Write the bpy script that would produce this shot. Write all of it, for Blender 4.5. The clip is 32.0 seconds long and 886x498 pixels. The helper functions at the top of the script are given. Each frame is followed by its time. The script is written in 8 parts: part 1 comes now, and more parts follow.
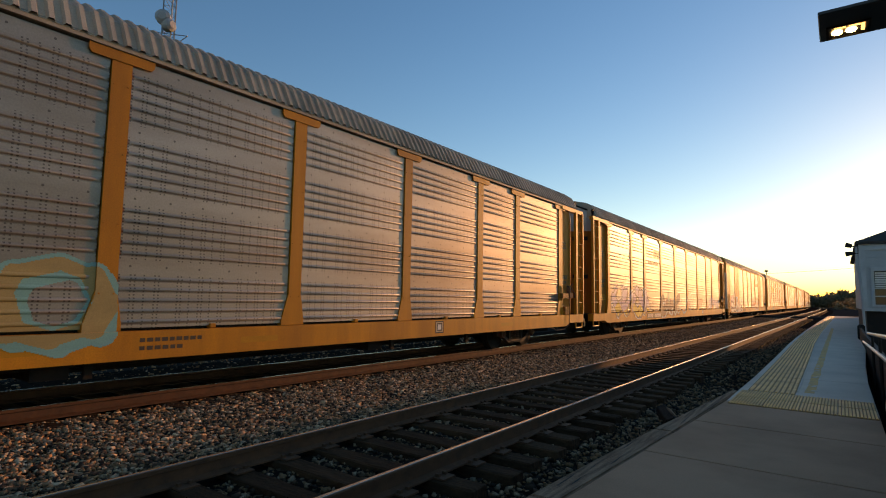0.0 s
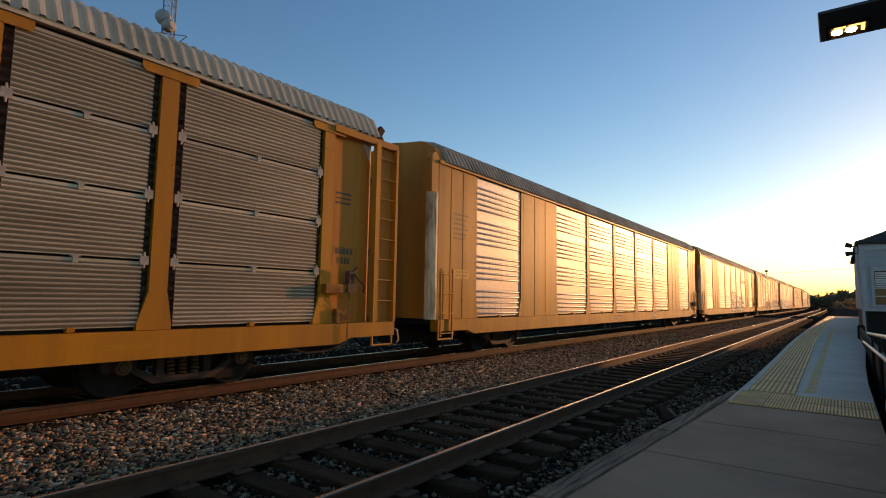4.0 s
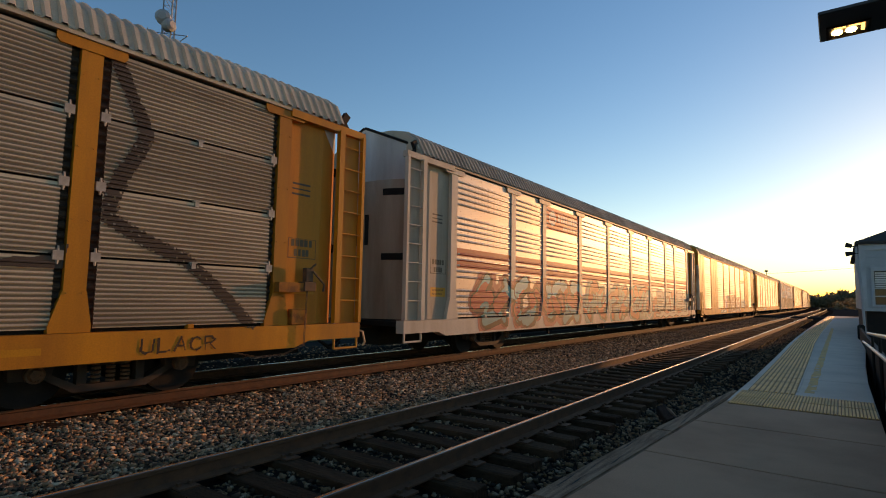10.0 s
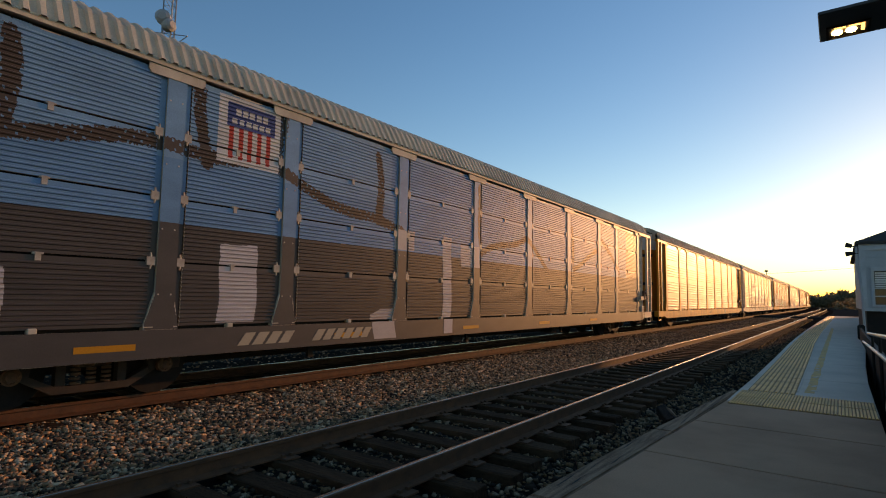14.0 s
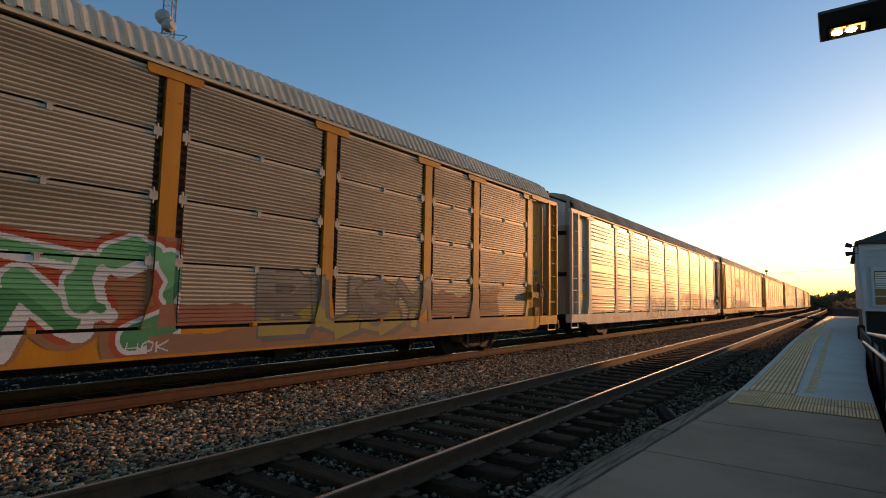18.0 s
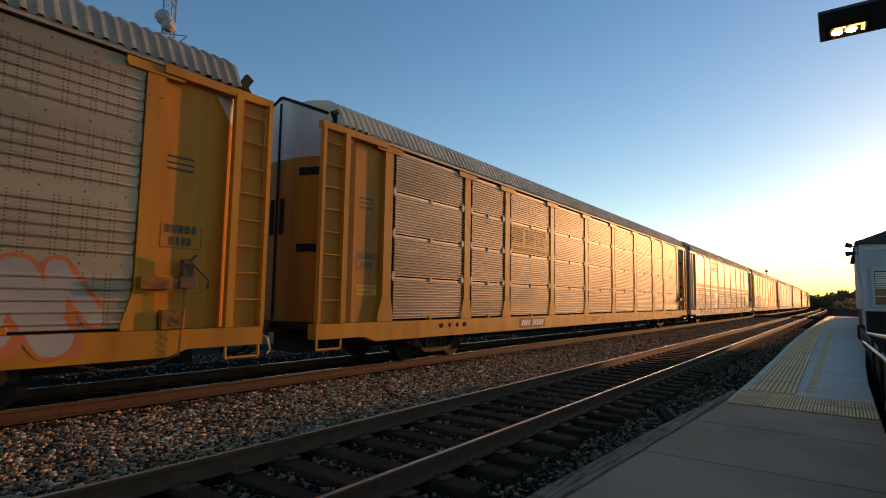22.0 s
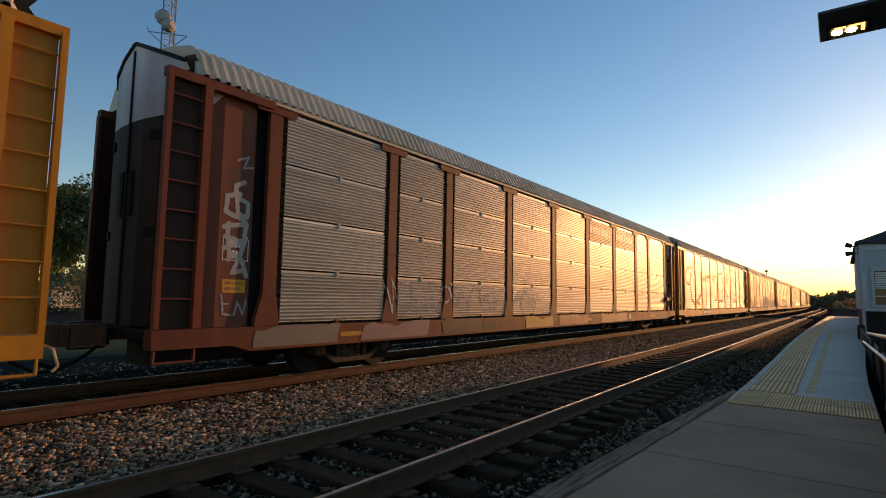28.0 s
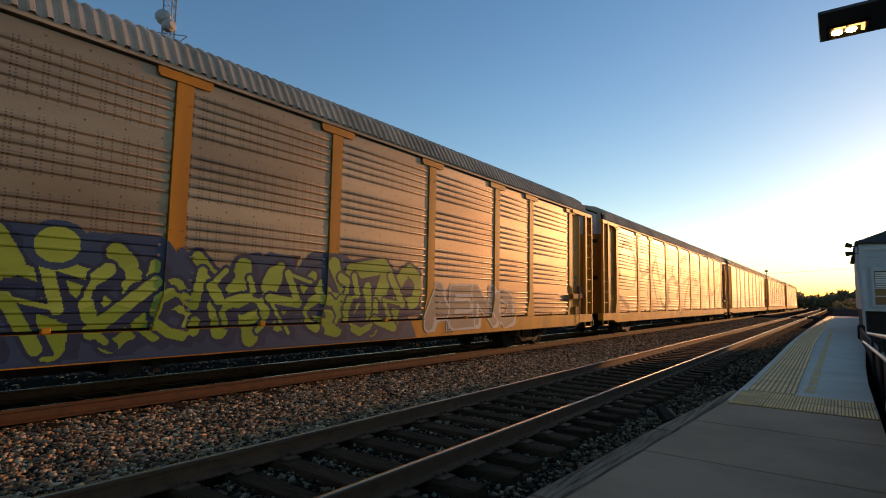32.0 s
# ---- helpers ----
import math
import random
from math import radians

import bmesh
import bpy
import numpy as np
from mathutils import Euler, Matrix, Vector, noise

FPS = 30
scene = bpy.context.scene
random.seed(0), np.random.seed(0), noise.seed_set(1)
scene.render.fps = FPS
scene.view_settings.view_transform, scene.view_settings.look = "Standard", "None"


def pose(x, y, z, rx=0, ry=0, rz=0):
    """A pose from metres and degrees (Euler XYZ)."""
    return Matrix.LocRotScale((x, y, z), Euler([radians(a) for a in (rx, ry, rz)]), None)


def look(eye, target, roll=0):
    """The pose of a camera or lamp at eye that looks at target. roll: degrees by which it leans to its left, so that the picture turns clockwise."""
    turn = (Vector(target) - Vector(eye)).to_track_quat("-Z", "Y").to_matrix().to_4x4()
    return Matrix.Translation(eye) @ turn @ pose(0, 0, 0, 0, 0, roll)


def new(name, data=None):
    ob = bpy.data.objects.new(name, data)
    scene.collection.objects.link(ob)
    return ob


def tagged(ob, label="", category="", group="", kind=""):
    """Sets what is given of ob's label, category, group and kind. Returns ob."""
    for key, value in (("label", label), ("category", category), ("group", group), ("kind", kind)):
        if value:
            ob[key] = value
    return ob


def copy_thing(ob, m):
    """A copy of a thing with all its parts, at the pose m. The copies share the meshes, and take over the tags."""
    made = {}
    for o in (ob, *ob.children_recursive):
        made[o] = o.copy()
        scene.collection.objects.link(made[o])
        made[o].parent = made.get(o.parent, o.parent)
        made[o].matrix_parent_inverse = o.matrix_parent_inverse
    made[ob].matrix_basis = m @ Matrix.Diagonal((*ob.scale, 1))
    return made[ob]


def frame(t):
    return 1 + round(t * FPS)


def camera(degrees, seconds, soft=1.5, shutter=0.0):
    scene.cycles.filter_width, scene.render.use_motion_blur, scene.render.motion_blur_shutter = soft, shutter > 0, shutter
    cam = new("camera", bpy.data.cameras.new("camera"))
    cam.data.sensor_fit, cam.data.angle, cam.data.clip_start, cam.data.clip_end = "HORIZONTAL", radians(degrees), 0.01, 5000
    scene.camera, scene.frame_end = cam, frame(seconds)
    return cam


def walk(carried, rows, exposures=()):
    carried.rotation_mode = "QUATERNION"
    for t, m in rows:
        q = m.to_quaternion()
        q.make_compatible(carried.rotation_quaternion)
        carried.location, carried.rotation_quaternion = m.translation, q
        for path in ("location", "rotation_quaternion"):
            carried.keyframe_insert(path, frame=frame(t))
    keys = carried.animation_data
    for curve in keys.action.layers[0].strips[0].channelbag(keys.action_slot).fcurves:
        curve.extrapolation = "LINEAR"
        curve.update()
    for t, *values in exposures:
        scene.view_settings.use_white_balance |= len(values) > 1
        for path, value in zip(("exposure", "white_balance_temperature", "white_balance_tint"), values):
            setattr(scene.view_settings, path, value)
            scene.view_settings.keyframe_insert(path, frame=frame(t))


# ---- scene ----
cam = camera(79.12, 32.0, soft=1.05)
EXPO = 0.37
EYE = Vector((0.0, 0.0, 1.433))
CAM_POSE = Matrix.Translation(EYE) @ pose(0, 0, 0, 90 + 5.173, 0, 36.52) @ pose(0, 0, 0, 0, 0, 0.996)
walk(cam, [(0.0, CAM_POSE), (32.0, CAM_POSE)], exposures=[(0.0, EXPO, 9150, 24), (32.0, EXPO, 9150, 24)])

# ---- light: a low sun ahead and to the side of the platform ----
SUN_AZ, SUN_EL = 11.5, 7.5
world = bpy.data.worlds.new("evening_sky")
scene.world = world
world.use_nodes = True
wn = world.node_tree
sky = wn.nodes.new("ShaderNodeTexSky")
sky.sky_type, sky.sun_disc = "NISHITA", False
sky.sun_elevation, sky.sun_rotation = radians(SUN_EL), radians(SUN_AZ)
sky.air_density, sky.dust_density, sky.ozone_density = 1.0, 0.14, 2.7
wn.nodes["Background"].inputs[1].default_value = 0.19
clear = wn.nodes.new("ShaderNodeHueSaturation")
clear.inputs["Saturation"].default_value = 1.22
clear.inputs["Hue"].default_value = 0.504
wn.links.new(sky.outputs[0], clear.inputs["Color"])
wn.links.new(clear.outputs[0], wn.nodes["Background"].inputs[0])
sun_data = bpy.data.lights.new("sun", "SUN")
sun_data.energy, sun_data.angle, sun_data.color = 2.05, radians(0.6), (1.0, 0.54, 0.25)
sun = new("sun", sun_data)
sun_dir = Vector((math.sin(radians(SUN_AZ)) * math.cos(radians(SUN_EL)),
                  math.cos(radians(SUN_AZ)) * math.cos(radians(SUN_EL)), math.sin(radians(SUN_EL))))
sun.matrix_world = look(sun_dir * 60, (0, 0, 0))


# ---- materials ----
def material(name, color, rough=0.6, metal=0.0, dark=None, scale=6.0, mix=0.5, bump=0.0, bump_scale=60.0,
             stretch=(1, 1, 1), rand=0.0, spec=None, coords="Object", detail=6.0, edge=(0.38, 0.66)):
    """A surface with two scales of variation: broad stains towards 'dark' and fine grain, with relief."""
    m = bpy.data.materials.new(name)
    m.use_nodes = True
    t = m.node_tree
    b = t.nodes["Principled BSDF"]
    b.inputs["Roughness"].default_value, b.inputs["Metallic"].default_value = rough, metal
    if spec is not None:
        b.inputs["Specular IOR Level"].default_value = spec
    tc = t.nodes.new("ShaderNodeTexCoord")
    mp = t.nodes.new("ShaderNodeMapping")
    mp.inputs["Scale"].default_value = stretch
    t.links.new(tc.outputs[coords], mp.inputs[0])
    vec = mp.outputs[0]
    info = None
    if rand:
        info = t.nodes.new("ShaderNodeObjectInfo")
        add = t.nodes.new("ShaderNodeVectorMath")
        add.operation = "MULTIPLY_ADD"
        add.inputs[1].default_value = (37.0, 53.0, 71.0)
        t.links.new(info.outputs["Random"], add.inputs[0])
        t.links.new(vec, add.inputs[2])
        vec = add.outputs[0]
    big = t.nodes.new("ShaderNodeTexNoise")
    big.inputs["Scale"].default_value, big.inputs["Detail"].default_value = scale, detail
    big.inputs["Roughness"].default_value = 0.6
    t.links.new(vec, big.inputs["Vector"])
    ramp = t.nodes.new("ShaderNodeMapRange")
    ramp.inputs[1].default_value, ramp.inputs[2].default_value = edge
    ramp.inputs[3].default_value, ramp.inputs[4].default_value = 0.0, mix
    t.links.new(big.outputs[0], ramp.inputs[0])
    mx = t.nodes.new("ShaderNodeMix")
    mx.data_type = "RGBA"
    dark = dark or tuple(c * 0.45 for c in color)
    mx.inputs[6].default_value, mx.inputs[7].default_value = (*color, 1), (*dark, 1)
    t.links.new(ramp.outputs[0], mx.inputs[0])
    col = mx.outputs[2]
    fine = t.nodes.new("ShaderNodeTexNoise")
    fine.inputs["Scale"].default_value, fine.inputs["Detail"].default_value = bump_scale, 4.0
    t.links.new(tc.outputs[coords], fine.inputs["Vector"])
    hsv = t.nodes.new("ShaderNodeHueSaturation")
    val = t.nodes.new("ShaderNodeMapRange")
    val.inputs[3].default_value, val.inputs[4].default_value = 0.78, 1.22
    t.links.new(fine.outputs[0], val.inputs[0])
    vout = val.outputs[0]
    if rand:
        rv = t.nodes.new("ShaderNodeMapRange")
        rv.inputs[3].default_value, rv.inputs[4].default_value = 1 - rand, 1 + rand
        t.links.new(info.outputs["Random"], rv.inputs[0])
        mul = t.nodes.new("ShaderNodeMath")
        mul.operation = "MULTIPLY"
        t.links.new(rv.outputs[0], mul.inputs[0])
        t.links.new(vout, mul.inputs[1])
        vout = mul.outputs[0]
    t.links.new(vout, hsv.inputs["Value"])
    t.links.new(col, hsv.inputs["Color"])
    t.links.new(hsv.outputs[0], b.inputs["Base Color"])
    if bump:
        bp = t.nodes.new("ShaderNodeBump")
        bp.inputs["Strength"].default_value, bp.inputs["Distance"].default_value = 1.0, bump
        t.links.new(fine.outputs[0], bp.inputs["Height"])
        t.links.new(bp.outputs[0], b.inputs["Normal"])
    return m


def glowing(name, color, strength):
    m = bpy.data.materials.new(name)
    m.use_nodes = True
    b = m.node_tree.nodes["Principled BSDF"]
    b.inputs["Base Color"].default_value = (*color, 1)
    b.inputs["Emission Color"].default_value = (*color, 1)
    b.inputs["Emission Strength"].default_value = strength
    return m


STREAK = (0.9, 0.9, 0.12)   # stains run downwards
M_YELLOW = material("yellow_car_paint", (0.63, 0.228, 0.017), 0.5, dark=(0.34, 0.115, 0.014), scale=1.6, mix=0.7, bump=0.001, stretch=STREAK, rand=0.08, spec=0.25)
M_CREAM = material("cream_car_paint", (0.60, 0.50, 0.40), 0.5, dark=(0.38, 0.28, 0.20), scale=1.8, mix=0.7, bump=0.001, stretch=STREAK, rand=0.08, spec=0.2)
M_RED = material("oxide_red_car_paint", (0.20, 0.042, 0.018), 0.6, dark=(0.085, 0.032, 0.02), scale=1.8, mix=0.8, bump=0.001, stretch=STREAK, rand=0.08, spec=0.2)
M_WHITE = material("white_door_paint", (0.62, 0.60, 0.58), 0.5, dark=(0.36, 0.32, 0.28), scale=1.5, mix=0.7, bump=0.001, stretch=STREAK, spec=0.2)
# yellow and cream door paints darkened in colour for shade, besides their grime
M_DOOR_PAINT = {"yellow": material("shaded_grimy_yellow_door", (0.58, 0.205, 0.024), 0.55, dark=(0.28, 0.098, 0.02), scale=1.4, mix=0.85, bump=0.001, stretch=STREAK, spec=0.2),
           "cream": material("shaded_grimy_cream_door", (0.50, 0.41, 0.32), 0.55, dark=(0.28, 0.20, 0.14), scale=1.4, mix=0.85, bump=0.001, stretch=STREAK, spec=0.2),
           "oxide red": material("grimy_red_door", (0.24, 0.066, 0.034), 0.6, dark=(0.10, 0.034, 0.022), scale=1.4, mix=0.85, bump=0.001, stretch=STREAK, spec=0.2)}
# red end paint with the shade of the sunless car end in its colour
M_END_SHADED = material("shaded_red_end_paint", (0.060, 0.026, 0.018), 0.65, dark=(0.022, 0.013, 0.010), scale=1.4, mix=0.8, bump=0.001, stretch=STREAK, spec=0.15)
M_STAINED = material("rust_stained_yellow_paint", (0.50, 0.17, 0.022), 0.6, dark=(0.14, 0.05, 0.02), scale=5, mix=0.9, bump=0.002, spec=0.2)
M_ENDPOST = material("worn_cream_post", (0.78, 0.58, 0.36), 0.5, dark=(0.22, 0.10, 0.05), scale=3.0, mix=0.85, bump=0.002, stretch=(2, 2, 0.5), spec=0.2)
M_BLACK = material("black_steel", (0.014, 0.012, 0.011), 0.7, dark=(0.026, 0.018, 0.013), scale=5, mix=0.7, bump=0.002, spec=0.2)
# flange coloured dark for the shade of the gap beside each post
M_FLANGE = material("shaded_panel_flange", (0.085, 0.058, 0.04), 0.75, 0.2, dark=(0.02, 0.016, 0.013), scale=5, mix=0.8, stretch=(1, 1, 2), spec=0.2)
# near-black colour that stands in for the shade inside gaps and recesses
M_GAP = material("hollow_shade", (0.020, 0.018, 0.017), 0.85, scale=3, mix=0.5, spec=0.2)
M_ROOF = material("weathered_roof", (0.43, 0.34, 0.255), 0.55, 0.05, dark=(0.20, 0.155, 0.115), scale=0.9, mix=0.75, bump=0.001, rand=0.12, spec=0.2)
M_RUST = material("rusty_cast_steel", (0.16, 0.075, 0.035), 0.8, dark=(0.05, 0.03, 0.02), scale=6, mix=0.8, bump=0.003)
M_TREAD = material("polished_rail_head", (0.85, 0.70, 0.54), 0.24, 0.95, dark=(0.55, 0.42, 0.31), scale=3, mix=0.4, stretch=(4, 0.1, 1))
M_RAIL = material("rusty_rail_side", (0.14, 0.050, 0.018), 0.8, dark=(0.06, 0.024, 0.010), scale=7, mix=0.7, bump=0.002)
M_TIE = material("weathered_tie_wood", (0.085, 0.042, 0.021), 0.9, dark=(0.03, 0.015, 0.008), scale=5, mix=0.8, bump=0.016, bump_scale=30, stretch=(0.6, 6, 3), rand=0.25, spec=0.12)
M_CONCRETE = material("worn_platform_concrete", (0.72, 0.555, 0.43), 0.85, dark=(0.54, 0.41, 0.31), scale=1.3, mix=0.6, bump=0.002, bump_scale=90, spec=0.12)
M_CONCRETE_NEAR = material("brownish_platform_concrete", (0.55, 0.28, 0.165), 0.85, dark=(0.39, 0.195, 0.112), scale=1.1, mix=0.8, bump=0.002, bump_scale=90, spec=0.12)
M_TIMBER = material("weathered_edge_timber", (0.40, 0.235, 0.145), 0.9, dark=(0.10, 0.055, 0.034), scale=4, mix=0.8, bump=0.014, bump_scale=40, stretch=(8, 0.5, 8), spec=0.12)
M_TACTILE = material("yellow_tactile_tile", (1.0, 0.47, 0.12), 0.6, dark=(0.52, 0.21, 0.06), scale=2.2, mix=0.75, bump=0.001, rand=0.1)
M_GROOVE = material("dark_tile_groove", (0.40, 0.165, 0.045), 0.85, dark=(0.17, 0.085, 0.04), scale=5, mix=0.8)
M_GROUND = material("dark_gravel_ground", (0.048, 0.042, 0.036), 0.95, dark=(0.03, 0.028, 0.024), scale=0.4, mix=0.7, bump=0.003, bump_scale=9, spec=0.0)
M_ASPHALT = material("grey_asphalt", (0.04, 0.038, 0.036), 0.9, dark=(0.025, 0.024, 0.023), scale=0.5, mix=0.6, bump=0.004, spec=0.0)
M_CLAP = material("blue_grey_clapboard", (0.40, 0.43, 0.44), 0.6, dark=(0.28, 0.30, 0.31), scale=1.5, mix=0.5, bump=0.001, spec=0.12)
M_TRIM = material("pale_blue_trim", (0.44, 0.47, 0.48), 0.5, scale=3, mix=0.3, spec=0.12)
M_SHINGLE = material("dark_roof_shingle", (0.06, 0.055, 0.05), 0.9, scale=4, mix=0.5, bump=0.01, bump_scale=20, spec=0.12)
M_GLASS = bpy.data.materials.new("window_glass")
M_GLASS.use_nodes = True
M_GLASS.node_tree.nodes["Principled BSDF"].inputs["Base Color"].default_value = (0.03, 0.035, 0.04, 1)
M_GLASS.node_tree.nodes["Principled BSDF"].inputs["Roughness"].default_value = 0.05
M_GLASS.node_tree.nodes["Principled BSDF"].inputs["Specular IOR Level"].default_value = 0.25
M_PIPE = material("galvanised_pipe", (0.45, 0.43, 0.40), 0.4, 0.6, scale=6, mix=0.4)
M_BOX = material("black_lamp_housing", (0.02, 0.02, 0.022), 0.5, scale=4, mix=0.4)
M_BULB = glowing("warm_lamp_glow", (1.0, 0.66, 0.24), 14.0)
M_TRUNK = material("pale_bark", (0.20, 0.17, 0.14), 0.9, dark=(0.08, 0.06, 0.05), scale=8, mix=0.6, bump=0.01, stretch=(3, 3, 0.6))
M_TOWER = material("galvanised_lattice", (0.22, 0.22, 0.23), 0.5, 0.5, scale=4, mix=0.3)
M_DISH = material("pale_grey_dish", (0.36, 0.36, 0.37), 0.6, scale=3, mix=0.3)
M_GRASS = material("short_grass", (0.045, 0.062, 0.02), 0.95, dark=(0.02, 0.03, 0.01), scale=0.6, mix=0.7, bump=0.006, bump_scale=14, spec=0.12)


# ---- small mesh helpers ----
def box(bm, x0, x1, y0, y1, z0, z1):
    v = [bm.verts.new((x, y, z)) for x in (x0, x1) for y in (y0, y1) for z in (z0, z1)]
    for f in ((0, 1, 3, 2), (4, 6, 7, 5), (0, 4, 5, 1), (2, 3, 7, 6), (0, 2, 6, 4), (1, 5, 7, 3)):
        bm.faces.new([v[i] for i in f])


def prism(bm, outline, axis, a, b):
    """A closed outline in the plane across 'axis', drawn out from a to b."""
    def put(p, s):
        return {0: (s, p[0], p[1]), 1: (p[0], s, p[1]), 2: (p[0], p[1], s)}[axis]
    lo = [bm.verts.new(put(p, a)) for p in outline]
    hi = [bm.verts.new(put(p, b)) for p in outline]
    n = len(outline)
    for i in range(n):
        bm.faces.new((lo[i], lo[(i + 1) % n], hi[(i + 1) % n], hi[i]))
    bm.faces.new(list(reversed(lo)))
    bm.faces.new(hi)


def tube(bm, p, q, r, n=8, r2=None):
    p, q = Vector(p), Vector(q)
    d = (q - p).normalized()
    a = d.orthogonal().normalized()
    b = d.cross(a)
    r2 = r if r2 is None else r2
    lo, hi = [], []
    for i in range(n):
        w = 2 * math.pi * i / n
        o = a * math.cos(w) + b * math.sin(w)
        lo.append(bm.verts.new(p + o * r))
        hi.append(bm.verts.new(q + o * r2))
    for i in range(n):
        bm.faces.new((lo[i], lo[(i + 1) % n], hi[(i + 1) % n], hi[i]))
    bm.faces.new(list(reversed(lo)))
    bm.faces.new(hi)


def mesh(name, bm, mat, smooth=False):
    bmesh.ops.recalc_face_normals(bm, faces=bm.faces)
    me = bpy.data.meshes.new(name)
    bm.to_mesh(me)
    bm.free()
    for m in (mat if isinstance(mat, (list, tuple)) else [mat]):
        me.materials.append(m)
    if smooth:
        me.shade_smooth()
    return me


def part(name, data, mat, parent, label="", at=None, smooth=False):
    """One mesh object under a thing or a part; data is a bmesh or a mesh to share."""
    me = data if isinstance(data, bpy.types.Mesh) else mesh(name, data, mat, smooth)
    ob = new(name, me)
    ob.parent = parent
    if at is not None:
        ob.matrix_basis = at if isinstance(at, Matrix) else Matrix.Translation(at)
    if label:
        tagged(ob, label)
    return ob


def solid(name, bm, mat, label="", category="", group="", kind="", smooth=False):
    return tagged(new(name, mesh(name, bm, mat, smooth)), label, category, group, kind)


def thing(name, at, label, category, group=""):
    ob = new(name)
    ob.matrix_basis = at if isinstance(at, Matrix) else Matrix.Translation(at)
    ob.empty_display_size = 0.3
    return tagged(ob, label, category, group)

# ---- the lines: two parallel tracks, straight past the platform, then a wide curve ----
NEAR_X, FAR_X = -3.805, -8.852      # centre lines
GAUGE = 1.51                        # between the middles of the rail heads
CURVE_S, CURVE_R = 160.0, 1850.0    # where the curve begins, and its radius for the far track


def along(s, x):
    """The place and heading (degrees) s metres along the line whose straight part lies at x."""
    if s <= CURVE_S:
        return Vector((x, s, 0)), 0.0
    r = CURVE_R + (x - FAR_X)
    w = (s - CURVE_S) / CURVE_R
    return Vector((x - r * (1 - math.cos(w)), CURVE_S + r * math.sin(w), 0)), math.degrees(w)


def sweep(bm, outline, x0, s0, s1, step, base=0.0):
    """Draw an outline (across, up) along the line."""
    stations = [s0]
    while stations[-1] < s1 - 1e-6:
        s = stations[-1]
        stations.append(min(s1, (min(CURVE_S, s1) if s < CURVE_S else s + step)))
    rings = []
    for s in stations:
        p, w = along(s, base if base else x0)
        c, sn = math.cos(radians(w)), math.sin(radians(w))
        off = x0 - base if base else 0.0
        rings.append([bm.verts.new((p.x + (a + off) * c, p.y + (a + off) * sn, u)) for a, u in outline])
    n = len(outline)
    for r, q in zip(rings, rings[1:]):
        for i in range(n):
            bm.faces.new((r[i], r[(i + 1) % n], q[(i + 1) % n], q[i]))
    bm.faces.new(list(reversed(rings[0])))
    bm.faces.new(rings[-1])


RAIL_SIDE = [(-0.075, -0.17), (0.075, -0.17), (0.075, -0.155), (0.012, -0.135), (0.012, -0.045), (0.036, -0.035),
             (0.036, -0.008), (0.027, -0.002), (-0.027, -0.002), (-0.036, -0.008), (-0.036, -0.035), (-0.012, -0.045), (-0.012, -0.135), (-0.075, -0.155)]
RAIL_TOP = [(-0.020, -0.002), (0.020, -0.002), (0.016, 0.0), (-0.016, 0.0)]



def tie_mesh(seed):
    rnd = random.Random(seed)
    bm = bmesh.new()
    box(bm, -1.3, 1.3, -0.115, 0.115, -0.36, -0.172)
    bmesh.ops.bevel(bm, geom=bm.edges[:], offset=0.012, segments=1, affect="EDGES")
    bmesh.ops.subdivide_edges(bm, edges=[e for e in bm.edges if e.calc_length() > 1.5], cuts=5)
    for v in bm.verts:
        v.co += Vector((rnd.uniform(-.012, .012), rnd.uniform(-.008, .008), rnd.uniform(-.006, .002)))
    return mesh("tie", bm, M_TIE)


TIES = [tie_mesh(i) for i in range(5)]
bm = bmesh.new()
box(bm, -0.19, 0.19, -0.09, 0.09, -0.172, -0.158)
for sx in (-1, 1):
    for sy in (-1, 1):
        box(bm, sx * 0.10 - 0.02, sx * 0.10 + 0.02, sy * 0.05 - 0.015, sy * 0.05 + 0.015, -0.158, -0.132)
PLATE = mesh("tie_plate", bm, M_RAIL)


def railway(x, label, s1, n_ties, first):
    track = thing("railway_track", (0, 0, 0), label, "railway track")
    for k, side in enumerate((-1, 1)):
        bm = bmesh.new()
        sweep(bm, RAIL_SIDE, x + side * GAUGE / 2, -60, s1, 12, base=x)
        rail = part("rail", bm, M_RAIL, track, "rusty steel rail")
        bm = bmesh.new()
        sweep(bm, RAIL_TOP, x + side * GAUGE / 2, -60, s1, 12, base=x)
        part("rail_head", bm, M_TREAD, rail, "polished running surface")
    rnd = random.Random(int(-x * 10))
    for i in range(n_ties):
        ob = part("tie", rnd.choice(TIES), None, track,
                  at=pose(x + rnd.uniform(-.05, .05), first + i * 0.52 + rnd.uniform(-.03, .03), rnd.uniform(-.012, 0), 0, 0, rnd.uniform(-1.2, 1.2)))
    if x == NEAR_X:
        for i in range(90):
            for side in (-1, 1):
                part("tie_plate", PLATE, None, track, at=(x + side * GAUGE / 2, first + i * 0.52, 0.0))
    bm = bmesh.new()
    s = first + n_ties * 0.52
    while s < 200:
        p, w = along(s, x)
        if s < CURVE_S:
            box(bm, p.x - 1.3, p.x + 1.3, p.y - .11, p.y + .11, -0.36, -0.172)
        s += 0.52
    tagged(part("tie_row", bm, M_TIE, track, "row of ties farther along the line"), kind="stuff")
    return track

# ---- autorack cars: y along the car, x across, z up from the rail; the side seen is at +x ----
HALF = 14.0           # half the body's length
Z_SILL0, Z_SILL1, Z_PAN0, Z_PAN1, Z_EAVE = 0.56, 0.93, 0.97, 4.525, 4.60
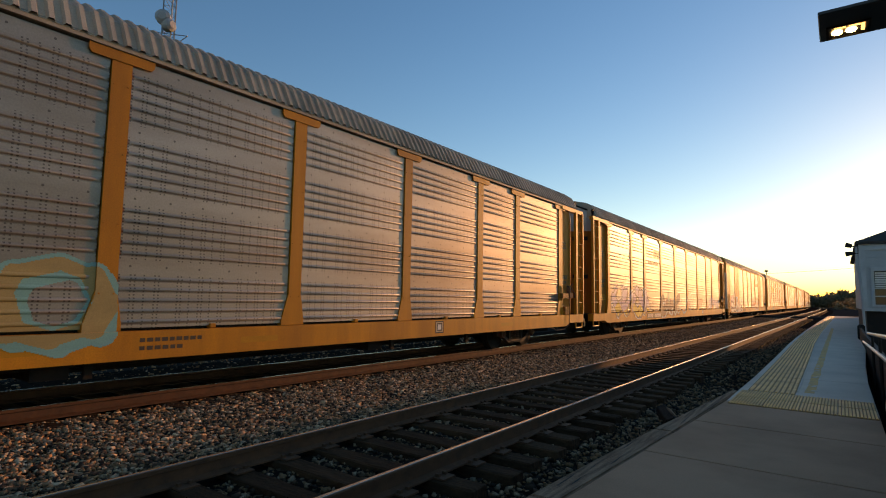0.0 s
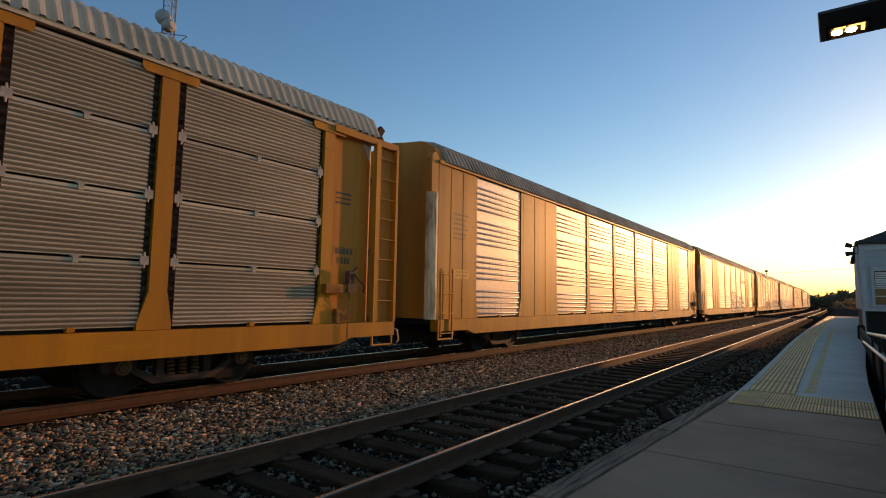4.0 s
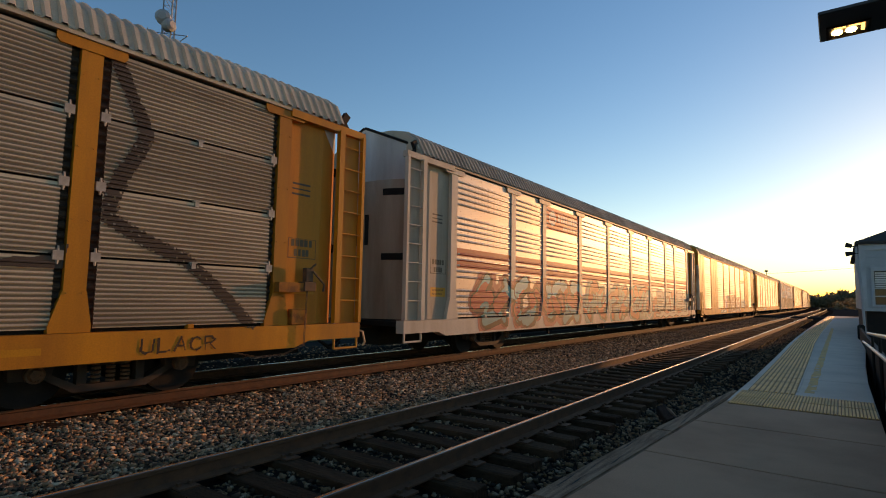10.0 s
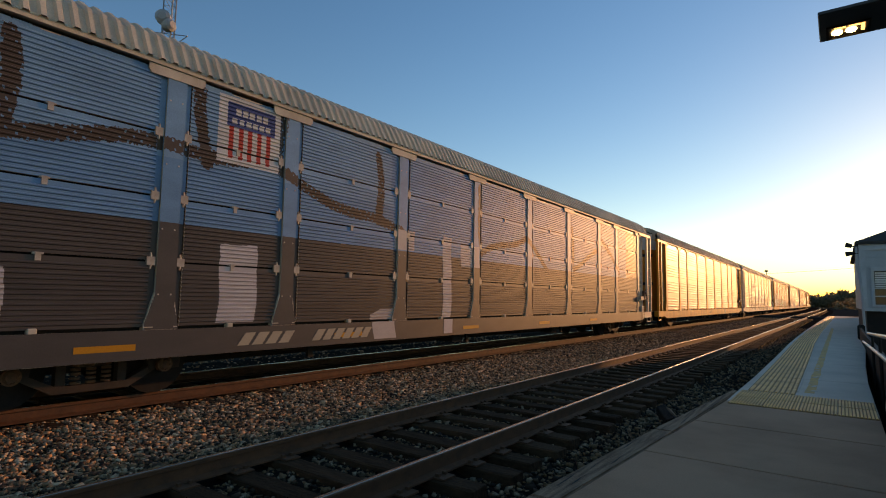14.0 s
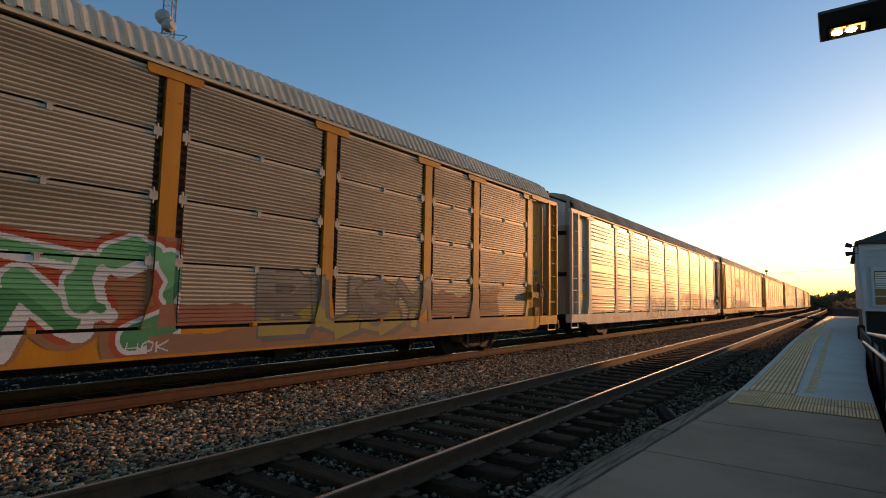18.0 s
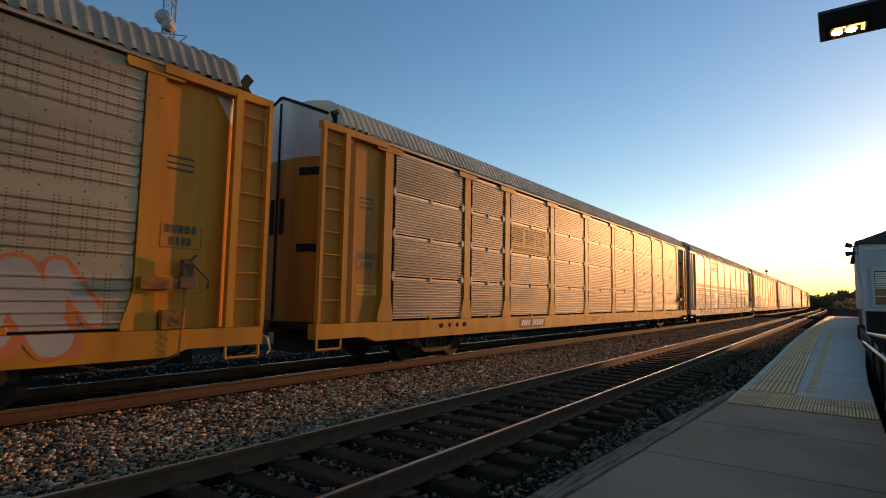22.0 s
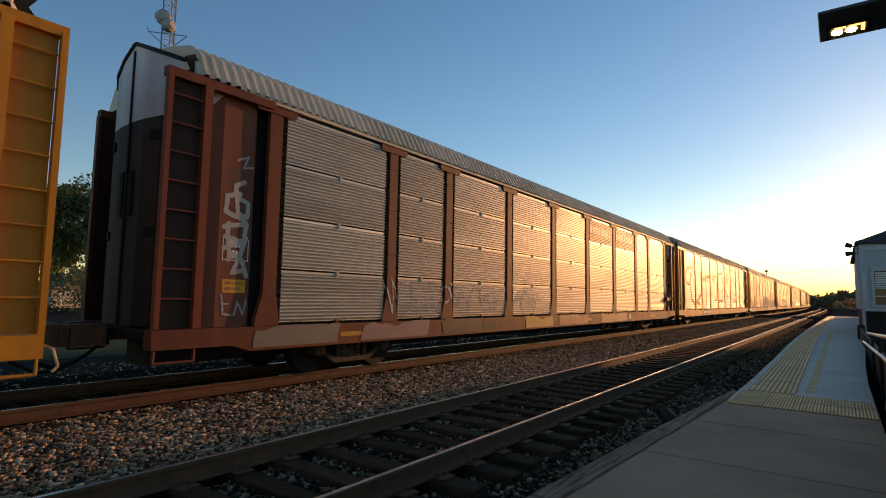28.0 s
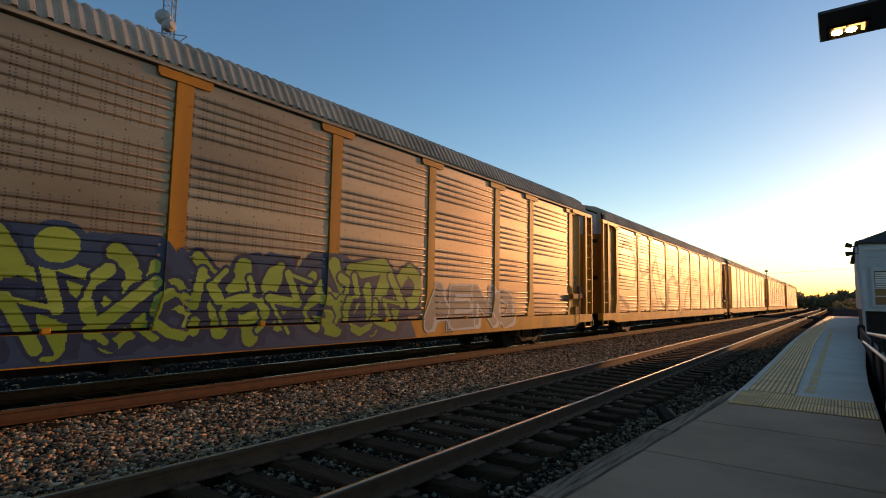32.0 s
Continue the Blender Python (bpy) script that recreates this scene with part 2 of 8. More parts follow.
ROOF_PROFILE = [(1.50, Z_EAVE), (1.44, 4.72), (1.30, 4.98), (1.02, 5.16), (0.55, 5.27), (0.0, 5.31)]
MESHES = {}


def shared(key, make):
    if key not in MESHES:
        MESHES[key] = make()
    return MESHES[key]


def roof_z(x):
    x = abs(x)
    for (a, za), (b, zb) in zip(ROOF_PROFILE, ROOF_PROFILE[1:]):
        if b <= x <= a:
            return za + (zb - za) * (a - x) / (a - b)
    return Z_EAVE


def bays_of(kind):
    """Post places and bay spans (y from, y to, what fills it) of one side."""
    if kind == 3:
        w = [("plain", 1.52), ("rib", 2.62), ("plain", 2.19)] + [("rib", 2.868)] * 5 + [("plain", 2.19), ("rib", 2.62), ("plain", 1.52)]
        y, out = -13.5, []
        for what, d in w:
            out.append((y, y + d, what))
            y += d
        return out
    y, out = -HALF + 1.83, []
    for d in [2.92, 2.0] + [2.90] * 5 + [2.0, 2.92]:
        out.append((y, y + d, "rib"))
        y += d
    return out


# ribs of the two side claddings: (z from, z to) of each raised rib
TIER = (Z_PAN1 - Z_PAN0) / 4


def rib_rows(fine):
    rows = []
    for q in range(4):
        if fine:
            z = Z_PAN0 + q * TIER + 0.05
            while z < Z_PAN0 + (q + 1) * TIER - 0.07:
                rows.append((z, z + 0.034))
                z += 0.060
        else:
            for k in range(5):
                z = Z_PAN0 + q * TIER + 0.052 + k * 0.140
                rows.append((z, z + 0.056))
    return rows


RIBS_WIDE, RIBS_FINE = rib_rows(False), rib_rows(True)
PAN_X = 1.425
ROUND_RIB = [(0.0, 0.0), (0.14, 0.62), (0.34, 0.95), (0.5, 1.0), (0.66, 0.95), (0.86, 0.62), (1.0, 0.0)]
SMALL_RIB = [(0.0, 0.0), (0.3, 1.0), (0.7, 1.0), (1.0, 0.0)]


def rib_steps(r0, r1):
    """Heights and rise across one rib."""
    return [(r0 + (r1 - r0) * f, up) for f, up in (ROUND_RIB if r1 - r0 > 0.04 else SMALL_RIB)]


RIB_OUT = {1: 0.023, 2: 0.017, 3: 0.023}
POST_X = 1.452


def ribbed(bm, w, z0, z1, rows, sgn, out):
    """One pressed sheet of width w, its ribs ending short of its side edges, with a folded rim."""
    a, b = -w / 2, w / 2
    fine = len(rows) > 20
    ys = [a, a + 0.085, a + 0.092, b - 0.092, b - 0.085, b] if fine else [a, a + 0.04, a + 0.115, b - 0.115, b - 0.04, b]
    zs = [(z0, 0)]
    for r0, r1 in rows:
        if r0 > z0 and r1 < z1:
            zs += rib_steps(r0, r1) if sgn > 0 else [(r0, 0), ((r0 + r1) / 2, 1), (r1, 0)]
    zs.append((z1, 0))
    fold = lambda z: -0.034 + 0.018 * math.sin(z * 52.0) if fine else 0.0      # the waved side flange of the fine sheets
    grid = [[bm.verts.new((sgn * (PAN_X + (out * up if 2 <= j <= 3 else fold(z))), y, z)) for j, y in enumerate(ys)] for z, up in zs]
    for k, (r, q) in enumerate(zip(grid, grid[1:])):
        for j in range(5):
            f = bm.faces.new((r[j], r[j + 1], q[j + 1], q[j]))
            f.smooth = bool(zs[k][1] or zs[k + 1][1])
            f.material_index = 1 if fine and j != 2 else 0
        if fine:
            for j in (2, 3):
                bm.edges.get((r[j], q[j])).smooth = False
    rim = grid[0] + [r[-1] for r in grid[1:-1]] + grid[-1][::-1] + [r[0] for r in grid[-2:0:-1]]
    back = [bm.verts.new((sgn * (PAN_X - 0.05), v.co.y, v.co.z)) for v in rim]
    n = len(rim)
    for i in range(n):
        bm.faces.new((rim[i], rim[(i + 1) % n], back[(i + 1) % n], back[i]))


def make_roof(half, mat):
    bm = bmesh.new()
    ROOF_IN = 0.42 if half > 13.6 else 0.25
    pitch, n = 0.172, int(2 * (half - ROOF_IN) / 0.172)
    prof = ROOF_PROFILE + [(-x, z) for x, z in reversed(ROOF_PROFILE[:-1])]
    cols = []
    for i in range(n):
        y = -half + ROOF_IN + i * pitch
        for dy, up in ((0.0, 0.0), (0.075, 0.0), (0.098, 1.0), (0.150, 1.0)):
            cols.append((y + dy, up))
    cols.append((-half + ROOF_IN + n * pitch, 0.0))
    rings = []
    for y, up in cols:
        ring = []
        for k, (x, z) in enumerate(prof):
            o = 0.042 * up
            nx = 0.8 if abs(x) > 1.2 else 0.3
            ring.append(bm.verts.new((x + math.copysign(nx * o, x) if x else x, y, z + o * (0.6 if abs(x) > 1.2 else 1.0))))
        rings.append(ring)
    for r, q in zip(rings, rings[1:]):
        for i in range(len(prof) - 1):
            bm.faces.new((r[i], r[i + 1], q[i + 1], q[i]))
    bm.faces.new([v for v in rings[0]])
    bm.faces.new([v for v in reversed(rings[-1])])
    return mesh("roof", bm, mat)


def door_outline(back=1.75):
    """Half of the curved end doors, seen from above: (x, distance in from the car's end)."""
    return [(1.36, back), (1.36, 0.95), (1.28, 0.60), (1.07, 0.40), (0.78, 0.27), (0.40, 0.20), (0.02, 0.18)]


def make_door(end, side, z0, z1, to_roof, mat, name):
    bm = bmesh.new()
    o = door_outline(1.50 if mat is M_DOOR_PAINT["oxide red"] and end < 0 else 1.75)
    lo, hi = [], []
    if to_roof:
        o = o[1:]
    for x, d in o:
        y = end * (HALF - d)
        split = 4.5 if d > 0.9 else z0 if to_roof else z1
        top = min(z1 + 0.06, max(min(roof_z(x) + 0.04, 5.36 - 0.42 * x), split + 0.02)) if to_roof else split
        lo.append(bm.verts.new((side * x, y, split if to_roof else z0)))
        hi.append(bm.verts.new((side * x, y, top)))
    li = [bm.verts.new(v.co + Vector((-side * 0.04, -end * 0.04, 0))) for v in lo]
    hj = [bm.verts.new(v.co + Vector((-side * 0.04, -end * 0.04, 0))) for v in hi]
    for i in range(len(o) - 1):
        bm.faces.new((lo[i], lo[i + 1], hi[i + 1], hi[i]))
        bm.faces.new((li[i], li[i + 1], hj[i + 1], hj[i]))
        bm.faces.new((hi[i], hi[i + 1], hj[i + 1], hj[i]))
        bm.faces.new((lo[i], lo[i + 1], li[i + 1], li[i]))
    bm.faces.new((lo[0], hi[0], hj[0], li[0]))
    bm.faces.new((lo[-1], hi[-1], hj[-1], li[-1]))
    if mat is M_DOOR_PAINT["oxide red"]:
        # the curved end takes the darker red, its shade painted in
        for f in bm.faces:
            f.material_index = 1 if all(abs(v.co.x) < 1.30 for v in f.verts) else 0
        return mesh(name, bm, [mat, M_END_SHADED])
    return mesh(name, bm, mat)


def make_bead(e, s):
    """Black rubber edging along the arched top of an end door."""
    bm = bmesh.new()
    pts = []
    for x, d in door_outline()[1:]:
        split = 4.5 if d > 0.9 else 4.08
        pts.append((s * x, e * (HALF - d + 0.005), min(5.36, max(min(roof_z(x) + 0.04, 5.36 - 0.42 * x), split + 0.02)) + 0.012))
    for p, q in zip(pts, pts[1:]):
        tube(bm, p, q, 0.034, 6)
    return mesh("edge_bead", bm, M_BLACK)


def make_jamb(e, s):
    """A near-black plate for the shade between the end door and the first post."""
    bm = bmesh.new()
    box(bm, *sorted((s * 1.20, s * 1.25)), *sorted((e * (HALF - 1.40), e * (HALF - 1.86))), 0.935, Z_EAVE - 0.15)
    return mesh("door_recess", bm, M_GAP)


def make_post(mat, cap):
    bm = bmesh.new()
    w = 0.122
    o = [(-0.25, 0.936), (0.20, 0.936), (0.20, 1.02), (w + 0.01, 1.42), (w, 1.44), (w, Z_EAVE - 0.05), (-w, Z_EAVE - 0.05), (-w, 1.44), (-w - 0.012, 1.42), (-0.25, 1.02)]
    prism(bm, o, 0, 1.36, POST_X)
    if cap:
        c = [(-cap, Z_EAVE - 0.14), (0.04 - cap, Z_EAVE - 0.19), (cap - 0.04, Z_EAVE - 0.19), (cap, Z_EAVE - 0.14), (cap, Z_EAVE - 0.055), (-cap, Z_EAVE - 0.055)]
        prism(bm, c, 0, POST_X - 0.01, POST_X + 0.016)
    for z in (1.41, 2.3, 3.2, 4.1):
        for k in (-1, 1):
            tube(bm, (POST_X - 0.004, k * 0.085, z), (POST_X + 0.010, k * 0.085, z), 0.012, 6)
    return mesh("post", bm, mat)


def make_ladder_rail(mat, w):
    bm = bmesh.new()
    box(bm, -0.05, 0.05, -w / 2, w / 2, 0.94, Z_EAVE - 0.1)
    return mesh("ladder_rail", bm, mat)


def make_rung(w, mat):
    bm = bmesh.new()
    tube(bm, (0, -w / 2, 0), (0, w / 2, 0), 0.014, 6)
    return mesh("rung", bm, mat)


def make_sill(mat, truss, s, half):
    bm = bmesh.new()
    if truss:
        x0, x1 = sorted((s * 1.36, s * 1.50))
        pts, y = [(-half, 0.93), (-half, 0.62), (-half + 1.4, 0.55), (-6.5, 0.55)], -6.3
        while y < 6.0:
            pts += [(y, 0.78), (y + 0.30, 0.78), (y + 0.85, 0.58), (y + 1.30, 0.56)]
            y += 1.45
        pts += [(half - 1.4, 0.55), (half, 0.62), (half, 0.93)]
        prism(bm, pts, 0, x0, x1)
    else:
        z = Z_SILL0
        pts = [(-half, z + 0.10), (-half + 1.2, z + 0.10), (-half + 1.5, z), (half - 1.5, z), (half - 1.2, z + 0.10), (half, z + 0.10), (half, Z_SILL1), (-half, Z_SILL1)]
        prism(bm, pts, 0, *sorted((s * 1.28, s * 1.495)))
    return mesh("side_sill", bm, mat)


def make_deck(half):
    bm = bmesh.new()
    box(bm, -1.28, 1.28, -half + 0.02, half - 0.02, 0.80, 0.91)
    return mesh("deck", bm, M_BLACK)


def make_underframe():
    bm = bmesh.new()
    box(bm, -0.35, 0.35, -HALF + 0.5, HALF - 0.5, 0.32, 0.78)
    for k in range(-8, 9):
        box(bm, -1.25, 1.25, k * 1.55 - 0.06, k * 1.55 + 0.06, 0.55, 0.80)
    for y in (-3.2, 2.4):
        tube(bm, (0.9, y - 0.7, 0.55), (0.9, y + 0.7, 0.55), 0.17, 10)
        box(bm, 0.6, 1.2, y + 1.1, y + 1.5, 0.36, 0.80)
    for s in (-1, 1):
        tube(bm, (s * 1.1, -8.0, 0.50), (s * 1.1, 8.0, 0.50), 0.03, 6)
        for y in (-6.5, -1.5, 4.2, 7.0):
            box(bm, s * 1.2 - 0.03, s * 1.2 + 0.03, y - 0.05, y + 0.05, 0.34, 0.56)
    return mesh("underframe", bm, M_BLACK)


M_TRUCK = material("grimy_cast_steel", (0.042, 0.024, 0.015), 0.75, dark=(0.012, 0.009, 0.007), scale=5, mix=0.85, bump=0.003)


def make_sideframe():
    """Two cast side frames with their spring windows, and the bolster between them."""
    bm = bmesh.new()
    for s in (-1, 1):
        x0, x1 = sorted((s * 0.91, s * 1.05))
        prism(bm, [(-1.16, 0.50), (-0.60, 0.55), (0.60, 0.55), (1.16, 0.50), (1.14, 0.58), (0.50, 0.68), (-0.50, 0.68), (-1.14, 0.58)], 0, x0, x1)
        prism(bm, [(-0.80, 0.37), (-0.44, 0.16), (0.44, 0.16), (0.80, 0.37), (0.72, 0.42), (0.40, 0.25), (-0.40, 0.25), (-0.72, 0.42)], 0, x0, x1)
        for e in (-1, 1):
            prism(bm, [(e * 0.30, 0.23), (e * 0.41, 0.23), (e * 0.41, 0.57), (e * 0.30, 0.57)], 0, *sorted((s * 0.92, s * 1.04)))
            prism(bm, [(e * 0.70, 0.36), (e * 1.12, 0.36), (e * 1.14, 0.53), (e * 0.66, 0.54)], 0, *sorted((s * 0.93, s * 1.06)))
    box(bm, -1.04, 1.04, -0.20, 0.20, 0.47, 0.64)
    box(bm, -0.70, 0.70, -0.32, 0.32, 0.50, 0.74)
    return mesh("truck_frame", bm, M_TRUCK)


def make_cap():
    bm = bmesh.new()
    tube(bm, (0, 0, 0), (0.10, 0, 0), 0.105, 14)
    tube(bm, (0.10, 0, 0), (0.13, 0, 0), 0.085, 14, 0.06)
    for k in range(3):
        w = 2.1 * k
        tube(bm, (0.10, 0.055 * math.cos(w), 0.055 * math.sin(w)), (0.145, 0.055 * math.cos(w), 0.055 * math.sin(w)), 0.018, 6)
    return mesh("bearing_cap", bm, M_RUST)


def make_spring():
    bm = bmesh.new()
    for k in range(5):
        z = 0.26 + k * 0.055
        tube(bm, (0, 0, z), (0, 0, z + 0.03), 0.058, 10)
    return mesh("spring", bm, M_RUST)


def make_wheelset():
    bm = bmesh.new()
    for s in (-1, 1):
        tube(bm, (s * 0.71, 0, 0.43), (s * 0.84, 0, 0.43), 0.43, 20)
        tube(bm, (s * 0.66, 0, 0.43), (s * 0.71, 0, 0.43), 0.46, 20)
    tube(bm, (-1.0, 0, 0.43), (1.0, 0, 0.43), 0.08, 8)
    return mesh("wheelset", bm, M_BLACK)


def make_coupler(mat):
    bm = bmesh.new()
    box(bm, -0.10, 0.10, -0.55, 0.10, 0.72, 0.92)
    box(bm, -0.19, 0.17, 0.02, 0.62, 0.66, 0.96)
    box(bm, -0.24, -0.10, 0.25, 0.50, 0.70, 0.92)
    return mesh("coupler", bm, mat)


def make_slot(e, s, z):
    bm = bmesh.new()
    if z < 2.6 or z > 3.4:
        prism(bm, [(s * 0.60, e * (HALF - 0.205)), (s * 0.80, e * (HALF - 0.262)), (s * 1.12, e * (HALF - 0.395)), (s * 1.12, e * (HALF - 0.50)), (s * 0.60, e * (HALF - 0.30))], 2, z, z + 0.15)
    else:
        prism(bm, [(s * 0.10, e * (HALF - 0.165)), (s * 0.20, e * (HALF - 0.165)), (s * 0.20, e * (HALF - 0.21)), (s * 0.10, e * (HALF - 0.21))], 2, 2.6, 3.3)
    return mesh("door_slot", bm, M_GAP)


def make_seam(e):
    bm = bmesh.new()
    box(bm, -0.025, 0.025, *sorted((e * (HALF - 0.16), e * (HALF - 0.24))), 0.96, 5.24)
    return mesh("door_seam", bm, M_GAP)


def make_hose():
    bm = bmesh.new()
    pts = [Vector((0.30, -0.15, 0.70)), Vector((0.34, 0.05, 0.50)), Vector((0.30, 0.30, 0.36)), Vector((0.22, 0.55, 0.34)), Vector((0.12, 0.78, 0.44))]
    for p, q in zip(pts, pts[1:]):
        tube(bm, p, q, 0.028, 6)
    tube(bm, (0.30, -0.18, 0.62), (0.30, -0.18, 0.82), 0.04, 6)
    return mesh("air_hose", bm, M_BLACK)


def make_brake(y):
    bm = bmesh.new()
    box(bm, 1.40, 1.56, y - 0.16, y + 0.10, 1.18, 1.42)
    for k in range(12):
        a, b = 2 * math.pi * k / 12, 2 * math.pi * (k + 1) / 12
        tube(bm, (1.58, y + 0.16 + 0.17 * math.cos(a), 1.34 + 0.17 * math.sin(a)), (1.58, y + 0.16 + 0.17 * math.cos(b), 1.34 + 0.17 * math.sin(b)), 0.016, 5)
    for a in (0.3, 2.4, 4.5):
        tube(bm, (1.57, y + 0.16, 1.34), (1.58, y + 0.16 + 0.17 * math.cos(a), 1.34 + 0.17 * math.sin(a)), 0.012, 5)
    tube(bm, (1.48, y + 0.05, 1.2), (1.48, y + 0.30, 0.80), 0.014, 5)
    return mesh("hand_brake", bm, M_RUST)


def make_lever_brake(y):
    """The ratchet box, its bent lever and rod of a low hand brake."""
    bm = bmesh.new()
    box(bm, 1.42, 1.60, y - 0.12, y + 0.12, 1.50, 1.66)
    box(bm, 1.46, 1.57, y - 0.07, y + 0.08, 1.66, 1.90)
    for p, q in (((1.56, y + 0.02, 1.88), (1.60, y + 0.10, 1.97)), ((1.58, y + 0.06, 1.84), (1.60, y + 0.30, 1.62)), ((1.60, y + 0.30, 1.62), (1.60, y + 0.28, 1.50))):
        tube(bm, p, q, 0.022, 6)
    bmesh.ops.bevel(bm, geom=[e for e in bm.edges if e.calc_length() > 0.09], offset=0.008, segments=1, affect="EDGES")
    return mesh("hand_brake", bm, M_RUST)


def make_chain(points):
    """Chain links along a line of points."""
    bm = bmesh.new()
    k = 0
    for p, q in zip(points, points[1:]):
        p, q = Vector(p), Vector(q)
        n = max(1, int((q - p).length / 0.05))
        for i in range(n):
            a, b = p.lerp(q, i / n), p.lerp(q, (i + 1.15) / n)
            off = Vector((0.012, 0, 0)) if k % 2 else (q - p).normalized().cross(Vector((1, 0, 0))) * 0.012
            tube(bm, a + off, b + off, 0.006, 4)
            tube(bm, a - off, b - off, 0.006, 4)
            k += 1
    return mesh("brake_chain", bm, M_RUST)


def make_cut_lever():
    bm = bmesh.new()
    for p, q in zip([(0.25, -0.02, 0.86), (1.40, 0.03, 0.80), (1.48, 0.10, 0.76), (1.48, 0.16, 0.56)], [(1.40, 0.03, 0.80), (1.48, 0.10, 0.76), (1.48, 0.16, 0.56), (1.48, 0.10, 0.50)]):
        tube(bm, p, q, 0.018, 6)
    return mesh("cut_lever", bm, M_ENDPOST)


def make_step(mat):
    bm = bmesh.new()
    for a, b in (((1.46, -0.28, 0.93), (1.46, -0.28, 0.48)), ((1.46, 0.28, 0.93), (1.46, 0.28, 0.48)), ((1.46, -0.28, 0.48), (1.46, 0.28, 0.48))):
        tube(bm, a, b, 0.022, 6)
    return mesh("corner_step", bm, mat)


def car(kind, paint, panel, tone, label, sheet_mat=None, truss=False):
    """One autorack: kind 1 wide ribs, 2 fine ribs in four tiers, 3 flush ends with plain steel sheets."""
    body = thing("autorack_car", (0, 0, 0), label, "railway car", "cars of the train")
    half = 13.5 if kind == 3 else HALF
    for s in (1, -1):
        part("side_sill", shared(("sill", tone, truss, s, half), lambda: make_sill(paint, truss, s, half)), None, body, "long painted side sill")
    part("deck", shared(("deck", half), lambda: make_deck(half)), None, body)
    part("underframe", shared("under", make_underframe), None, body, "dark steel underframe")
    part("roof", shared(("roof", half, kind == 2), lambda: make_roof(half, M_ROOF_PALE if kind == 2 else M_ROOF)), None, body, "corrugated galvanised roof")
    for s in (-1, 1):
        def chord():
            bm = bmesh.new()
            e = 0.0 if kind == 3 else 1.2
            box(bm, *sorted((s * 1.36, s * 1.492)), -half + e, half - e, Z_EAVE - 0.05, Z_EAVE + 0.03)
            return mesh("top_chord", bm, paint if kind == 3 else M_ROOF_PALE if kind == 2 else M_ROOF)
        part("top_chord", shared(("chord", tone, kind, s), chord), None, body)

        # near-black sheet added so that the panel gaps look deep
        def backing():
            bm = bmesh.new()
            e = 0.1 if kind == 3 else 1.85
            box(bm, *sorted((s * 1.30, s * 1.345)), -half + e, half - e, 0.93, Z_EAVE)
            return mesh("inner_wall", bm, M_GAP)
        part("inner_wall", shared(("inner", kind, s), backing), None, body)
    bays = bays_of(kind)
    for s in (1, -1):
        for y0, y1, what in bays:
            w, mid = y1 - y0, (y0 + y1) / 2
            if what == "plain":
                def sheet():
                    bm = bmesh.new()
                    box(bm, *sorted((s * 1.36, s * 1.455)), -w / 2, w / 2, 0.935, Z_EAVE - 0.052)
                    for k in (-1, 1):
                        for z in np.arange(1.1, 4.4, 0.3):
                            tube(bm, (s * 1.45, k * 0.32, z), (s * 1.462, k * 0.32, z), 0.016, 6)
                        # folded seam between two sheets
                        prism(bm, [(k * w / 6 - 0.007, 0.94), (k * w / 6 + 0.007, 0.94), (k * w / 6 + 0.007, Z_EAVE - 0.06), (k * w / 6 - 0.007, Z_EAVE - 0.06)], 0, *sorted((s * 1.452, s * 1.461)))
                    return mesh("steel_sheet", bm, sheet_mat or paint)
                part("steel_sheet", shared(("sheet", tone, round(w, 2), s, sheet_mat), sheet), None, body, "plain painted steel sheet", at=(0, mid, 0))
                continue
            if kind == 2:
                h = (Z_PAN1 - Z_PAN0) / 4
                for q in range(4):
                    def fine():
                        bm = bmesh.new()
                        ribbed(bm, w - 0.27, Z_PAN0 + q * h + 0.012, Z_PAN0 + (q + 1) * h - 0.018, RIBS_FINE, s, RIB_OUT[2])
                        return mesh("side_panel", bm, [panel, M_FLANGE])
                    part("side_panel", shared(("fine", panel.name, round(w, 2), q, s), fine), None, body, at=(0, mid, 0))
                    if q and s == 1:
                        def bracket():
                            bm = bmesh.new()
                            box(bm, 1.40, 1.447, -0.03, 0.03, -0.08, 0.02)
                            box(bm, 1.40, 1.440, -0.055, 0.055, -0.005, 0.018)
                            return mesh("panel_bracket", bm, M_BRACKET)
                        part("panel_bracket", shared("brk", bracket), None, body, at=(0, mid, Z_PAN0 + q * h))

                        def hinge():
                            bm = bmesh.new()
                            box(bm, 1.41, 1.449, -0.055, 0.055, -0.06, 0.055)
                            for k in (-1, 1):
                                tube(bm, (1.43, 0.0, k * 0.05), (1.43, 0.0, k * 0.11), 0.022, 6, 0.012)
                            return mesh("panel_hinge", bm, M_BRACKET)
                        for k in (-1, 1) if tone != "oxide red" else ():
                            part("panel_hinge", shared("hinge", hinge), None, body, at=(0, mid + k * (w / 2 - 0.20), Z_PAN0 + q * h))
            else:
                def wide():
                    bm = bmesh.new()
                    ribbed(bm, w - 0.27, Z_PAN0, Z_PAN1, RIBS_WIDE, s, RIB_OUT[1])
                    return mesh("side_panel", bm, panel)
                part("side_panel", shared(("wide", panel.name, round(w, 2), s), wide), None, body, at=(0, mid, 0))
        def tab():
            bm = bmesh.new()
            box(bm, 1.37, 1.468, -0.045, 0.045, 0.936, 1.0)
            bmesh.ops.bevel(bm, geom=bm.edges[:], offset=0.008, segments=1, affect="EDGES")
            return mesh("panel_tab", bm, paint)
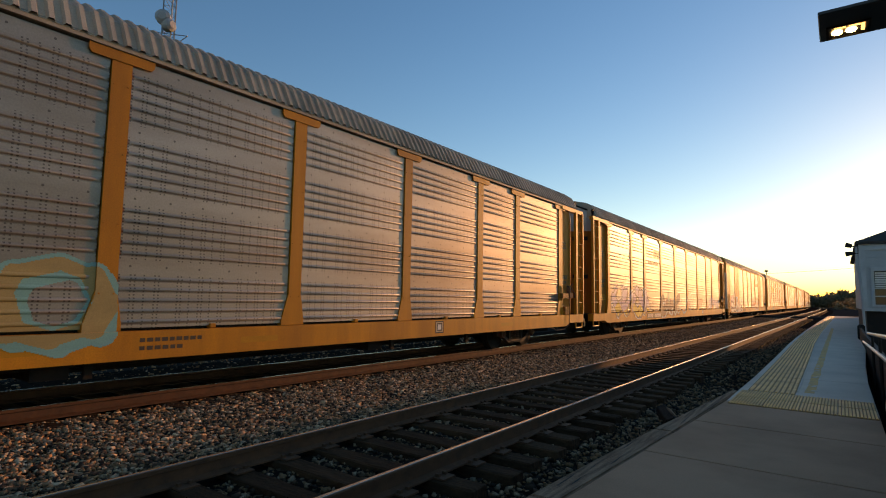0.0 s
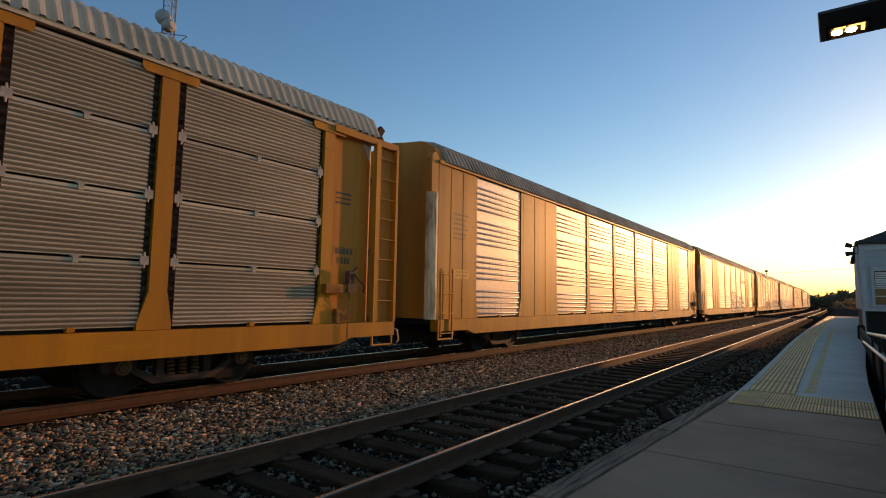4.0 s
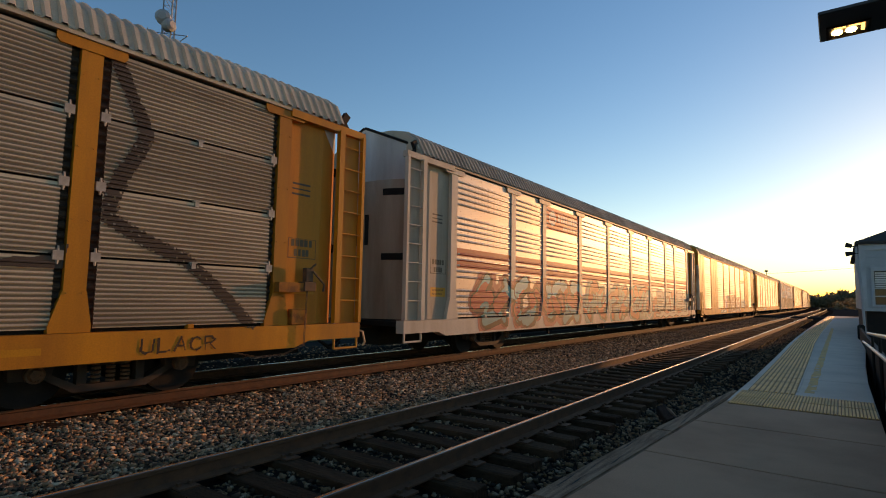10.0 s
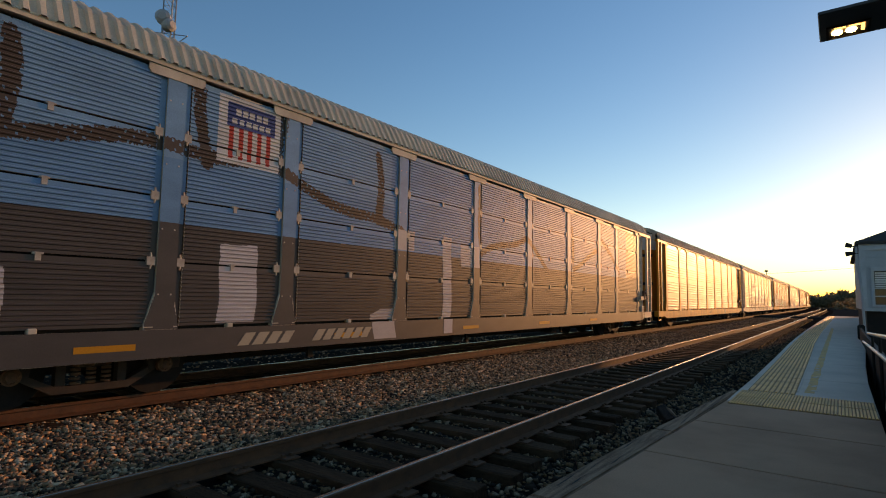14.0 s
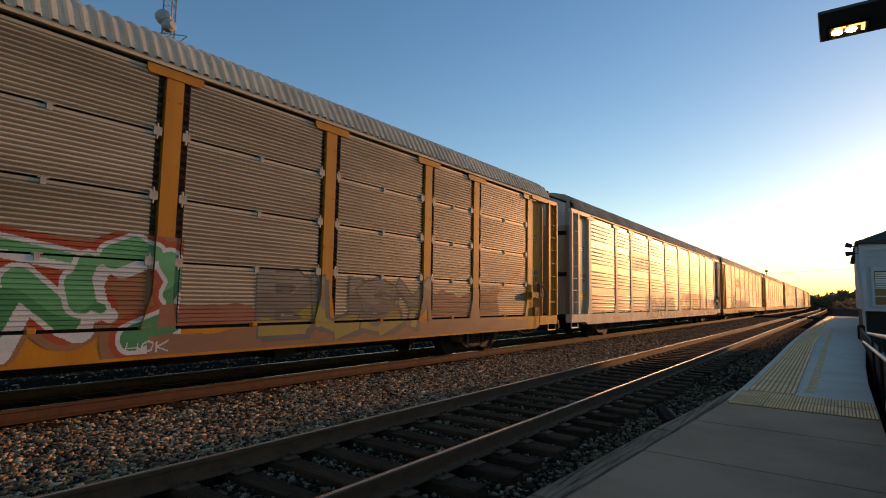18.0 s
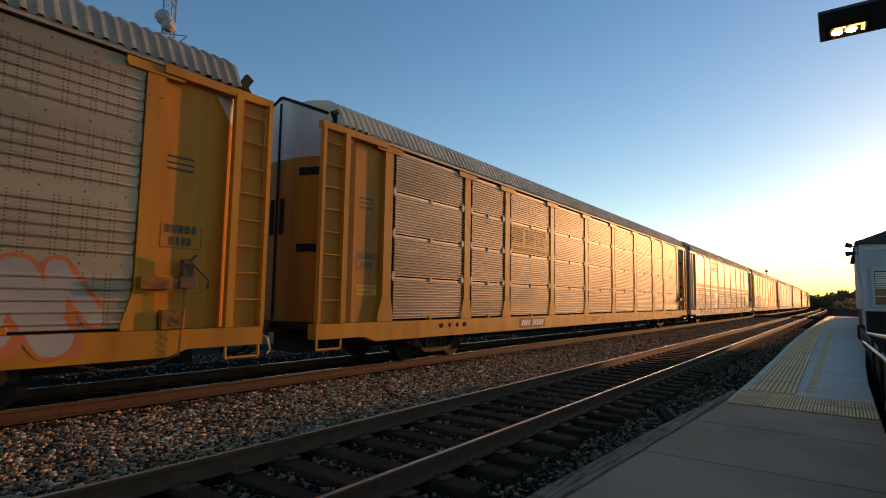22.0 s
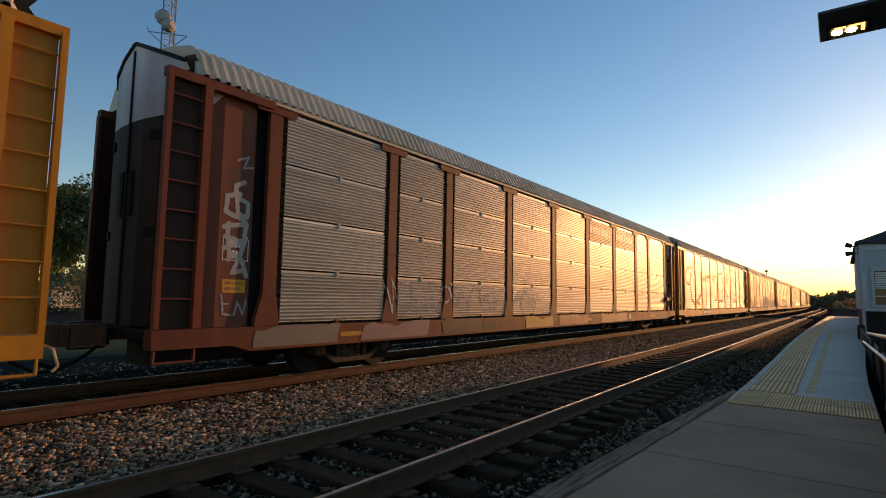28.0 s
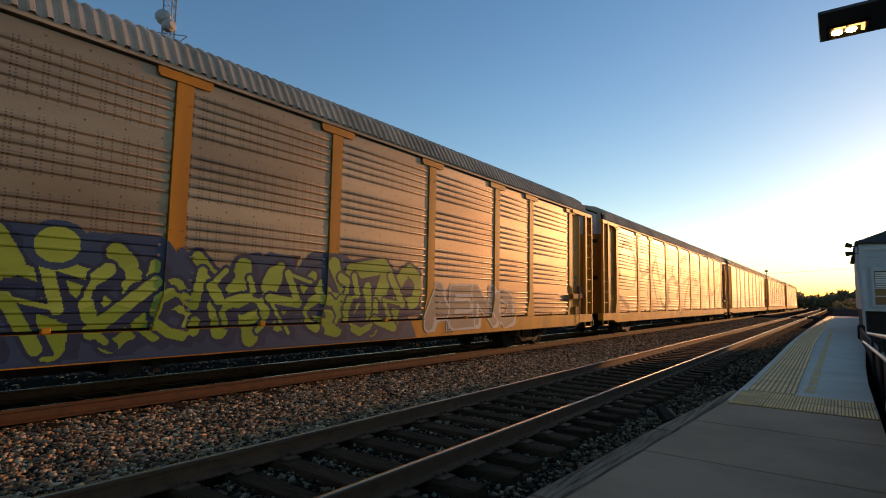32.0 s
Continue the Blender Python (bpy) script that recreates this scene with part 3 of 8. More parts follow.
        for y0, y1, what in bays if s == 1 else ():
            if what == "rib":
                part("panel_tab", shared(("tab", tone), tab), None, body, at=(0, (y0 + y1) / 2, 0))
        edges = sorted({round(b[0], 3) for b in bays} | {round(b[1], 3) for b in bays})
        if kind == 3:
            edges = edges[1:-1]
        for y in edges:
            cap = 0.0 if kind == 3 else 0.2 if truss else 0.40
            me = shared(("post", tone, cap), lambda: make_post(paint, cap))
            part("post", me, None, body, at=pose(0, y, 0) if s == 1 else pose(0, y, 0, 0, 0, 180))
    for e in (-1, 1):
        if kind == 3:
            for s in (1, -1):
                def flush():
                    bm = bmesh.new()
                    prism(bm, [(0.0, 0.935), (s * 1.46, 0.935), (s * 1.46, Z_EAVE), (s * 1.30, 4.96), (s * 1.0, 5.13), (0.0, 5.27)], 1, *sorted((e * (half - 0.45), e * (half - 0.003))))
                    return mesh("end_wall", bm, paint)
                part("end_wall", shared(("flush", tone, e, s), flush), None, body, "flush painted end")
                part("end_post", shared(("endpost", tone, e, s), lambda: flush_post(e, s, half)), None, body, "worn cream corner post")
                part("post_top", shared(("posttop", tone, e, s), lambda: post_top(e, s, half)), None, body, "yellow top of the corner post")
        else:
            for s in (1, -1):
                part("end_door", shared(("door", tone, e, s), lambda: make_door(e, s, 0.935, 4.08, False, M_DOOR_PAINT[tone], "end_door")), None, body, "curved end door")
                for z in (2.25, 2.6, 3.72):
                    part("door_slot", shared(("slot", e, s, z), lambda: make_slot(e, s, z)), None, body, "dark hand slot in the door")
                part("door_cap", shared(("cap", e, s), lambda: make_door(e, s, 4.08, 5.3, True, M_WHITE, "door_cap")), None, body, "pale upper part of the end door")
                part("edge_bead", shared(("bead", e, s), lambda: make_bead(e, s)), None, body, "black edging of the door top")
                if tone == "oxide red" and e < 0:
                    part("door_recess", shared(("recess", e, s), lambda: make_jamb(e, s)), None, body, "near-black plate for the shade beside the end door")
                if s == 1:
                    part("roof_flap", shared(("flap", e, s), lambda: roof_flap(e, s)), None, body, "black folded roof corner")
            part("door_seam", shared(("seam", e), lambda: make_seam(e)), None, body, "dark seam between the two doors")
        for s in (1, -1):
            n_rungs = 8 if kind != 3 else 4
            if kind != 3:
                rails = [(half - 0.04, 0.07), (half - 0.60, 0.12)] if s == 1 else [(half - 0.28, 0.07), (half - 0.60, 0.12)]
            else:
                rails = [(half - 0.05, 0.03), (half - 0.50, 0.03)]
            x = s * (1.47 if kind != 3 else 1.53)
            for d, w in rails:
                if kind == 3:
                    def rail3():
                        bm = bmesh.new()
                        box(bm, -0.015, 0.015, -0.015, 0.015, 0.55, 2.1)
                        return mesh("ladder_rail", bm, paint)
                    part("ladder_rail", shared(("lr3", tone), rail3), None, body, at=(x, e * d, 0))
                else:
                    part("ladder_rail", shared(("lr", tone, w), lambda: make_ladder_rail(paint, w)), None, body, at=(x, e * d, 0))
            for k in range(n_rungs if s == 1 else 0):
                z = 1.35 + k * 0.41 if kind != 3 else 0.62 + k * 0.45
                part("rung", shared(("rung", tone, kind == 3), lambda: make_rung(0.5, paint)), None, body, at=(x + s * 0.02, e * (half - (0.32 if kind != 3 else 0.275)), z))
            if kind != 3:
                def plate_back():
                    bm = bmesh.new()
                    box(bm, *sorted((s * 1.40, s * 1.415)), *sorted((e * (half - (0.08 if s == 1 else 0.30)), e * (half - 0.54))), 0.94, Z_EAVE - 0.14)
                    # plate behind the ladder takes the paints darkened for shade
                    return mesh("corner_plate", bm, M_END_SHADED if tone == "oxide red" else M_DOOR_PAINT[tone])
                part("corner_plate", shared(("cplate", tone, e, s), plate_back), None, body)

                def beam():
                    bm = bmesh.new()
                    box(bm, *sorted((s * 1.36, s * 1.50)), *sorted((e * (half if s == 1 else half - 0.25), e * (half - 1.75))), Z_EAVE - 0.14, Z_EAVE - 0.01)
                    return mesh("header_beam", bm, paint)
                part("header_beam", shared(("beam", tone, e, s), beam), None, body)
            me = shared(("step", tone), lambda: make_step(paint))
            part("corner_step", me, None, body, at=pose(0, e * (half - 0.33), 0, 0, 0, 0 if s == 1 else 180))
        part("cut_lever", shared("cut", make_cut_lever), None, body, "pale uncoupling rod", at=pose(0, e * half, 0, 0, 0, 0 if e == 1 else 180))
        part("air_hose", shared("hose", make_hose), None, body, "black air hose", at=pose(0, e * half, 0, 0, 0, 0 if e == 1 else 180))
        if e == 1:
            if kind == 3:
                part("hand_brake", shared("wheel_brake", lambda: make_brake(half - 0.75)), None, body, "hand brake wheel near the rear corner")
            else:
                yb = half - 1.30
                part("hand_brake", shared("lever_brake", lambda: make_lever_brake(yb)), None, body, "rusty hand brake lever near the rear corner")

                def shelf():
                    bm = bmesh.new()
                    box(bm, 1.38, 1.58, yb - 0.62, yb - 0.13, 1.48, 1.64)
                    return mesh("brake_shelf", bm, M_STAINED if tone == "yellow" else paint)

                def foot():
                    bm = bmesh.new()
                    box(bm, 1.40, 1.52, yb - 0.30, yb + 0.02, 0.935, 1.20)
                    bmesh.ops.bevel(bm, geom=bm.edges[:], offset=0.012, segments=1, affect="EDGES")
                    return mesh("brake_bracket", bm, M_STAINED if tone == "yellow" else paint)
                part("brake_bracket", shared(("foot", tone), foot), None, body)
                part("brake_shelf", shared(("shelf", tone), shelf), None, body)
                part("brake_chain", shared("chain", lambda: make_chain([(1.54, yb - 0.02, 1.50), (1.54, yb - 0.05, 0.60), (1.50, yb - 0.4, 0.47), (1.48, yb - 0.9, 0.45), (1.46, yb - 1.4, 0.58)])), None, body, "slack rusty brake chain")
        part("coupler", shared("coup", lambda: make_coupler(M_RUST)), None, body, "knuckle coupler", at=pose(0, e * half, 0, 0, 0, 0 if e == 1 else 180))
        truck = part("truck_frame", shared("truck", make_sideframe), None, body, "cast steel wheel truck", at=(0, e * 9.9, 0))
        for y in (-0.88, 0.88):
            part("wheelset", shared("wheels", make_wheelset), None, truck, at=(0, y, 0))
        for s in (-1, 1):
            for y in (-0.18, 0.0, 0.18):
                part("spring", shared("spring", make_spring), None, truck, at=(s * 0.99, y, 0))
            for y in (-0.88, 0.88):
                part("bearing_cap", shared("bcap", make_cap), None, truck, at=pose(s * 1.04, y, 0.43, 0, 0, 0 if s == 1 else 180))
    return body


def flush_post(e, s, half):
    bm = bmesh.new()
    o = [(s * 1.30, e * half), (s * 1.455, e * half), (s * 1.462, e * (half + 0.09)), (s * 1.445, e * (half + 0.19)), (s * 1.40, e * (half + 0.26)), (s * 1.30, e * (half + 0.28))]
    prism(bm, o, 2, 0.935, 3.85)
    return mesh("end_post", bm, M_ENDPOST)


def post_top(e, s, half):
    bm = bmesh.new()
    box(bm, *sorted((s * 1.36, s * 1.455)), *sorted((e * half, e * (half + 0.27))), 3.853, 4.66)
    tube(bm, (s * 1.30, e * (half + 0.15), 4.66), (s * 1.46, e * (half + 0.15), 4.66), 0.12, 10)
    return mesh("post_top", bm, M_YELLOW)


def roof_flap(e, s):
    """The black folded corner at the end of a roof."""
    bm = bmesh.new()
    y = e * (HALF - 0.42)
    prism(bm, [(y, 4.60), (y + e * 0.12, 4.61), (y + e * 0.03, 4.72), (y + e * 0.12, 4.86), (y, 4.93), (y - e * 0.10, 4.75)], 0, *sorted((s * 1.30, s * 1.38)))
    return mesh("roof_flap", bm, M_BLACK)


# ---- the train ----
PITCH, FIRST = 29.234, 17.4665      # car to car; the rear end of the first car at the start
# how far each car's rear end stands off an even spacing
SLACK = [.90, .64, .56, .45, .2, .08, .03, -.06, -.18, -.13, -.13, -.18, .5, .6, .56, .42, .36, .48, .38, .22, .23, .03, -.1, -.18, -.22, -.50, -.62, -.82, -.9, -.9, -.9, -.9]


def middle(i):
    return FIRST + i * PITCH + SLACK[i] - HALF


def travelled(t):
    return 24.586 * t + 0.0092 * t * (t - 32.0)


def panel_material(name, color, dark, mix, holes, rough=0.44, metal=0.5):
    """Galvanised cladding: stained sheets, and rows of small air holes."""
    m = material(name, color, rough, metal, dark=dark, scale=0.7, mix=mix, bump=0.0005, bump_scale=45, stretch=(0.6, 0.25, 1.6), rand=0.14)
    t = m.node_tree
    b = t.nodes["Principled BSDF"]
    col = b.inputs["Base Color"].links[0].from_socket
    tc = t.nodes.new("ShaderNodeTexCoord")
    sep = t.nodes.new("ShaderNodeSeparateXYZ")
    t.links.new(tc.outputs["Object"], sep.inputs[0])

    def op(kind, x, y=None):
        n = t.nodes.new("ShaderNodeMath")
        n.operation = kind
        for i, v in enumerate((x, y)):
            if v is None:
                continue
            if isinstance(v, (int, float)):
                n.inputs[i].default_value = v
            else:
                t.links.new(v, n.inputs[i])
        return n.outputs[0]

    def mixed(mask, base, other):
        n = t.nodes.new("ShaderNodeMix")
        n.data_type = "RGBA"
        n.inputs[7].default_value = (*other, 1)
        t.links.new(mask, n.inputs[0])
        t.links.new(base, n.inputs[6])
        return n.outputs[2]
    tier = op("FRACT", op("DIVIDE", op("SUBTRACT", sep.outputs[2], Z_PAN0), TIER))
    # the shadow line below every rib is put into the colour
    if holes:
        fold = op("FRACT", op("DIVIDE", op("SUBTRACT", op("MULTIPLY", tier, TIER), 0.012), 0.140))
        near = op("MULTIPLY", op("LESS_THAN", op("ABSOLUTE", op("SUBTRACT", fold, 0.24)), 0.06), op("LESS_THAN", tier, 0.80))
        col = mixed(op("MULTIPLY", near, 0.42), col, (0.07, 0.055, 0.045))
        u = op("FRACT", op("DIVIDE", sep.outputs[1], 0.31))
        c1 = op("LESS_THAN", op("ABSOLUTE", op("SUBTRACT", u, 0.25)), 0.035)
        c2 = op("LESS_THAN", op("ABSOLUTE", op("SUBTRACT", u, 0.42)), 0.035)
        c3 = op("MULTIPLY", op("LESS_THAN", op("ABSOLUTE", op("SUBTRACT", u, 0.80)), 0.035), op("GREATER_THAN", op("FRACT", op("DIVIDE", sep.outputs[1], 0.93)), 0.5))
        v = op("LESS_THAN", op("ABSOLUTE", op("SUBTRACT", op("FRACT", op("DIVIDE", sep.outputs[2], 0.043)), 0.5)), 0.22)
        dots = op("MULTIPLY", op("MAXIMUM", op("MAXIMUM", c1, c2), c3), op("MULTIPLY", v, op("LESS_THAN", tier, 0.80)))
        bu = op("SUBTRACT", op("FRACT", op("DIVIDE", sep.outputs[1], 0.47)), 0.5)
        bv = op("MULTIPLY", op("SUBTRACT", tier, 0.90), TIER / 0.47)
        bolt = op("LESS_THAN", op("ADD", op("MULTIPLY", bu, bu), op("MULTIPLY", bv, bv)), 0.0011)
        col = mixed(op("MULTIPLY", op("MAXIMUM", dots, bolt), 0.72), col, (0.05, 0.04, 0.033))
    else:
        # valleys between the fine ribs are coloured darker, as if in shade
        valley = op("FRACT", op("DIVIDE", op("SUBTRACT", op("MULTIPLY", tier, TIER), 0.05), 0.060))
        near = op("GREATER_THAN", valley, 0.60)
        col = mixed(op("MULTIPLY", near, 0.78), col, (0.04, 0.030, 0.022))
    t.links.new(col, b.inputs["Base Color"])
    return m


M_ROOF_PALE = material("pale_weathered_roof", (0.66, 0.53, 0.39), 0.55, 0.05, dark=(0.42, 0.32, 0.23), scale=0.9, mix=0.7, bump=0.001, rand=0.12, spec=0.2)
M_BRACKET = material("pale_panel_bracket", (0.50, 0.42, 0.35), 0.55, dark=(0.25, 0.18, 0.13), scale=6, mix=0.6)
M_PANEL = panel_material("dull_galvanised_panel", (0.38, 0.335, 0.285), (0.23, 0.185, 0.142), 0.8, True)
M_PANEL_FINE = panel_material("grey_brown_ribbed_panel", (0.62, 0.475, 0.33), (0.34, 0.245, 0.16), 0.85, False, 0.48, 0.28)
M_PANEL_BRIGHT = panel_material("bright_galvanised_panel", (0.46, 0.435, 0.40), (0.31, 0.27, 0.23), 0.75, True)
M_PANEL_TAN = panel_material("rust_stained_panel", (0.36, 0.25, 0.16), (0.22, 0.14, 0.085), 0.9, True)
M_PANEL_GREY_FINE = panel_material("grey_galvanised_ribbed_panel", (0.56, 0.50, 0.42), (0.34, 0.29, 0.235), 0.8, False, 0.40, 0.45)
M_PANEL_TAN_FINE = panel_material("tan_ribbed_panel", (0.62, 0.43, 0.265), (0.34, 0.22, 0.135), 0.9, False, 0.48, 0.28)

# kind, paint, panel of every car, from the head of what is seen to the tail
YEL, CRE, OXI = (M_YELLOW, "yellow"), (M_CREAM, "cream"), (M_RED, "oxide red")
TRAIN = [
    (1, YEL, M_PANEL, "yellow and grey autorack with wide ribbed side panels"),
    (1, YEL, M_PANEL, "yellow and grey autorack with spray paint low on its side"),
    (3, YEL, M_PANEL, "flush-ended yellow autorack with pink and orange spray paint"),
    (2, YEL, M_PANEL_FINE, "yellow autorack with finely ribbed panels in four tiers"),
    (3, YEL, M_PANEL_BRIGHT, "flush-ended yellow autorack with plain steel sheets"),
    (3, YEL, M_PANEL_BRIGHT, "flush-ended yellow autorack with white block spray paint"),
    (2, YEL, M_PANEL_FINE, "yellow autorack with white and black spray paint"),
    (3, CRE, M_PANEL, "flush-ended cream autorack with purple and green spray paint"),
    (2, YEL, M_PANEL_FINE, "yellow autorack with large faded dark shapes painted on it"),
    (1, CRE, M_PANEL_BRIGHT, "pale autorack with red stripes and teal spray paint"),
    (3, YEL, M_PANEL_BRIGHT, "flush-ended yellow autorack with pink spray paint"),
    (1, YEL, M_PANEL_BRIGHT, "clean yellow and grey autorack with two red emblems"),
    (2, CRE, M_PANEL_FINE, "autorack painted over with a large blue and black piece"),
    (1, YEL, M_PANEL, "yellow and grey autorack with wide ribbed side panels"),
    (1, CRE, M_PANEL, "cream autorack with black and white spray-painted letters"),
    (2, YEL, M_PANEL_FINE, "yellow autorack with silver and green spray paint"),
    (1, CRE, M_PANEL, "cream autorack with teal and orange spray paint"),
    (2, YEL, M_PANEL_FINE, "yellow autorack with a fish-bellied sill and a black emblem"),
    (1, YEL, M_PANEL_TAN, "yellow autorack with a faded pink nameplate"),
    (2, YEL, M_PANEL_FINE, "yellow autorack with a yellow nameplate on grey panels"),
    (1, CRE, M_PANEL_BRIGHT, "pale autorack with red stripes and dark purple spray paint"),
    (1, YEL, M_PANEL_TAN, "yellow autorack with silver and purple spray-painted letters"),
    (3, CRE, M_PANEL_BRIGHT, "flush-ended pale autorack with dented steel sheets"),
    (1, YEL, M_PANEL_BRIGHT, "yellow and silver autorack with orange-red spray paint"),
    (2, OXI, M_PANEL_GREY_FINE, "oxide red autorack with a two-part red nameplate"),
    (1, YEL, M_PANEL_BRIGHT, "yellow autorack with huge faded black letters on its side"),
    (2, YEL, M_PANEL_TAN_FINE, "yellow autorack with orange and blue spray paint"),
    (1, YEL, M_PANEL_TAN, "yellow rust-stained autorack with green and blue spray paint"),
    (1, YEL, M_PANEL_TAN, "yellow autorack with dark letters across its side"),
    (1, YEL, M_PANEL, "yellow and grey autorack near the tail of the train"),
    (2, YEL, M_PANEL_FINE, "yellow autorack with finely ribbed panels near the tail"),
    (1, YEL, M_PANEL, "yellow and grey autorack, the last of the train"),
]
MODELS, CARS = {}, []
for i, (kind, (paint, tone), panel, label) in enumerate(TRAIN):
    key = (kind, tone, panel.name, i == 17)
    where = Matrix.Translation((FAR_X, middle(i), 0))
    if key in MODELS:
        ob = copy_thing(MODELS[key], where)
        tagged(ob, label)
    else:
        ob = MODELS[key] = car(kind, paint, panel, tone, label, truss=(i == 17))
        ob.matrix_basis = where
    CARS.append(ob)


def motions():
    for i, ob in enumerate(CARS):
        rows = []
        for k in range(33):
            p, w = along(middle(i) - travelled(k), FAR_X)
            rows.append((float(k), pose(p.x, p.y, 0, 0, 0, w)))
        walk(ob, rows)

# ---- what is painted on the cars: thin coats that follow ribs, posts and sills ----
PAINTS = {}
LAYERS = {}      # coats already laid on each car, so that a later one lies over an earlier


def paint_of(c):
    key = tuple(round(v, 3) for v in c)
    if key not in PAINTS:
        PAINTS[key] = material("spray_coat", c, 0.5, 0.0, dark=tuple(v * 0.7 for v in c), scale=2.2, mix=0.6, bump=0.0004, stretch=(1, 0.5, 1.4), spec=0.28)
    return PAINTS[key]


def surface(kind):
    """Row edges (z) with the depth of panel, post and sill at each, for the coats to lie on."""
    rows = RIBS_FINE if kind == 2 else RIBS_WIDE
    edges = [(0.562, PAN_X)]
    for r0, r1 in rows:
        edges += [(z, PAN_X + RIB_OUT[kind] * up) for z, up in rib_steps(r0, r1)]
    edges.append((Z_PAN1, PAN_X))
    fine = []
    for (za, xa), (zb, xb) in zip(edges, edges[1:]):
        n = max(1, int(math.ceil((zb - za) / 0.0135)))
        for k in range(n):
            fine.append((za + (zb - za) * k / n, xa + (xb - xa) * k / n))
    fine.append(edges[-1])
    return fine


SURFACES = {k: surface(k) for k in (1, 2, 3)}


def coat(i, name, label, y0, y1, z0, z1, colours, pick, step=0.013, over_posts=True):
    """Lay a coat on the near side of car i. pick(Y, Z) gives for each place an index into colours, or -1."""
    kind = TRAIN[i][0]
    rows = [r for r in SURFACES[kind]]
    ys = np.arange(y0, y1, step)
    bays = bays_of(kind)
    # what lies under each place along the car: 0 panel, 1 panel edge, 2 post, 3 plain sheet, 4 end bay
    under = np.full(len(ys), 4)
    for a, b, what in bays:
        inside = (ys >= a) & (ys < b)
        if what == "plain":
            under[inside] = 3
        else:
            e = np.minimum(ys - a, b - ys)
            edge = 0.227 if kind == 2 else 0.25
            under[inside & (e >= edge)] = 0
            under[inside & (e < edge)] = 7 if kind == 2 else 1
            under[inside & (e < 0.135)] = 2
    LAYERS[i] = LAYERS.get(i, 0) + 1
    o = 0.0008 + 0.0003 * LAYERS[i]
    verts, faces, mats = [], [], []
    for (za, xa), (zb, xb) in zip(rows, rows[1:]):
        zm = (za + zb) / 2
        if zm < z0 or zm > z1:
            continue
        c = pick(ys, np.full(len(ys), zm))
        gap = 0.935 <= zm < Z_PAN0 - 0.005
        if kind == 2 and zm > Z_PAN0 and abs(((zm - Z_PAN0) / TIER + 0.5) % 1 - 0.5) * TIER < 0.013:
            c = np.where((under == 0) | (under == 7), -1, c)
        flare = zm < 1.42
        u = under.copy()
        if flare:
            for a, b, what in bays:
                for p in (a, b):
                    half_w = 0.25 if zm < 1.02 else 0.25 - 0.125 * (zm - 1.02) / 0.4
                    u[(ys > p - half_w) & (ys < p + half_w * 0.8)] = 2
        if zm < 0.935:
            u[:] = 5
        elif gap:
            c = np.where(u == 2, c, -1)
        door = (u == 4) & (np.abs(ys) < HALF - 0.98) & (np.abs(ys) > HALF - (1.495 if TRAIN[i][1][1] == "oxide red" else 1.70)) & (zm < 4.06)
        u = np.where(door & (kind != 3), 6, u)
        c = np.where((u == 4) | ((u == 2) & (not over_posts)), -1, c)
        cut = np.flatnonzero((np.diff(c) != 0) | (np.diff(u) != 0)) + 1
        starts = np.concatenate(([0], cut))
        ends = np.concatenate((cut, [len(ys)]))
        for a, b in zip(starts, ends):
            if c[a] < 0:
                continue
            k = u[a]
            if k == 0:
                da, db = xa, xb
            else:
                da = db = {1: PAN_X, 2: POST_X, 3: 1.455, 5: 1.495, 6: 1.36, 7: PAN_X - 0.016}[int(k)]
            ya, yb = ys[a], ys[b - 1] + step
            n = len(verts)
            verts += [(da + o, ya, za), (da + o, yb, za), (db + o, yb, zb), (db + o, ya, zb)]
            faces.append((n, n + 1, n + 2, n + 3))
            mats.append(int(c[a]))
    if not faces:
        return
    me = bpy.data.meshes.new(name)
    me.from_pydata(verts, [], faces)
    for col in colours:
        me.materials.append(paint_of(col))
    me.polygons.foreach_set("material_index", mats)
    tagged(part(name, me, None, CARS[i], label), kind="stuff")


def arc(cx, cz, ry, rz, a0, a1, n=8):
    """Points along an arc, in degrees."""
    return [(cx + ry * math.cos(radians(a0 + (a1 - a0) * k / n)), cz + rz * math.sin(radians(a0 + (a1 - a0) * k / n))) for k in range(n + 1)]


# abstract stroke forms of spray paint, as lines of points in a unit box: hooks, blades, loops and bolts
FORMS = [
    [arc(.45, .62, .40, .36, -60, 200, 9) + [(.0, .2), (.35, .0)]],
    [[(.0, .85), (.55, 1), (.30, .45), (.85, .55), (.45, .0)]],
    [arc(.6, .5, .5, .5, 120, 240, 6), [(.15, .15), (.95, .8)]],
    [[(.05, .1), (.5, .95), (.6, .35), (1.0, .75)], [(.2, .0), (.95, .15)]],
    [arc(.5, .35, .42, .34, 150, 430, 9) + [(.75, 1.0)]],
    [[(.0, .35), (.35, 1.0), (.45, .1), (.8, .9), (1.0, .3)]],
    [arc(.35, .7, .3, .28, 20, 330, 9) + [(.8, .1), (1.0, .35)]],
    [[(.1, 1.0), (.0, .4), (.5, .25), (.9, .6), (.7, 1.0)], [(.45, .25), (.6, .0)]],
    [arc(.4, .3, .38, .28, -30, 240, 8), arc(.65, .72, .33, .26, 150, 420, 8)],
    [[(.0, .0), (.25, .6), (.75, .5), (1.0, 1.0)], [(.35, .95), (.55, .1)]],
]


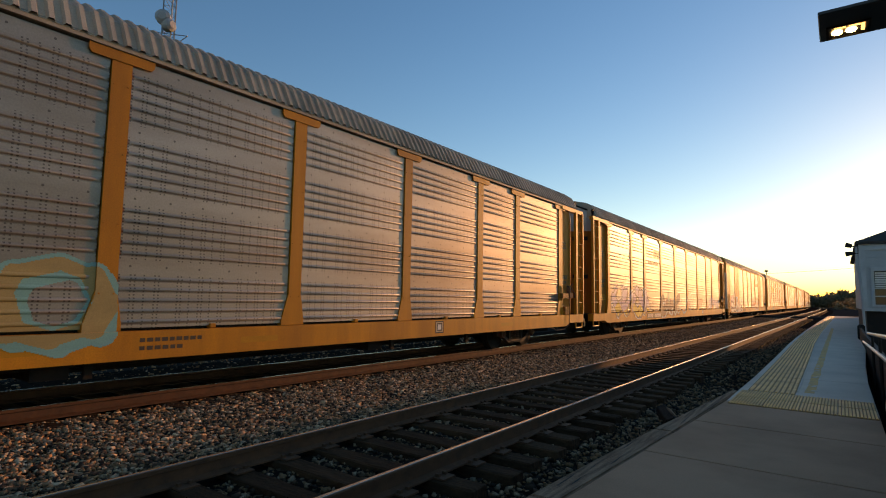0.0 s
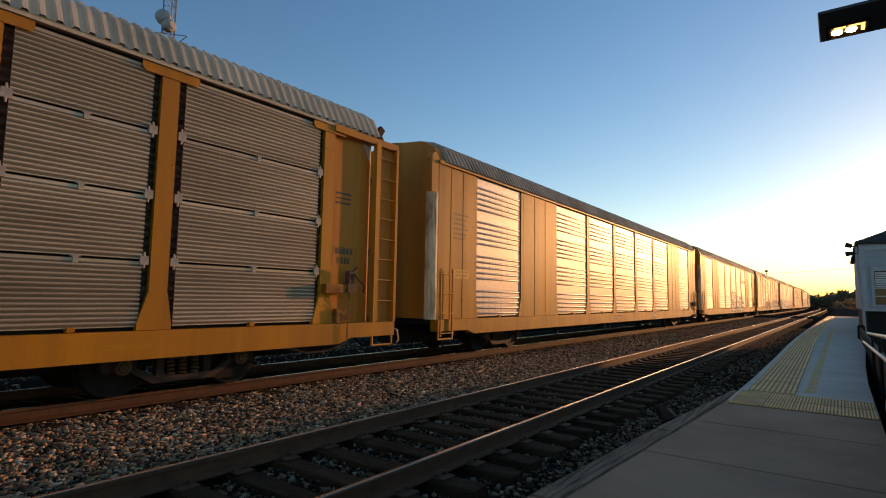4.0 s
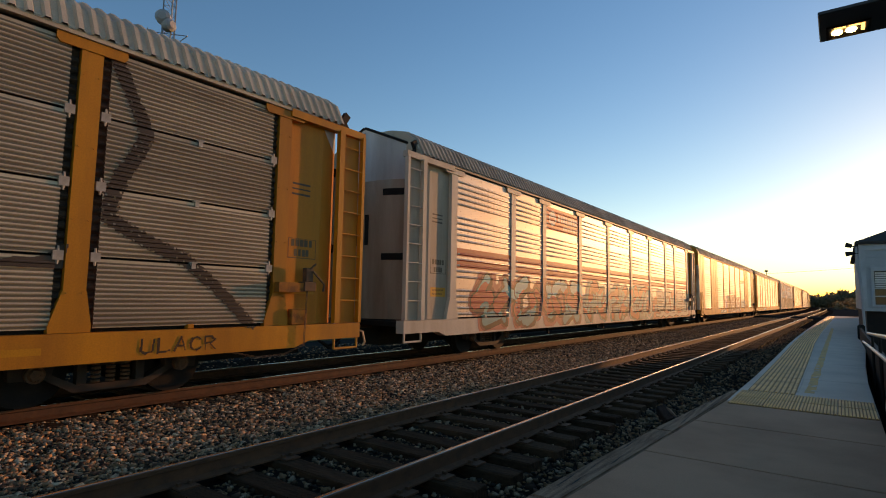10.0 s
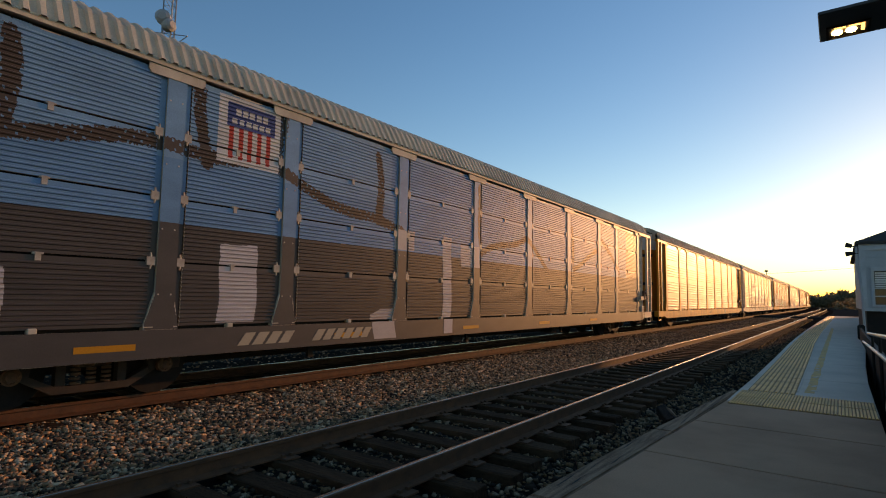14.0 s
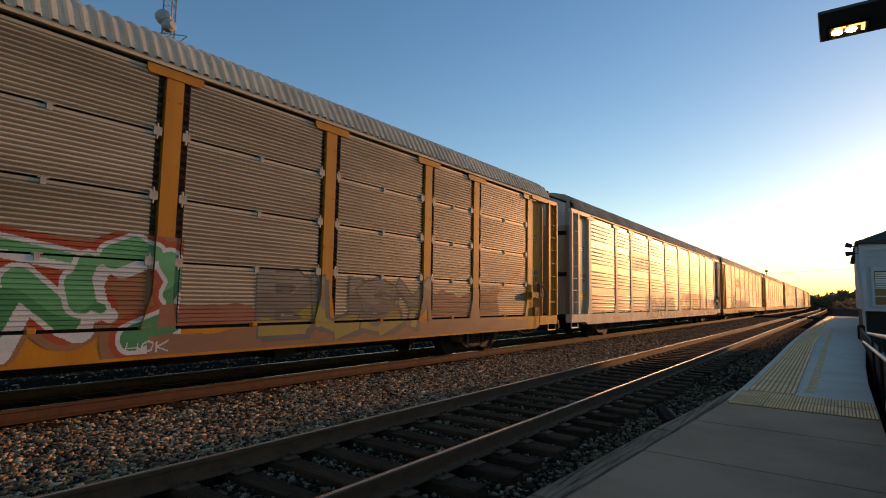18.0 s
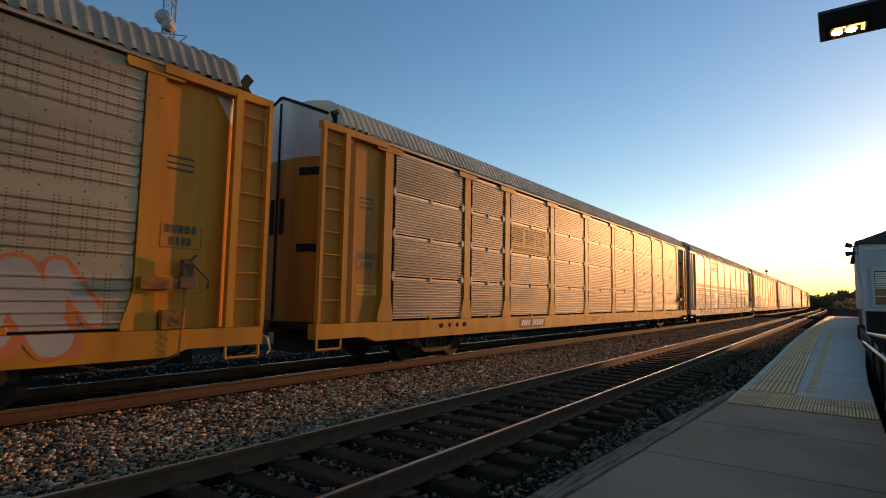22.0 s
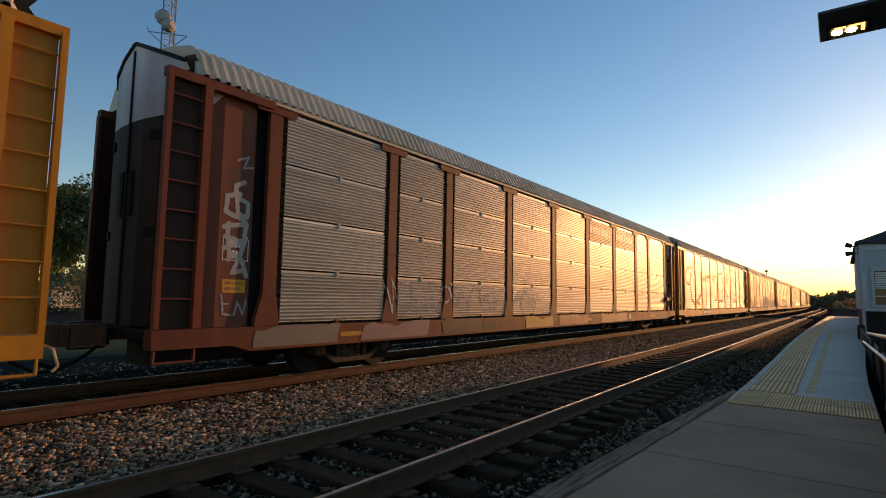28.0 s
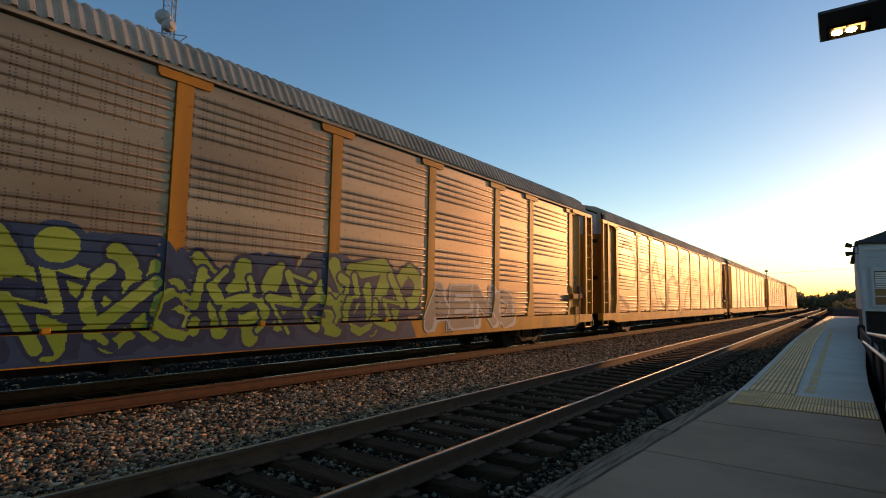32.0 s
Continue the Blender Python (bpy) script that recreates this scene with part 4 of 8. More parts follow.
def letter_forms(y0, y1, z0, z1, seed, aspect=0.95, thick=0.15, slant=0.15):
    """A row of interlocking letter forms: for each its span along the car and the distance to it."""
    rnd = random.Random(seed)
    h = z1 - z0
    n = max(1, round((y1 - y0) / (h * aspect * 0.85)))
    w = (y1 - y0) / n
    out, last = [], -1
    for k in range(n):
        pick = rnd.randrange(len(FORMS))
        while pick == last:
            pick = rnd.randrange(len(FORMS))
        last = pick
        tilt, lift, size = rnd.uniform(-slant, slant), rnd.uniform(-.05, .05), rnd.uniform(.92, 1.08)
        flip, over = rnd.choice((False, True)), rnd.choice((False, True))
        m = 0.55 * thick
        segs = []
        for line in FORMS[pick]:
            pts = []
            for a, b in line:
                a, b = (1 - a if flip else a), (1 - b if over else b)
                a, b = a + rnd.uniform(-.03, .03) + tilt * (b - .5), b + rnd.uniform(-.03, .03)
                pts.append((y0 + (k + .5 + (a - .5) * (1.22 - m)) * w, z0 + h * (.5 + lift * 0.6 + (b - .5) * (1 - 2.0 * m) * size * .94)))
            for q, (p0, p1) in enumerate(zip(pts, pts[1:])):
                t = 0.5 * thick * h * (0.8 + 0.4 * math.sin(2.1 * q + k + seed))
                segs.append((p0, p1, t))
        out.append((y0 + (k - .45) * w, y0 + (k + 1.45) * w, segs))
    return out


# the strokes of each character, as lines of points in a unit box
GLYPHS = {
    "A": [[(0, 0), (.5, 1), (1, 0)], [(.2, .36), (.8, .36)]],
    "B": [[(0, 0), (0, 1), (.65, 1), (.85, .77), (.6, .53), (0, .53)], [(.6, .53), (1, .27), (.7, 0), (0, 0)]],
    "C": [[(1, .82), (.6, 1), (.15, .86), (0, .5), (.15, .14), (.6, 0), (1, .18)]],
    "D": [[(0, 0), (0, 1), (.55, 1), (1, .66), (1, .34), (.55, 0), (0, 0)]],
    "E": [[(1, 1), (0, .95), (0, 0), (1, .05)], [(0, .5), (.8, .5)]],
    "G": [[(1, .82), (.6, 1), (.15, .86), (0, .5), (.15, .14), (.6, 0), (1, .2), (1, .5), (.6, .45)]],
    "H": [[(0, 0), (0, 1)], [(1, 0), (1, 1)], [(0, .5), (1, .5)]],
    "I": [[(.5, 0), (.5, 1)]],
    "K": [[(0, 0), (0, 1)], [(1, 1), (.05, .45), (1, 0)]],
    "L": [[(0, 1), (0, 0), (1, .05)]],
    "M": [[(0, 0), (.08, 1), (.5, .35), (.92, 1), (1, 0)]],
    "N": [[(0, 0), (.05, 1), (.95, 0), (1, 1)]],
    "O": [[(.5, 1), (.1, .85), (0, .5), (.1, .15), (.5, 0), (.9, .15), (1, .5), (.9, .85), (.5, 1)]],
    "P": [[(0, 0), (0, 1), (.7, 1), (1, .75), (.7, .48), (0, .48)]],
    "R": [[(0, 0), (0, 1), (.65, 1), (.95, .76), (.6, .5), (0, .5)], [(.4, .5), (1, 0)]],
    "S": [[(.95, .84), (.5, 1), (.08, .82), (.15, .58), (.8, .46), (1, .22), (.55, 0), (0, .14)]],
    "T": [[(0, 1), (1, .96)], [(.5, 1), (.45, 0)]],
    "U": [[(0, 1), (.03, .2), (.4, 0), (.9, .15), (1, 1)]],
    "W": [[(0, 1), (.2, 0), (.5, .65), (.8, 0), (1, 1)]],
    "X": [[(0, 0), (1, 1)], [(0, 1), (1, 0)]],
    "Y": [[(0, 1), (.5, .5), (1, 1)], [(.5, .5), (.4, 0)]],
    "Z": [[(0, 1), (1, .95), (0, 0), (1, .05)]],
    "0": [[(.5, 1), (0, .7), (0, .3), (.5, 0), (1, .3), (1, .7), (.5, 1)]],
    "1": [[(.25, .8), (.55, 1), (.5, 0)]],
    "2": [[(0, .8), (.5, 1), (1, .75), (0, 0), (1, .03)]],
    "3": [[(0, .9), (.6, 1), (.9, .75), (.4, .52), (.95, .25), (.5, 0), (0, .1)]],
    "8": [[(.5, .52), (.05, .75), (.5, 1), (.95, .75), (.5, .52), (0, .25), (.5, 0), (1, .25), (.5, .52)]],
}


def glyph_forms(text, y0, y1, z0, z1, seed, thick, taper=0.0, slant=0.08, join=1.16):
    """Characters drawn by hand along a span, overlapping a little; taper lowers them towards the end."""
    rnd = random.Random(seed)
    wide = [0.55 if ch == "I" else 1.2 if ch in "MW" else 1.0 for ch in text]
    unit = (y1 - y0) / sum(wide)
    out, y = [], y0
    for k, ch in enumerate(text):
        w = wide[k] * unit
        if ch == " ":
            y += w
            continue
        h = (z1 - z0) * (1 - taper * k / max(1, len(text) - 1))
        t = 0.5 * thick * h
        low = z0 + rnd.uniform(0, .06) * h
        lean = rnd.uniform(-slant, slant)
        segs = []
        for ln in GLYPHS[ch]:
            pts = [(y + w / 2 + (a - .5 + lean * (b - .5) + rnd.uniform(-.04, .04)) * (w * join - 2 * t),
                    low + t + (b + rnd.uniform(-.03, .03)) * (h * 0.95 - 2 * t)) for a, b in ln]
            for q, (p0, p1) in enumerate(zip(pts, pts[1:])):
                segs.append((p0, p1, t * (0.85 + 0.3 * math.sin(1.9 * q + k + seed))))
        out.append((y - 0.4 * w, y + 1.4 * w, segs))
        y += w
    return out


def reach(form, y, z, square=False):
    """Distance to the edge of one letter form, for places (y, z); square strokes have cut ends."""
    a, b, segs = form
    best = np.full(len(y), 9.0)
    on = np.flatnonzero((y > a) & (y < b))
    if not len(on):
        return best
    yy, zz = y[on], z[on]
    d = np.full(len(on), 9.0)
    for (ay, az), (by, bz), t in segs:
        dy, dz = by - ay, bz - az
        run = math.hypot(dy, dz) + 1e-6
        s = ((yy - ay) * dy + (zz - az) * dz) / run
        if square:
            off = np.abs((yy - ay) * dz - (zz - az) * dy) / run
            d = np.minimum(d, np.maximum(off - t, np.maximum(-s, s - run) - 0.75 * t))
        else:
            s = np.clip(s / run, 0, 1)
            d = np.minimum(d, np.hypot(yy - ay - s * dy, zz - az - s * dz) - t)
    best[on] = d
    return best


def piece(i, y0, y1, z0, z1, seed, fills, line, halo=None, cloud=None, label="spray-painted interlocking forms", aspect=0.95, thick=0.15, streaks=None, text="", taper=0.0, square=True):
    """A spray-painted piece: fills from the bottom up, an outline and block shade, a halo beyond it and a cloud behind."""
    rnd = random.Random(seed)
    h = z1 - z0
    thick = min(0.27, thick * 1.12)
    if text:
        forms = glyph_forms(text, y0 + 0.12, y1 - 0.12, z0 + 0.02 * h, z1 - 0.05 * h, seed, thick, taper)
    else:
        forms = letter_forms(y0 + 0.18, y1 - 0.12, z0, z1, seed, aspect, thick)
    colours = list(fills) + [line] + [c for c in (halo, cloud, streaks) if c]
    i_line = len(fills)
    i_halo = i_line + 1 if halo else -1
    i_cloud = i_line + 1 + bool(halo) if cloud else -1
    i_streak = len(colours) - 1 if streaks else -1
    ph = [rnd.uniform(0, 6) for _ in range(6)]

    def pick(y, z):
        ds = [reach(f, y, z, square and bool(text)) for f in forms]
        d = np.minimum.reduce(ds)
        out = np.full(len(y), -1)
        edge = 0.16 * h * (np.sin(1.7 * y + ph[0]) + 0.6 * np.sin(4.1 * y + ph[1]))
        if cloud:
            out[(d < 0.14 * h + edge * 0.5) & (z < z1 - 0.06 * h + edge * 0.6)] = i_cloud
        if halo:
            out[d < 0.085 * h] = i_halo
        if fills:
            # block shade of the letters, down and along
            shade = np.minimum.reduce([reach(f, y - 0.07 * h, z + 0.055 * h, square and bool(text)) for f in forms])
            out[(shade < 0.02 * h) & (d > 0) & (z > z0 + 0.02 * h)] = i_line
        for dk in ds:
            out[dk < 0.036 * h] = i_line
            if fills:
                f = (z - z0) / h + 0.10 * np.sin(2.3 * y + ph[2]) + 0.07 * np.sin(6.1 * y + ph[3])
                idx = np.clip((f * len(fills)).astype(int), 0, len(fills) - 1)
                inner = dk < 0.0
                out[inner] = idx[inner]
                if streaks:
                    out[inner & (np.abs(np.sin(3.3 * y + 5 * z + ph[4])) < 0.10)] = i_streak
            else:
                out[dk < -0.012 * h] = -1
        return out
    coat(i, "spray_paint", label, y0, y1, z0, z1, colours, pick)


def brush(i, lines, width, colour, label="broad faded brush strokes"):
    """Broad dry strokes along lines of (y, z), with scratched edges."""
    segs = [(p, q) for ln in lines for p, q in zip(ln, ln[1:])]
    ends = [p for ln in lines for p in ln]

    def pick(y, z):
        yy = y + 0.06 * np.sin(3.1 * z + 1.3 * y)
        zz = z + 0.05 * np.sin(2.7 * y)
        best = np.full_like(y, 9.0)
        for (ay, az), (by, bz) in segs:
            dy, dz = by - ay, bz - az
            s = np.clip(((yy - ay) * dy + (zz - az) * dz) / (dy * dy + dz * dz + 1e-9), 0, 1)
            best = np.minimum(best, np.hypot(yy - ay - s * dy, zz - az - s * dz))
        dry = np.sin(31 * y + 9 * z) * np.sin(13 * y - 47 * z) + 0.6 * np.sin(71 * y + 23 * z)
        return np.where((best < width * (0.5 + 0.09 * dry)) & (dry < 1.25 - 0.6 * best / width), 0, -1)
    ys, zs = [p[0] for p in ends], [p[1] for p in ends]
    coat(i, "spray_paint", label, min(ys) - width, max(ys) + width, max(0.6, min(zs) - width), max(zs) + width, [colour], pick)


def stroke(i, lines, width, colour, label="spray-painted line", wave=0.012):
    """Even sprayed lines of one width along (y, z)."""
    segs = [(p, q) for ln in lines for p, q in zip(ln, ln[1:])]
    ends = [p for ln in lines for p in ln]

    def pick(y, z):
        yy, zz = y + wave * np.sin(9 * z + 3 * y), z + wave * np.sin(7 * y)
        best = np.full_like(y, 9.0)
        for (ay, az), (by, bz) in segs:
            dy, dz = by - ay, bz - az
            f = np.clip(((yy - ay) * dy + (zz - az) * dz) / (dy * dy + dz * dz + 1e-9), 0, 1)
            best = np.minimum(best, np.hypot(yy - ay - f * dy, zz - az - f * dz))
        return np.where(best < width / 2, 0, -1)
    ys, zs = [p[0] for p in ends], [p[1] for p in ends]
    coat(i, "spray_paint", label, min(ys) - width, max(ys) + width, max(0.565, min(zs) - width), max(zs) + width, [colour], pick)


def shape(i, outlines, colour, label="spray-painted shape"):
    """Filled outlines of (y, z) in one colour."""
    def pick(y, z):
        zz = z + 0.012 * np.sin(8 * y)
        yy = y + 0.012 * np.sin(10 * z + 2 * y)
        out = np.full(len(y), -1)
        for o in outlines:
            odd = np.zeros(len(y), bool)
            for (ay, az), (by, bz) in zip(o, o[1:] + o[:1]):
                if az == bz:
                    continue
                cross = ((az > zz) != (bz > zz)) & (yy < (by - ay) * (zz - az) / (bz - az) + ay)
                odd ^= cross
            out[odd] = 0
        return out
    ends = [p for o in outlines for p in o]
    ys, zs = [p[0] for p in ends], [p[1] for p in ends]
    coat(i, "spray_paint", label, min(ys) - 0.03, max(ys) + 0.03, max(0.565, min(zs) - 0.03), max(zs) + 0.03, [colour], pick)


def tag_lines(i, y0, y1, z0, z1, seed, colour, thick=0.05, label="thin scrawled spray-paint lines", aspect=0.7):
    forms = letter_forms(y0, y1, z0, z1, seed, aspect, thick, 0.3)

    def pick(y, z):
        yy = y + 0.04 * np.sin(5 * z + seed)
        return np.where(np.minimum.reduce([reach(f, yy, z) for f in forms]) < 0, 0, -1)
    coat(i, "spray_paint", label, y0, y1, z0, z1, [colour], pick)


def tag(i, text, y0, y1, z0, z1, colour, thick=0.13, label="hand-painted characters"):
    """Characters in one thin line of paint."""
    forms = glyph_forms(text, y0, y1, z0, z1, len(text) + i, thick, 0.0, 0.1, 0.86)

    def pick(y, z):
        return np.where(np.minimum.reduce([reach(f, y, z) for f in forms]) < 0, 0, -1)
    coat(i, "spray_paint", label, y0 - 0.1, y1 + 0.1, z0 - 0.03, z1 + 0.03, [colour], pick)


def rings(i, cy, cz, bands, label):
    """Ovals one within another: (half length, half height, colour) from the outside in."""
    def pick(y, z):
        out = np.full(len(y), -1)
        for k, (ry, rz, _) in enumerate(bands):
            out[((y - cy) / ry) ** 2 + ((z - cz) / rz) ** 2 < 1 + 0.05 * np.sin(5 * y + 3 * z)] = k
        return out
    ry, rz = max(b[0] for b in bands) * 1.1, max(b[1] for b in bands) * 1.1
    coat(i, "spray_paint", label, cy - ry, cy + ry, max(0.57, cz - rz), cz + rz, [b[2] for b in bands], pick)


def stars(i, places, colours):
    """Four-pointed sparkles: (y, z, size)."""
    def pick(y, z):
        out = np.full(len(y), -1)
        for k, (cy, cz, r) in enumerate(places):
            out[np.sqrt(np.abs(y - cy) / (r * 0.62)) + np.sqrt(np.abs(z - cz) / r) < 1] = k % len(colours)
        return out
    ys, zs = [p[0] for p in places], [p[1] for p in places]
    coat(i, "spray_paint", "four-pointed painted sparkles", min(ys) - .6, max(ys) + .6, min(zs) - .6, max(zs) + .6, colours, pick)


def patch(i, y0, y1, z0, z1, colour, seed=0, ragged=0.05, name="paint_patch", label="", over_posts=True):
    rnd = random.Random(seed + i)
    ph = [rnd.uniform(0, 6) for _ in range(4)]

    def pick(y, z):
        e = ragged * (np.sin(1.9 * y + ph[0]) + 0.6 * np.sin(5.3 * y + ph[1]) + 0.3 * np.sin(13.7 * y + ph[2]))
        g = ragged * (np.sin(3.1 * z + ph[2]) + 0.5 * np.sin(8.3 * z + ph[3]))
        return np.where((z < z1 - ragged * 1.5 + e) & (z > z0) & (y > y0 + ragged * 1.5 + g) & (y < y1 - ragged * 1.5 + g), 0, -1)
    coat(i, name, label, y0, y1, z0, z1, [colour], pick, over_posts=over_posts)


def plate(i, y0, y1, z0, z1, ground, marks, label, name="nameplate"):
    """A painted plate with plain marks: (y0, y1, z0, z1, colour) in fractions of the plate."""
    colours = [ground] + [m[4] for m in marks]

    def pick(y, z):
        u, v = (y - y0) / (y1 - y0), (z - z0) / (z1 - z0)
        out = np.full(len(y), 0 if ground[0] >= 0 else -1)
        for k, m in enumerate(marks):
            a, b, c, d = m[:4]
            if len(m) > 5 and m[5] == "oval":
                hit = ((u - (a + b) / 2) / ((b - a) / 2)) ** 2 + ((v - (c + d) / 2) / ((d - c) / 2)) ** 2 < 1
            elif len(m) > 5 and m[5] == "cut":
                e = np.maximum(np.abs(u - (a + b) / 2) / (b - a), np.abs(v - (c + d) / 2) / (d - c))
                s = np.abs(u - (a + b) / 2) / (b - a) + np.abs(v - (c + d) / 2) / (d - c)
                hit = (e < 0.5) & (s < 0.78)
            elif len(m) > 5 and m[5] == "lean":
                us = u - 0.06 * (v - 0.5)
                hit = (us > a) & (us < b) & (v > c) & (v < d)
            else:
                hit = (u > a) & (u < b) & (v > c) & (v < d)
            out[hit] = k + 1
        return out
    coat(i, name, label, y0, y1, z0, z1, colours, pick, step=0.013, over_posts=False)


def letters(n, a, b, c, d, colour, gap=0.25, form=""):
    """Plain bars that stand for n characters."""
    w = (b - a) / n
    return [(a + k * w, a + (k + 1 - gap) * w, c, d, colour, form) for k in range(n)]


def words(i, text, y, z, height, colour, x=1.459):
    """Painted words on the near side of a car."""
    cu = bpy.data.curves.new("lettering", "FONT")
    cu.body, cu.size, cu.extrude = text, height * 1.4, 0.001
    ob = bpy.data.objects.new("lettering", cu)
    scene.collection.objects.link(ob)
    me = bpy.data.meshes.new_from_object(ob.evaluated_get(bpy.context.evaluated_depsgraph_get()))
    bpy.data.objects.remove(ob)
    me.materials.clear()
    me.materials.append(paint_of(colour))
    part("lettering", me, None, CARS[i], "painted word", at=Matrix.Translation((x + 0.004, y, z)) @ pose(0, 0, 0, 90, 0, 90))


CLEAR = (-1, -1, -1)
INK, CHALK, SILVER = (0.02, 0.018, 0.02), (0.62, 0.60, 0.58), (0.50, 0.50, 0.51)
CORAL, TEAL, AQUA, BLUE = (0.52, 0.10, 0.07), (0.07, 0.30, 0.30), (0.20, 0.50, 0.47), (0.05, 0.13, 0.36)
SKY_BLUE, GREEN, GOLD = (0.10, 0.34, 0.62), (0.05, 0.24, 0.10), (0.66, 0.46, 0.03)
ORANGE, RUST_RED, PINK, LILAC, PURPLE = (0.62, 0.19, 0.03), (0.42, 0.07, 0.03), (0.58, 0.32, 0.34), (0.42, 0.36, 0.50), (0.17, 0.08, 0.24)
LOGO_RED, LOGO_BLUE, TAR, TAN, BROWN = (0.55, 0.05, 0.035), (0.04, 0.07, 0.22), (0.03, 0.03, 0.03), (0.42, 0.33, 0.24), (0.085, 0.055, 0.04)
YELLOW_PLATE = (0.66, 0.29, 0.03)
BAY3 = (-7.11, -4.49)


def number_board(i, y0, y1, white=True):
    plate(i, y0, y1, 0.62, 0.88, TAR if white else CLEAR, letters(4, 0.06, 0.40, 0.2, 0.8, CHALK if white else TAR, form="lean") + letters(6, 0.50, 0.95, 0.2, 0.8, CHALK if white else TAR, form="lean"),
          "number board of plain bars on the sill", "number_board")


def octagon(i, y0, y1, z0, z1, faded=False):
    c = (0.50, 0.14, 0.11) if faded else LOGO_RED
    plate(i, y0, y1, z0, z1, CLEAR, [(0, 1, 0, 1, c, "cut"), (0.10, 0.90, 0.10, 0.90, CHALK, "cut"), (0.14, 0.86, 0.14, 0.86, c, "cut"),
          (0.28, 0.70, 0.62, 0.74, CHALK), (0.25, 0.78, 0.42, 0.54, CHALK), (0.32, 0.74, 0.24, 0.34, CHALK)], "red eight-sided emblem", "emblem")


def sill_marks(i, seed):
    """Small stencil blocks, yellow reflectors and the inspection squares along a sill."""
    rnd = random.Random(seed)
    for y in (-10.6, -3.4, 1.2, 8.6):
        yy = y + rnd.uniform(-.8, .8)
        plate(i, yy, yy + 0.65, 0.70, 0.78, (0.60, 0.24, 0.015), [], "yellow reflector strip", "reflector")
    y = rnd.uniform(-2, -1)
    plate(i, y, y + 1.1, 0.66, 0.86, CLEAR, letters(9, 0, 0.8, 0.62, 0.88, BROWN) + letters(6, 0, 0.55, 0.12, 0.36, BROWN), "small dark stencil bars", "stencil")
    y = rnd.uniform(4, 6)
    plate(i, y, y + 0.30, 0.63, 0.90, TAR, [(0.08, 0.92, 0.08, 0.92, TAN), (0.2, 0.8, 0.2, 0.8, TAR), (0.3, 0.7, 0.3, 0.7, CHALK)], "inspection square", "stencil")


def sill_holes(i, y0, sizes):
    """Hand holes of a side sill, drawn as near-black ovals."""
    y = y0
    for w in sizes:
        bm = bmesh.new()
        prism(bm, [(w / 2 * math.cos(k * math.pi / 8), 0.80 + 0.055 * math.sin(k * math.pi / 8)) for k in range(16)], 0, 1.40, 1.4965)
        part("sill_hole", bm, M_GAP, CARS[i], "near-black oval for a hand hole in the sill", at=(0, y, 0))
        y += w / 2 + 0.24


def door_marks(i, seed):
    """Rows of small bars and a yellow notice on the end doors."""
    rnd = random.Random(seed)
    ink = CHALK if TRAIN[i][1][1] == "oxide red" else (0.10, 0.07, 0.04)
    for e in (-1, 1):
        a, b = sorted((e * (HALF - (1.48 if TRAIN[i][1][1] == "oxide red" else 1.66)), e * (HALF - 1.00)))
        z = rnd.uniform(1.9, 2.1)
        plate(i, a, b, z, z + 0.34, CLEAR, letters(5, 0.15, 0.85, 0.6, 0.95, ink) + letters(4, 0.25, 0.75, 0.1, 0.45, ink) + [(0.05, 0.95, 0.98, 1.0, ink), (0.05, 0.95, 0.0, 0.02, ink), (0.05, 0.065, 0.0, 1.0, ink), (0.935, 0.95, 0.0, 1.0, ink)], "stencilled bars on the end door", "stencil")
        plate(i, a + 0.05, b - 0.05, 1.45, 1.66, (0.68, 0.29, 0.03), letters(8, 0.1, 0.9, 0.62, 0.82, (0.30, 0.13, 0.03)) + letters(7, 0.1, 0.8, 0.2, 0.4, (0.30, 0.13, 0.03)), "yellow notice on the end door", "notice")
        plate(i, a, b, 3.1, 3.4, CLEAR, [(0.1, 0.7, 0.8 - 0.3 * k, 0.9 - 0.3 * k, BROWN) for k in range(3)], "fine stencilled lines", "stencil")


for i in (18, 19):
    for y in (-10.35, 9.45):
        sill_holes(i, y, (0.19, 0.13, 0.13, 0.19))
for i in range(30):
    if i not in (9, 12):
        sill_marks(i, 40 + i)
    if TRAIN[i][0] != 3:
        door_marks(i, 90 + i)
    else:
        for y in (-12.9, 12.2):
            plate(i, y, y + 0.75, 2.6, 3.5, CLEAR, [bar for k in range(6) for bar in letters(7 - k % 3, 0.0, 0.85 - 0.1 * (k % 3), 0.92 - k * 0.13, 0.965 - k * 0.13, BROWN, 0.35)], "rows of fine stencilled bars", "stencil")
            plate(i, y + 0.05, y + 0.7, 1.9, 2.12, (0.68, 0.29, 0.03), letters(8, 0.1, 0.9, 0.62, 0.82, (0.30, 0.13, 0.03)) + letters(7, 0.1, 0.8, 0.2, 0.4, (0.30, 0.13, 0.03)), "yellow notice", "notice")
plate(27, -12.98, -12.32, 3.5, 4.22, CLEAR, [(0, 1, 0, 1, TAR, "oval"), (0.2, 0.8, 0.2, 0.8, (0.10, 0.28, 0.52), "oval"), (0.25, 0.75, 0.44, 0.56, CHALK), (0.44, 0.56, 0.25, 0.75, CHALK)], "round blue and black emblem", "emblem")
tag_lines(27, -12.98, -12.32, 2.8, 3.4, 274, (0.06, 0.36, 0.22), 0.10, aspect=0.5)
tag_lines(27, -12.98, -12.32, 1.7, 2.4, 275, TAR, 0.06, aspect=0.4)
